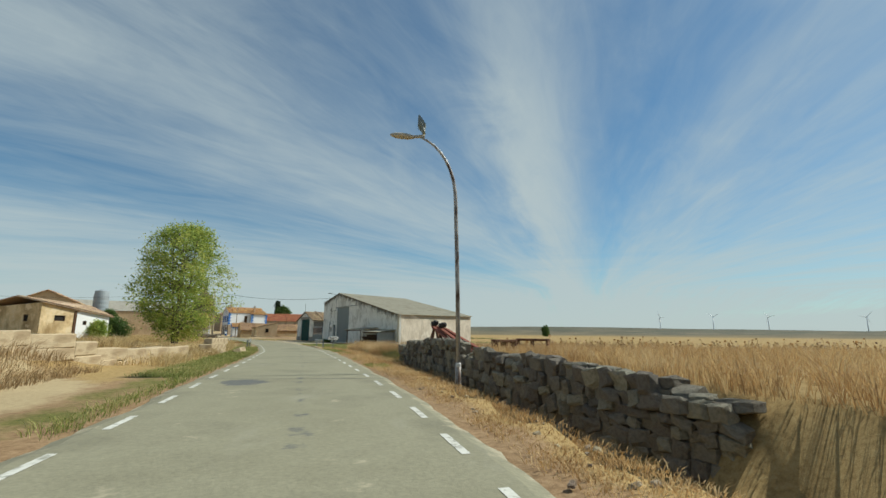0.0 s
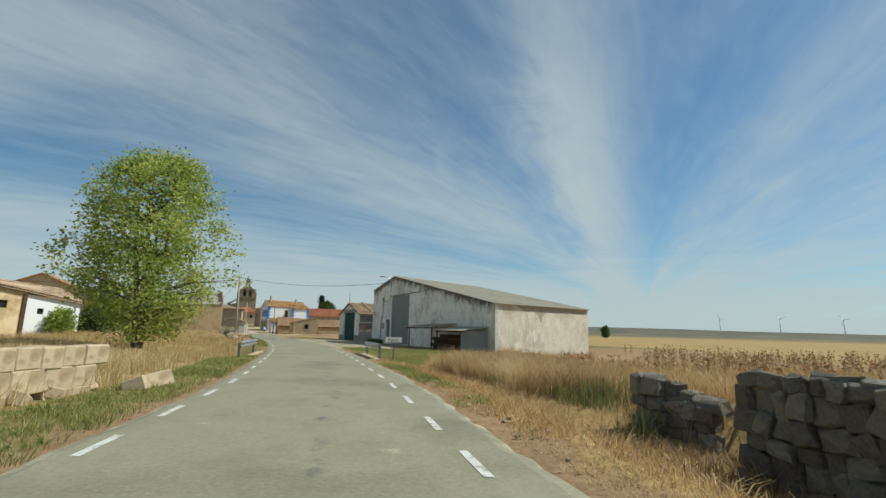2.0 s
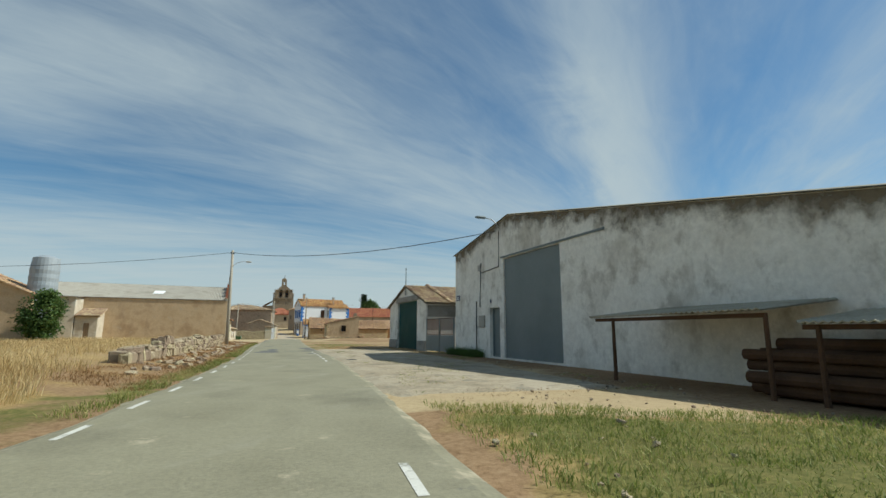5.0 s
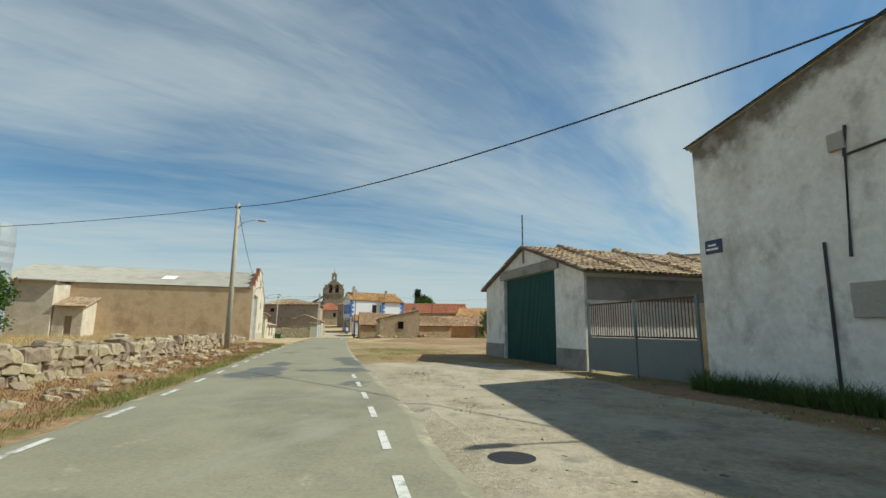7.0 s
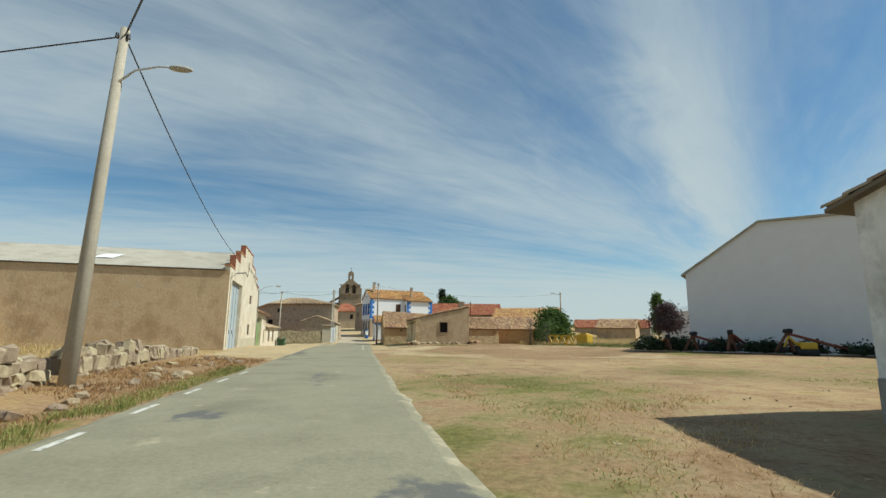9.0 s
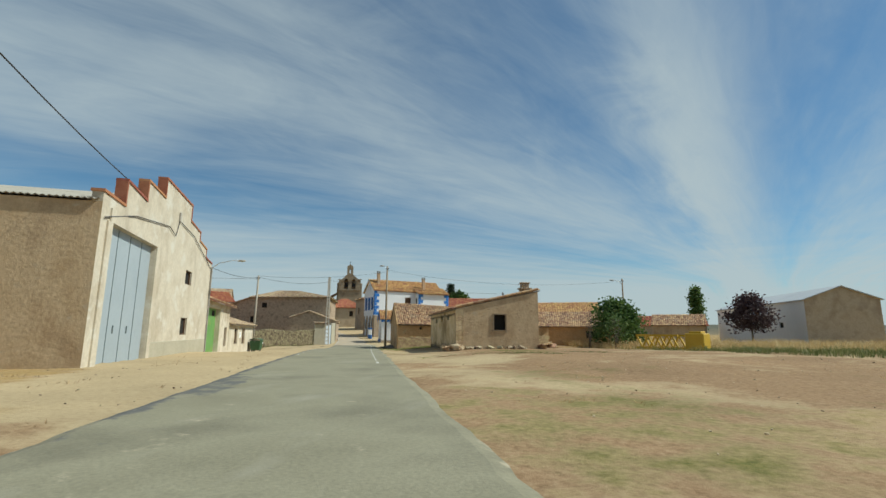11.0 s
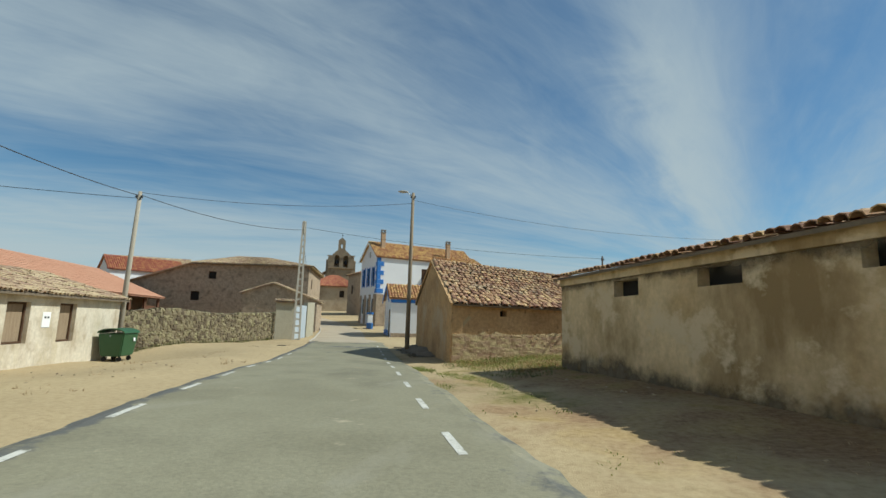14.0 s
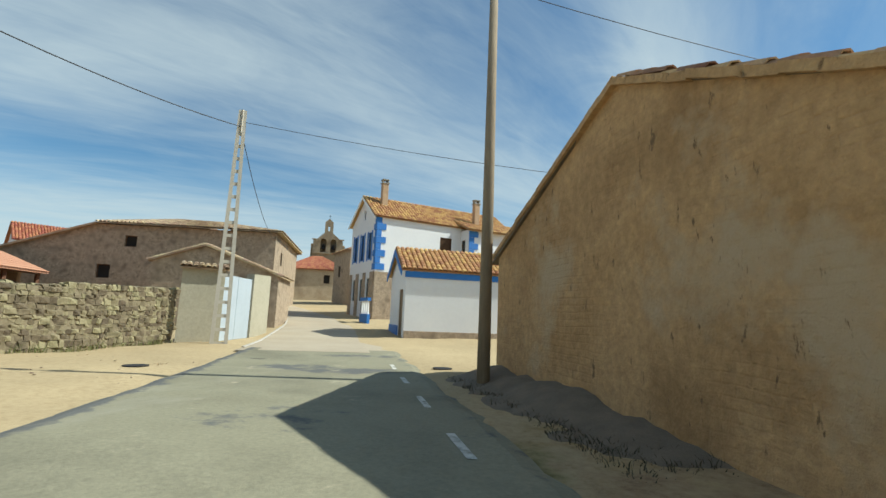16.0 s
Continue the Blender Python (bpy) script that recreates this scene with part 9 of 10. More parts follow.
tufts("weeds", "low green weeds spreading over the bare lot", spots_in(118, 130, 2, 14, 5200, 66, lambda x, y, s: min(((x + 44.6) / 2.3) ** 2 + ((y - 124.1) / 0.7) ** 2, ((x + 40.5) / 2.6) ** 2 + ((y - 127.5) / 0.6) ** 2, ((x + 48.4) / 0.8) ** 2 + ((y - 124.1) / 0.3) ** 2) < 1 + 0.7 * noise.noise((x, y, 4))), 9, (0.02, 0.07), 0.16, 0.014, WEED, 66, 0.9, "weeds")
scattered_stones("fallen stones below the pale wall", spots_in(64, 103, -3.4, -5.2, 160, 63), 0.2, STONE, 63)

# ---- the village behind ----
WALL_OCHRE = material("ochre_render", [(0.415, 0.324, 0.216), (0.481, 0.39, 0.274), (0.349, 0.266, 0.174)], 0.4, contrast=0.14, stain=((0.249, 0.191, 0.133), 0.5, 0.55, 0.8, (1, 1, 0.6)))
CHURCH = material("church_stone", [(0.249, 0.195, 0.137), (0.307, 0.249, 0.174), (0.199, 0.154, 0.108)], 0.5, contrast=0.22, bump=0.5)
ROOF_SHEET = material("light_grey_roof_sheet", [(0.42, 0.44, 0.45), (0.48, 0.50, 0.51)], 0.2, rough=0.6, contrast=0.06)


def facing(p, q, back, z0, tops, thick=0.4):
    """Wall tools for a block whose front runs from p (seen left) to q."""
    d = (V2(q) - V2(p)).normalized()
    r = Vector((-d.y, d.x, 0)) * back
    return d, r


def church():
    c = thing("church", "old stone church with a twin-arched bell gable", "church")
    p, q = (-133.6, 256.7), (-126.6, 260.7)
    d, r = facing(p, q, 3.0, 0, None)
    w = (V2(q) - V2(p)).length
    bells = [(w * 0.34 - 0.75, w * 0.34 + 0.75, 16.9, 20.6), (w * 0.68 - 0.75, w * 0.68 + 0.75, 16.9, 20.6)]
    tops = [(0, 20.0), (0.8, 20.3), (w * 0.36, 22.4), (w * 0.36 + 0.01, 25.4), (w * 0.5, 26.4), (w * 0.64, 25.4), (w * 0.64 + 0.01, 22.4), (w - 0.8, 20.6), (w, 20.2)]
    wall = wall_mesh(p, q, 2.0, tops, 1.6, bells + [(w * 0.47, w * 0.53, 22.9, 24.4)])
    part("bell_gable", wall, CHURCH, c)
    for o in bells:
        bm = bmesh.new()
        m = on_wall(p, q, (o[0] + o[1]) / 2, 17.9, -0.7)
        rings = [[bm.verts.new(m @ Vector((rr * math.cos(k * math.pi / 6), rr * math.sin(k * math.pi / 6), zz))) for k in range(12)] for rr, zz in ((0.62, 0), (0.5, 0.25), (0.36, 0.9), (0.2, 1.2))]
        for a, b in zip(rings, rings[1:]):
            for k in range(12):
                bm.faces.new((a[k], a[(k + 1) % 12], b[(k + 1) % 12], b[k]))
        bm.faces.new(rings[-1])
        part("bell", bm, METAL_BLACK, c)
        bm = bmesh.new()
        for k in range(9):  # arch ring
            a0 = math.pi * k / 8
            box_at(bm, on_wall(p, q, (o[0] + o[1]) / 2 - 0.75 * math.cos(a0), 20.0 + 0.62 * math.sin(a0), 0.05) @ Matrix.Rotation(a0 - math.pi / 2, 4, "Y"), 0.34, 0.3, 0.36)
        part("arch", bm, CHURCH, c)
    for z, x0, x1 in ((16.4, -0.15, w + 0.15), (20.2, -0.3, 0.9), (20.4, w - 0.9, w + 0.3)):
        bm = bmesh.new()
        box_at(bm, on_wall(p, q, (x0 + x1) / 2, z, 0.12), x1 - x0, 0.5, 0.3)
        part("cornice", bm, CHURCH, c)
    k0, k1 = along(p, q, 0, 0, -1.65), along(p, q, w, 0, -1.65)
    part("tower_wall", wall_mesh((k0.x, k0.y), (k1.x, k1.y), 2.0, [(0, 19.9), (0.8, 20.2), (w * 0.36, 22.2), (w * 0.64, 22.2), (w - 0.8, 20.5), (w, 20.1)], 0.5), CHURCH, c)
    tb = Vector((-d.y, d.x, 0)) * 6.5
    for u0, u1 in ((k0 + tb, k0), (k1, k1 + tb)):
        part("tower_wall", wall_mesh((u0.x, u0.y), (u1.x, u1.y), 2.0, [(0, 18.4), (6.5, 19.9)] if u1 is k0 else [(0, 19.9), (6.5, 18.4)], 0.5), CHURCH, c)
    bm = bmesh.new()
    t = along(p, q, w / 2, 26.3, -0.8)
    beam(bm, t, t + Vector((0, 0, 1.3)), 0.08)
    beam(bm, t + Vector((0, 0, 0.9)) - d * 0.3, t + Vector((0, 0, 0.9)) + d * 0.3, 0.08)
    part("cross", bm, METAL_BLACK, c)
    back = Vector((-0.5, 0.86, 0)) * 9
    b0, b1 = along(p, q, -0.6, 0, -1.7), along(p, q, w + 0.6, 0, -1.7)
    part("wall", wall_mesh((b0.x, b0.y), (b1.x, b1.y), 1.0, [(0, 16.2), (w + 1.2, 16.2)], 0.5), CHURCH, c)
    part("wall", wall_mesh((b0.x + back.x, b0.y + back.y), (b0.x, b0.y), 1.0, [(0, 19.2), (9, 19.2)], 0.5), CHURCH, c)
    part("wall", wall_mesh((b1.x, b1.y), (b1.x + back.x, b1.y + back.y), 1.0, [(0, 19.2), (9, 19.2)], 0.5), CHURCH, c)
    z = Vector((0, 0, 19.3))
    part("roof", slab([b0 + z, b1 + z, b1 + back + z, b0 + back + z], 0.3), TILE_PALE, c)
    n0 = b0 - d * 4.0
    part("wall", wall_mesh((n0.x, n0.y), (b0.x - d.x * 0.02, b0.y - d.y * 0.02), 1.0, [(0, 12.8), (4.0, 13.2)], 0.5), CHURCH, c)
    part("wall", wall_mesh((n0.x + back.x, n0.y + back.y), (n0.x, n0.y), 1.0, [(0, 12.8), (9, 12.8)], 0.5), CHURCH, c)
    part("roof", slab([n0 + Vector((-0.4, -0.4, 12.9)), b0 + Vector((0, 0, 15.6)), b0 + back + Vector((0, 0, 15.6)), n0 + back + Vector((0, 0, 12.9))], 0.25), TILE_PALE, c)


church()


def street_end_house():
    h = thing("house", "ochre house with red hipped roof at the street's end", "house")
    p, q = (-105.3, 203.6), (-97.6, 208.3)
    d, r = facing(p, q, 8, 0, None)
    w = (V2(q) - V2(p)).length
    win, door = (5.7, 6.6, 4.9, 6.2), (0.6, 1.5, 1.3, 3.5)
    c, e = (q[0] + r.x, q[1] + r.y), (p[0] + r.x, p[1] + r.y)
    part("wall", wall_mesh(p, q, 0.5, [(0, 6.9), (w, 7.1)], 0.4, [win]), WALL_OCHRE, h)
    part("wall", wall_mesh(q, c, 0.5, [(0, 7.0), (8, 7.0)], 0.4), WALL_OCHRE, h)
    part("wall", wall_mesh(c, e, 0.5, [(0, 7.0), (w, 7.0)], 0.4), WALL_OCHRE, h)
    part("wall", wall_mesh(e, p, 0.5, [(0, 7.0), (8, 7.0)], 0.4), WALL_OCHRE, h)
    fill_opening(h, p, q, *win, "window", DARK, 0.15, WOOD_DARK)
    z = 6.95
    e0, e1 = along(p, q, -0.4, z, 0.4), along(p, q, w + 0.4, z, 0.4)
    f0, f1 = e0 + r * 1.1, e1 + r * 1.1
    t0, t1 = along(p, q, w * 0.42, 9.3, -4.0), along(p, q, w * 0.6, 9.3, -4.0)
    tile_roof(h, e0, e1, t0, t1, TILE_RED, pitch=0.32, course=0.5)
    tile_roof(h, f0, e0, t0 + r * 0.01, t0, TILE_RED, pitch=0.32, course=0.5)
    tile_roof(h, e1, f1, t1, t1 + r * 0.01, TILE_RED, pitch=0.32, course=0.5)
    part("roof", slab([f1, f0, t0 + r * 0.01, t1 + r * 0.01], 0.1), TILE_RED, h)
    bm = bmesh.new()
    tube(bm, [along(p, q, w - 0.5, 4.6, 0.04), along(p, q, w - 0.5, 4.6, 0.08)], 0.35, 0.35, 14)
    part("plaque", bm, RUST, h, "round brown wall plaque")


street_end_house()


def open_barn():
    """A wide tiled roof over an open timber front."""
    h = thing("barn", "open-fronted barn with wide salmon tile roof behind the yard wall", "barn")
    a, b = (-88.9, 147.5), (-99.7, 166.8)
    w = (V2(b) - V2(a)).length
    back = Vector((-0.873, -0.488, 0))
    rise, half = 2.9, 7.0
    e0, e1 = along(a, b, -0.2, 2.62), along(a, b, w + 0.15, 2.62)
    r0, r1 = e0 + back * half + Vector((0, 0, rise)), e1 + back * half + Vector((0, 0, rise))
    tile_roof(h, e0, e1, r0, r1, TILE_FLAT, pitch=0.3, course=0.45)
    part("roof", slab([e1 + back * 2 * half, e0 + back * 2 * half, r0, r1], 0.12), TILE_FLAT, h)
    c, d = along(a, b, w, 0, -1.6), along(a, b, w, 0, -12.6)
    gable = [(0, 3.1), (half - 1.6, 5.4), (11.0, 3.2)]
    part("wall", wall_mesh(c.xy, d.xy, -1.2, gable, 0.35), WALL_OCHRE, h)
    g, k = along(a, b, 0, 0, -12.6), along(a, b, 0, 0, -1.6)
    part("wall", wall_mesh(g.xy, k.xy, -1.2, [(0, 3.2), (11.0 - half + 1.6, 5.4), (11.0, 3.1)], 0.35), WALL_OCHRE, h)
    part("wall", wall_mesh(d.xy, g.xy, -1.2, [(0, 3.1), (w, 3.1)], 0.35), WALL_OCHRE, h)
    part("wall", wall_mesh(along(a, b, w * 0.6, 0, -2.2).xy, along(a, b, w * 0.72, 0, -2.2).xy, -1.2, [(0, 2.3), (w * 0.12, 2.3)], 0.3), WALL_OCHRE, h, "low ochre wall inside the open front")
    for i in range(7):
        bm = bmesh.new()
        p = along(a, b, 0.2 + (w - 0.4) * i / 6, 0, -0.5)
        beam(bm, (p.x, p.y, -1.2), (p.x, p.y, 2.7), 0.22)
        part("post", bm, RUST, h, "dark red painted post")
    bm = bmesh.new()
    beam(bm, along(a, b, 0, 2.6, -0.5), along(a, b, w, 2.6, -0.5), 0.2, 0.26)
    part("beam", bm, WOOD_DARK, h)
    for s0, s1, top, mat, text in ((0.1, 0.58, 2.3, METAL_BLUEGREY, "blue-grey sheet panel"), (0.82, 0.97, 1.75, RUST, "dark red panel")):
        bm = bmesh.new()
        box_at(bm, on_wall(a, b, w * (s0 + s1) / 2, -1.2, -0.62), w * (s1 - s0), 0.05, top + 1.2)
        part("panel", bm, mat, h, text)


gabled("house", "narrow brown stone house beside the street", "house", (-93.6, 197.2), (-89.0, 192.6), 6, 0.5, 8.2, 9.2, STONE_HOUSE, TILE, [(2.0, 2.9, 5.0, 6.4, "window", DARK, WOOD_DARK)], (0.3, 0.5))
open_barn()
gabled("house", "white house with red tile roof and roof light", "house", (-127.6, 181.6), (-122.5, 191.5), 9, 0.5, 7.8, 10.2, WHITE, TILE_RED, [(4.0, 5.2, 5.0, 6.4, "window", DARK, WOOD_DARK), (8.0, 9.2, 5.0, 6.4, "window", DARK, WOOD_DARK)], (0.32, 0.5))
gabled("house", "ochre house with pale tile roof behind the stone house", "house", (-144, 195), (-134, 202.5), 8, 0.5, 10.2, 12.2, WALL_OCHRE, TILE_PALE, [(4, 5.2, 7.4, 8.8, "window", DARK, WOOD_DARK)], (0.32, 0.5))
gabled("house", "ochre village house with long red tile roof", "house", (-77.0, 206.5), (-58.0, 212.5), 9, 0.5, 6.3, 9.2, WALL_OCHRE, TILE_RED, [(12, 13, 4.0, 5.2, "window", DARK, WOOD_DARK), (15, 16, 4.0, 5.2, "window", DARK, WOOD_DARK)], (0.32, 0.5))
gabled("house", "small ochre house with dormer and tile roof", "house", (-57.5, 206), (-50, 208), 7, 0.2, 5.6, 7.6, WALL_OCHRE, TILE, [(3, 3.9, 3.6, 4.8, "window", DARK, WOOD_DARK)], (0.32, 0.5))
gabled("barn", "long low adobe barn with old tile roof", "barn", (-56.0, 164.4), (-39.4, 164.8), 9, -0.8, 2.05, 3.95, ADOBE, TILE, [(13.1, 14.2, 0.55, 1.5, "window", DARK)], (0.24, 0.4))
gabled("barn", "ochre barn with bright tile roof behind the low barn", "barn", (-56, 194.5), (-41.5, 194.9), 9, -0.3, 5.0, 7.1, WALL_OCHRE, TILE_NEW, (), (0.32, 0.5))
gabled("barn", "low brown barn with tile roof among the grass", "barn", (-33.2, 184.2), (-26.2, 183.0), 7, -0.3, 2.6, 4.2, RENDER_TAN, TILE, (), (0.26, 0.45))
gabled("house", "low house with red tile roof beyond the lot", "house", (-38.5, 205.2), (-21.8, 204.6), 8, -0.3, 2.9, 4.7, WALL_OCHRE, TILE_RED, (), (0.32, 0.5))
# farm shed with its gable to the open lot
gabled("farm_shed", "large farm shed with grey roof and tan gable", "shed", (-6.2, 178.0), (-10.2, 209.5), 8.9, -0.4, 5.95, 7.65, WHITE_SHED, ROOF_SHEET, (), None, 0.3, WALL_OCHRE, [(5.9, 7.5, 4.0, 5.1), (24.4, 25.6, 2.2, 2.95)])


def white_shed():
    s = thing("farm_shed", "big white rendered farm shed with shaded gable", "shed")
    p, q = (-26.6, 120.0), (-11.3, 115.2)
    d, r = facing(p, q, 16, 0, None)
    w = (V2(q) - V2(p)).length
    c, e = (q[0] + r.x, q[1] + r.y), (p[0] + r.x, p[1] + r.y)
    tops = [(0, 5.24), (4.3, 8.2), (w, 8.05)]
    part("wall", wall_mesh(p, q, -0.5, tops, 0.3), WHITE_SHED, s)
    part("wall", wall_mesh(q, c, -0.5, [(0, 8.05), (16, 8.05)], 0.3), WHITE_SHED, s)
    part("wall", wall_mesh(c, e, -0.5, [(0, 8.05), (w - 4.3, 8.2), (w, 5.24)], 0.3), WHITE_SHED, s)
    part("wall", wall_mesh(e, p, -0.5, [(0, 5.24), (16, 5.24)], 0.3), WHITE_SHED, s)
    a, b, g = along(p, q, -0.25, 5.2, 0.15), along(p, q, 4.3, 8.32, 0.15), along(p, q, w + 0.2, 8.17, 0.15)
    part("roof", slab([a, b, b + r * 1.02, a + r * 1.02], 0.14), FIBRE, s)
    part("roof", slab([b, g, g + r * 1.02, b + r * 1.02], 0.14), FIBRE, s)


white_shed()
for px_, py_, yaw_, k_ in ((-27.0, 116.4, 20, 0.62), (-25.2, 115.9, 60, 0.68), (-22.7, 115.1, 10, 0.72), (-28.3, 116.8, 100, 0.5)):
    implement(px_, py_, yaw_, "dark rusty plough parked before the white shed", k_)
# low dark bushes, partly standing in for the shade at the shed's foot
for i_, (bx, by, bh, br) in enumerate(((-27.6, 117.3, 0.6, 1.1), (-25.5, 117.0, 0.55, 1.1), (-23.5, 116.3, 0.5, 1.1), (-21.5, 116.2, 0.35, 1.0), (-19.4, 115.5, 0.3, 1.0), (-29.3, 117.6, 0.6, 0.9))):
    tree("bush", "low dark bush, partly standing in for the shed's shade", "bush", bx, by, land(bx, by), land(bx, by) + bh, br, ROUND, 60, 40, 0.13, 0.22, LEAF_CONIFER, 0.04, 70 + i_, 0.1)


def lattice_boom():
    """A crane's boom laid in the weeds, with its yellow cabinet."""
    t = thing("crane_boom", "yellow lattice crane boom lying in weeds", "crane boom")
    a, b = Vector((-37.9, 145.0, 0.02)), Vector((-35.0, 143.1, 0.02))
    d = (b - a).normalized()
    n = Vector((-d.y, d.x, 0))
    rails = [(n * -0.6, 0.0), (n * 0.6, 0.0), (n * -0.6, 1.0), (n * 0.6, 1.0)]
    for o, z in rails:
        bm = bmesh.new()
        beam(bm, a + o + Vector((0, 0, z)), b + o + Vector((0, 0, z)), 0.16)
        part("rail", bm, YELLOW, t)
    length = (b - a).length
    for o in (n * -0.6, n * 0.6):
        for i in range(7):
            s0, s1 = length * i / 7, length * (i + 1) / 7
            z0, z1 = (0.0, 1.0) if i % 2 else (1.0, 0.0)
            bm = bmesh.new()
            beam(bm, a + d * s0 + o + Vector((0, 0, z0)), a + d * s1 + o + Vector((0, 0, z1)), 0.11)
            part("brace", bm, YELLOW, t)
    k = thing("machine_cabinet", "yellow painted steel machine cabinet on the grass", "machine")
    bm = bmesh.new()
    box_at(bm, Matrix.Translation((-34.0, 142.4, land(-34.0, 142.4))) @ pose(0, 0, 0, 0, 0, -33), 1.4, 1.2, 1.4, 0.06)
    part("body", bm, YELLOW, k)
    bm = bmesh.new()
    box_at(bm, Matrix.Translation((-34.0, 142.4, land(-34.0, 142.4) + 1.4)) @ pose(0, 0, 0, 0, 0, -33), 0.9, 0.8, 0.16, 0.03)
    part("lid", bm, YELLOW, k)


lattice_boom()


def yellow_digger():
    t = thing("mini_digger", "small yellow digger parked before the white shed", "digger", (-22.2, 115.0, land(-22.2, 115.0)))
    t.scale = (0.66, 0.66, 0.66)
    bm = bmesh.new()
    box_at(bm, pose(0.4, 0, 0.45, 0, 0, 10), 1.2, 0.9, 0.6, 0.1)
    part("body", bm, YELLOW, t)
    bm = bmesh.new()
    for o in (-0.5, 0.5):
        box_at(bm, pose(0.3, o, 0, 0, 0, 10), 1.6, 0.3, 0.5, 0.12)
    part("track", bm, BLACK, t)
    bm = bmesh.new()
    beam(bm, (-0.2, 0, 0.8), (-0.8, -0.1, 1.5), 0.14)
    beam(bm, (-0.8, -0.1, 1.5), (-1.2, -0.2, 0.6), 0.11)
    part("arm", bm, YELLOW, t)
    bm = bmesh.new()
    box_at(bm, pose(-1.25, -0.2, 0.3), 0.3, 0.45, 0.35, 0.05)
    part("bucket", bm, METAL_BLACK, t)


yellow_digger()


def wind_turbine(x, y, hub, yaw):
    t = thing("wind_turbine", "white wind turbine on the far ridge", "wind turbine", (x, y, 0), group="wind turbines on the ridge")
    bm = bmesh.new()
    tube(bm, [(0, 0, -10), (0, 0, hub)], 1.7, 1.0, 10)
    part("tower", bm, SIGN_WHITE, t, smooth=True)
    bm = bmesh.new()
    box_at(bm, pose(0, 0, hub - 0.8, 0, 0, yaw), 4.5, 1.8, 1.8, 0.3)
    part("nacelle", bm, SIGN_WHITE, t)
    ax = Vector((-math.sin(radians(yaw)), math.cos(radians(yaw)), 0))
    for k in range(3):
        a = radians(20 + 120 * k + yaw)
        bm = bmesh.new()
        tip = Vector((0, 0, hub)) + (ax * math.sin(a) + Vector((0, 0, 1)) * math.cos(a)) * 19
        tube(bm, [(0, 0, hub), tip], 0.8, 0.2, 5)
        part("blade", bm, SIGN_WHITE, t)


for x_, y_, h_, w_ in ((608, 1374, 55, 10), (726, 1315, 56, 35), (985, 1134, 52, 60), (842, 1265, 55, 20)):
    wind_turbine(x_, y_, h_, w_)


rubble("broken brick and tile heap at the house corner", (-50.2, 128.8), (-49.3, 129.3), 40, 0.15, BRICK_PALE, 81, (0.15, 0.75), 0.28, 0.4)
rubble("pale broken concrete blocks at the house corner", (-50.3, 128.9), (-49.4, 129.4), 4, 0.42, STONE_CUT, 84, (0.3, 0.7), 0.1, 0.7)
rubble("large rough boulders at the foot of the house wall", (-50.6, 131.4), (-49.6, 129.4), 6, 0.3, RUBBLE_TAN, 86, (0.12, 0.35), 0.0, 0.8)
rubble("row of pale stones along the house wall", (-49.0, 129.5), (-45.2, 131.6), 18, 0.2, STONE, 82, (0.1, 0.35), 0.05, 0.6)
rubble("slanted stack of broken clay tiles at the house corner", (-44.9, 131.8), (-44.0, 132.3), 16, 0.3, TILE, 83, (-0.1, 0.3), 0.3, 0.25)


ASPHALT_DARK = material("tar_seam", [(0.10, 0.10, 0.098), (0.13, 0.13, 0.125)], 1.2, rough=0.85, contrast=0.2, fine=30, coords="World")
seam_ = bmesh.new()
crack = [((-5.2, 14.55)[0] + ((-0.1, 15.35)[0] - (-5.2, 14.55)[0]) * i / 16, (-5.2, 14.55)[1] + ((-0.1, 15.35)[1] - (-5.2, 14.55)[1]) * i / 16 + 0.05 * noise.noise((i * 0.7, 2, 0))) for i in range(17)]
row_ = [[seam_.verts.new((x, y + o, float(np.interp(y, [v[0] for v in PROFILE], [v[1] for v in PROFILE])) + 0.034)) for o in (-0.025, 0.025)] for x, y in crack]
for a_, b_ in zip(row_, row_[1:]):
    seam_.faces.new((a_[0], b_[0], b_[1], a_[1]))
tagged(mesh_object("tar_seam", seam_, ASPHALT_DARK), "thin dark tar seam across the road", "road seam", kind="structure")
APRON = material("gravelly_sand_apron", [(0.299, 0.245, 0.166), (0.382, 0.32, 0.224), (0.232, 0.191, 0.129)], 0.6, contrast=0.35, fine=22, bump=0.9, bump_dist=0.03, coords="World", stain=((0.415, 0.357, 0.261), 0.45, 0.48, 0.62, (1, 1, 1)), stain2=((0.224, 0.203, 0.154), 1.3, 0.55, 0.68, (1, 1, 1)))
tagged(mesh_object("apron", strip(60.5, 86, 1.6, 9.4, 0.014, wobble=0.45, seed=4.0, tuck=0.14), APRON), "gravelly sand apron before the warehouse door", "pavement", kind="structure")
for x_, y_ in ((-72.14, 150.13), (-71.3, 153.2), (-66.27, 153.97), (-23.4, 73.92)):
    bm_ = bmesh.new()
    tube(bm_, [(x_, y_, land(x_, y_) - 0.1), (x_, y_, land(x_, y_) + (0.02 if y_ < 100 else 0.034))], 0.2, 0.26, 18)
    tagged(mesh_object("manhole_cover", bm_, METAL_BLACK), "round dark iron manhole cover in the street", "manhole cover")
tagged(mesh_object("kerb_line", strip(157, 178, -2.62, -2.5, 0.045), CONCRETE), "pale concrete kerb line along the street", "kerb", kind="structure")

# ---- poles and wires ----


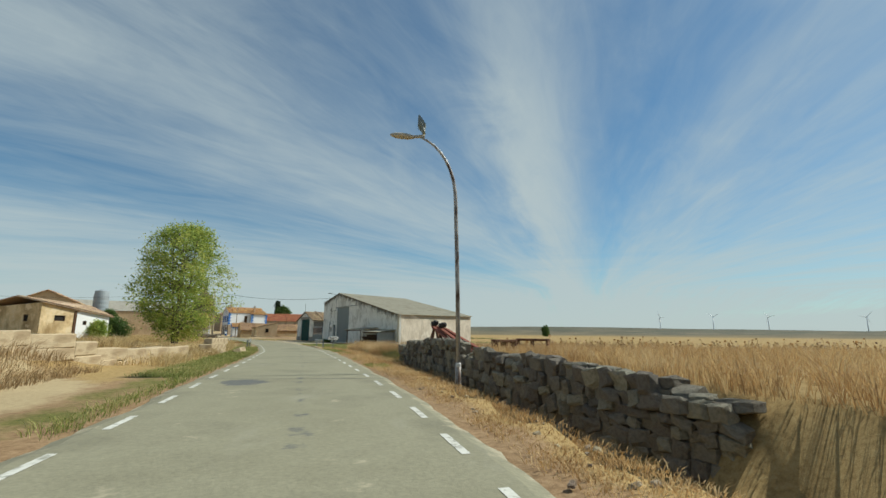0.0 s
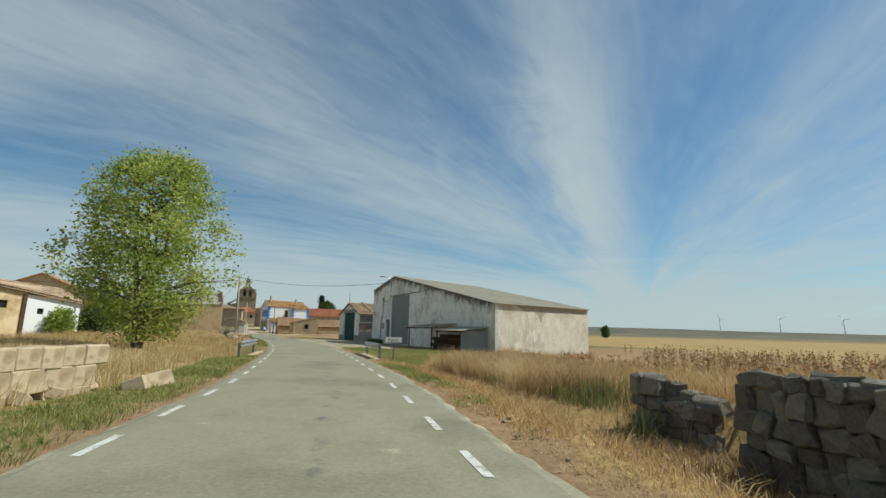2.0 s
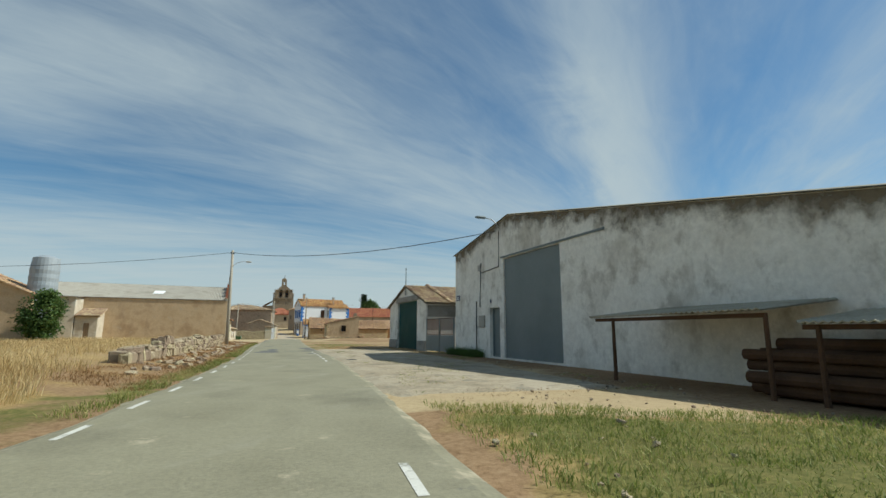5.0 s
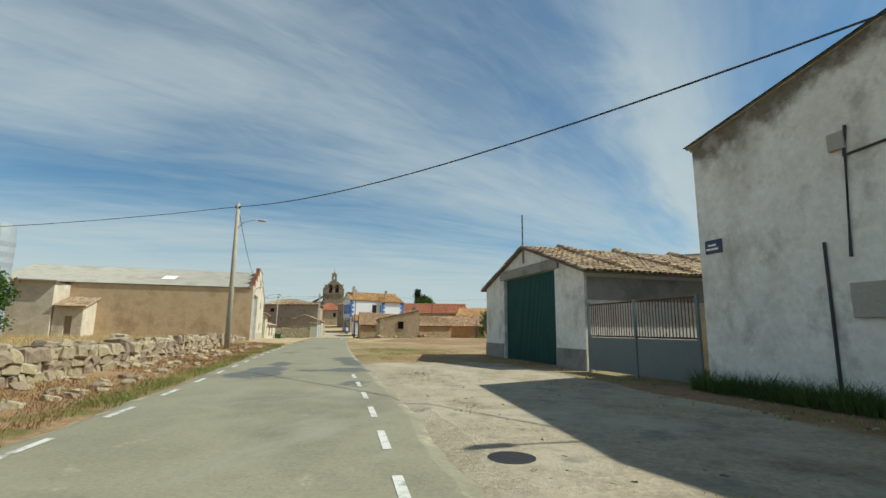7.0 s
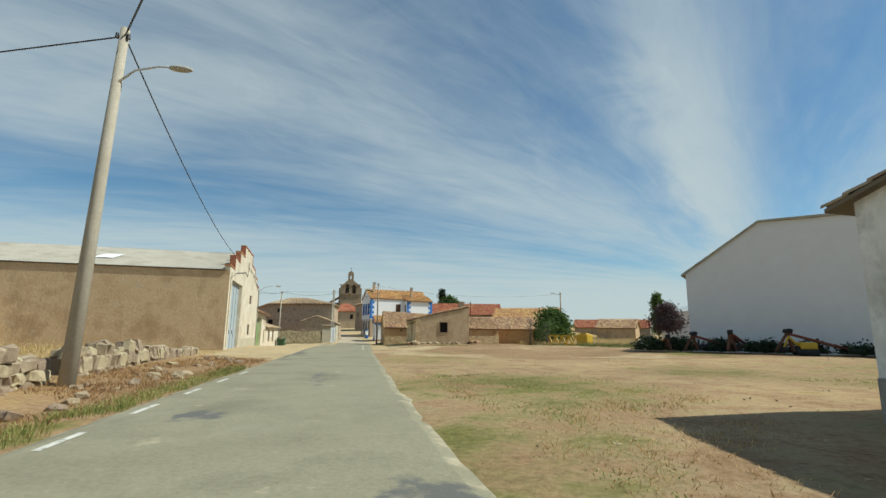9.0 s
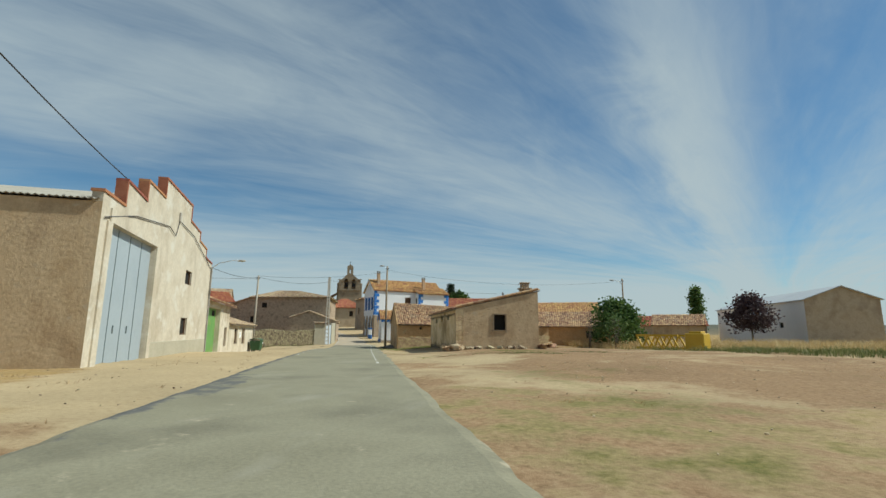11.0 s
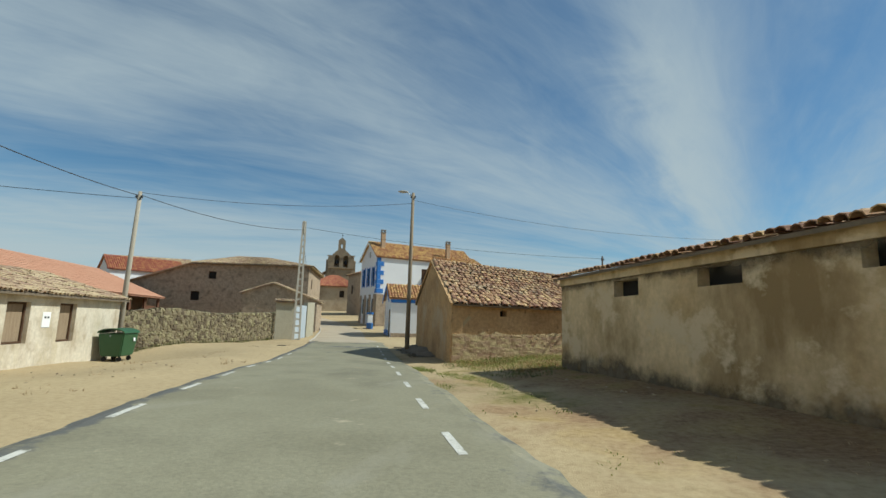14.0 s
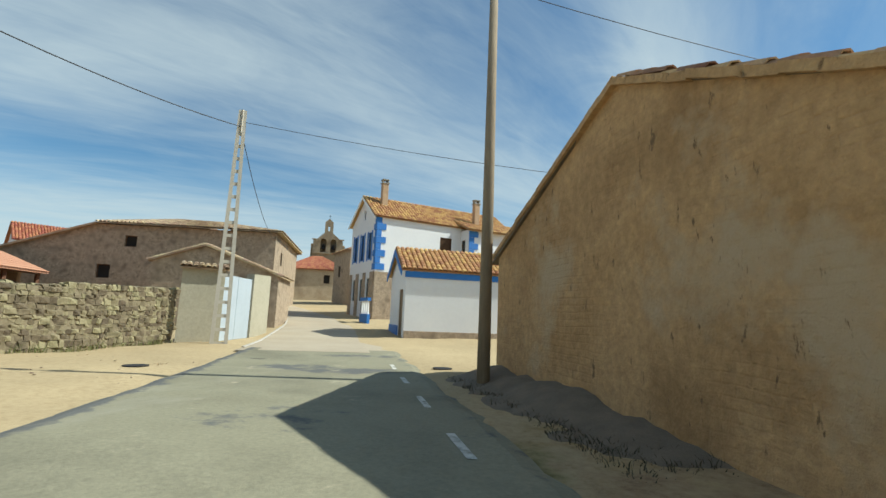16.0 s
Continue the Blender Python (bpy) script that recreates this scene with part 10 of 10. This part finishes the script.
def utility_pole(x, y, z0, top, label, r0=0.15, r1=0.1, lean=(0, 0), mat=None):
    p = thing("utility_pole", label, "utility pole", (x, y, z0), group="utility poles")
    bm = bmesh.new()
    tube(bm, [(0, 0, -0.4), (lean[0] * 0.5, lean[1] * 0.5, (top - z0) / 2), (lean[0], lean[1], top - z0)], r0, r1, 12)
    part("shaft", bm, mat or POLE, p, smooth=True)
    t = Vector((lean[0], lean[1], top - z0))
    for a in (0, 120, 240):
        bm = bmesh.new()
        o = Vector((math.cos(radians(a)), math.sin(radians(a)), 0)) * (r1 + 0.05)
        tube(bm, [t + o + Vector((0, 0, -0.32)), t + o + Vector((0, 0, -0.18))], 0.05, 0.035, 8)
        part("insulator", bm, WIRE, p)
    return p


def pole_lamp(x, y, z, dx, dy, label):
    t = thing("street_lamp", label, "street lamp", (x, y, z))
    v = Vector((dx, dy, 0))
    bm = bmesh.new()
    tube(bm, [(0, 0, -0.35), v * 0.25 + Vector((0, 0, 0.05)), v * 0.6 + Vector((0, 0, 0.22)), v * 0.85 + Vector((0, 0, 0.26))], 0.03, 0.025, 8)
    part("arm", bm, GALV, t, smooth=True)
    bm = bmesh.new()
    m = Matrix.Translation(v * 0.95 + Vector((0, 0, 0.22))) @ Matrix.Rotation(math.atan2(dy, dx), 4, "Z")
    bmesh.ops.create_uvsphere(bm, u_segments=12, v_segments=8, radius=0.5, matrix=m @ Matrix.Diagonal((0.62, 0.24, 0.16, 1)))
    part("lamp_head", bm, CONCRETE, t, "pale oval lamp head", smooth=True)


utility_pole(-43.15, 92.64, 0.1, 9.05, "tall leaning tan concrete utility pole by the wall", 0.17, 0.11, (-0.5, 0.55))
pole_lamp(-43.5, 93.05, 7.75, 1.35, 0.75, "street lamp on a short arm on the utility pole")
utility_pole(-64.74, 151.64, -0.75, 8.75, "slim brown utility pole at the barn corner", 0.14, 0.09, mat=POLE_BROWN)
pole_lamp(-64.74, 151.64, 8.6, -0.62, -0.2, "small lamp at the top of the utility pole")
utility_pole(-75.7, 142.55, -1.0, 6.95, "leaning tan utility pole behind the low cottage", 0.13, 0.09, (0.1, 0.1))
utility_pole(-38.3, 164.0, -0.3, 7.9, "thin dark utility pole beyond the trees", 0.11, 0.08, mat=WOOD)
pole_lamp(-38.3, 164.0, 7.5, -1.3, -0.4, "street lamp on a long arm")
utility_pole(-53.6, 165.0, -0.3, 6.6, "thin dark pole behind the barn roof", 0.09, 0.06, mat=WOOD_DARK)
pole_lamp(-66.9, 127.2, 5.75, 2.1, 0.7, "street lamp on a long arm on the barn corner")


def ladder_pole():
    x, y, z0, top = -75.5, 156.5, -0.85, 8.35
    p = thing("utility_pole", "pale precast concrete ladder-type utility pole", "utility pole", (x, y, z0), group="utility poles")
    h = top - z0
    ax = Vector((0.76, 0.65, 0)).normalized()
    for sgn in (-1, 1):
        bm = bmesh.new()
        beam(bm, ax * sgn * 0.25 + Vector((0, 0, -0.3)), ax * sgn * 0.08 + Vector((0, 0, h)), 0.12, 0.13)
        part("leg", bm, POLE_PALE, p)
    for i in range(17):
        z = 0.25 + i * 0.5
        o = 0.25 - 0.17 * z / h
        bm = bmesh.new()
        beam(bm, ax * -o + Vector((0, 0, z)), ax * o + Vector((0, 0, z)), 0.07, 0.12)
        part("rung", bm, POLE_PALE, p)
    bm = bmesh.new()
    beam(bm, Vector((0, 0, h - 0.9)), Vector((0, 0, h + 0.02)), 0.14, 0.14)
    part("head", bm, POLE_PALE, p)


POLE_PALE = material("pale_pole_concrete", [(0.465, 0.423, 0.349), (0.515, 0.473, 0.398)], 1.0, contrast=0.1, bump=0.2)
ladder_pole()


def wire(a, b, sag, r=0.016, label="thin black overhead cable"):
    t = thing("overhead_cable", label, "cable", group="overhead cables")
    a, b = Vector(a), Vector(b)
    bm = bmesh.new()
    tube(bm, [a.lerp(b, i / 14) - Vector((0, 0, sag * 4 * (i / 14) * (1 - i / 14))) for i in range(15)], r, r, 5)
    part("cable", bm, WIRE, t)


P1 = (-43.65, 93.2, 8.85)
wire(along(WL, WR, 5.6, 6.75, 0.1), P1, 0.78, 0.024)
wire(P1, (-101.3, 76.7, 8.85), 1.9, 0.02)
wire(P1, (-62.6, 119.8, 7.15), 0.85, 0.02)
wire((-62.3, 119.5, 7.3), (-66.6, 126.2, 5.6), 0.1, 0.02)
wire((-66.6, 126.2, 5.6), (-75.6, 142.6, 6.75), 0.35, 0.018)
wire((-75.6, 142.6, 6.8), (-75.5, 156.5, 7.7), 0.45, 0.018)
wire((-75.6, 142.6, 6.9), (-64.74, 151.6, 8.1), 0.4, 0.012)
wire((-64.74, 151.6, 8.3), (-38.3, 164.0, 7.6), 1.0, 0.01)
wire((-75.5, 156.5, 7.9), (-53.6, 165.0, 6.4), 0.4, 0.012)
wire((-75.5, 156.5, 7.6), (-87.8, 176.3, 6.6), 0.8, 0.016)
wire((-75.6, 142.6, 6.6), (-100.0, 120.0, 7.5), 0.6, 0.014)
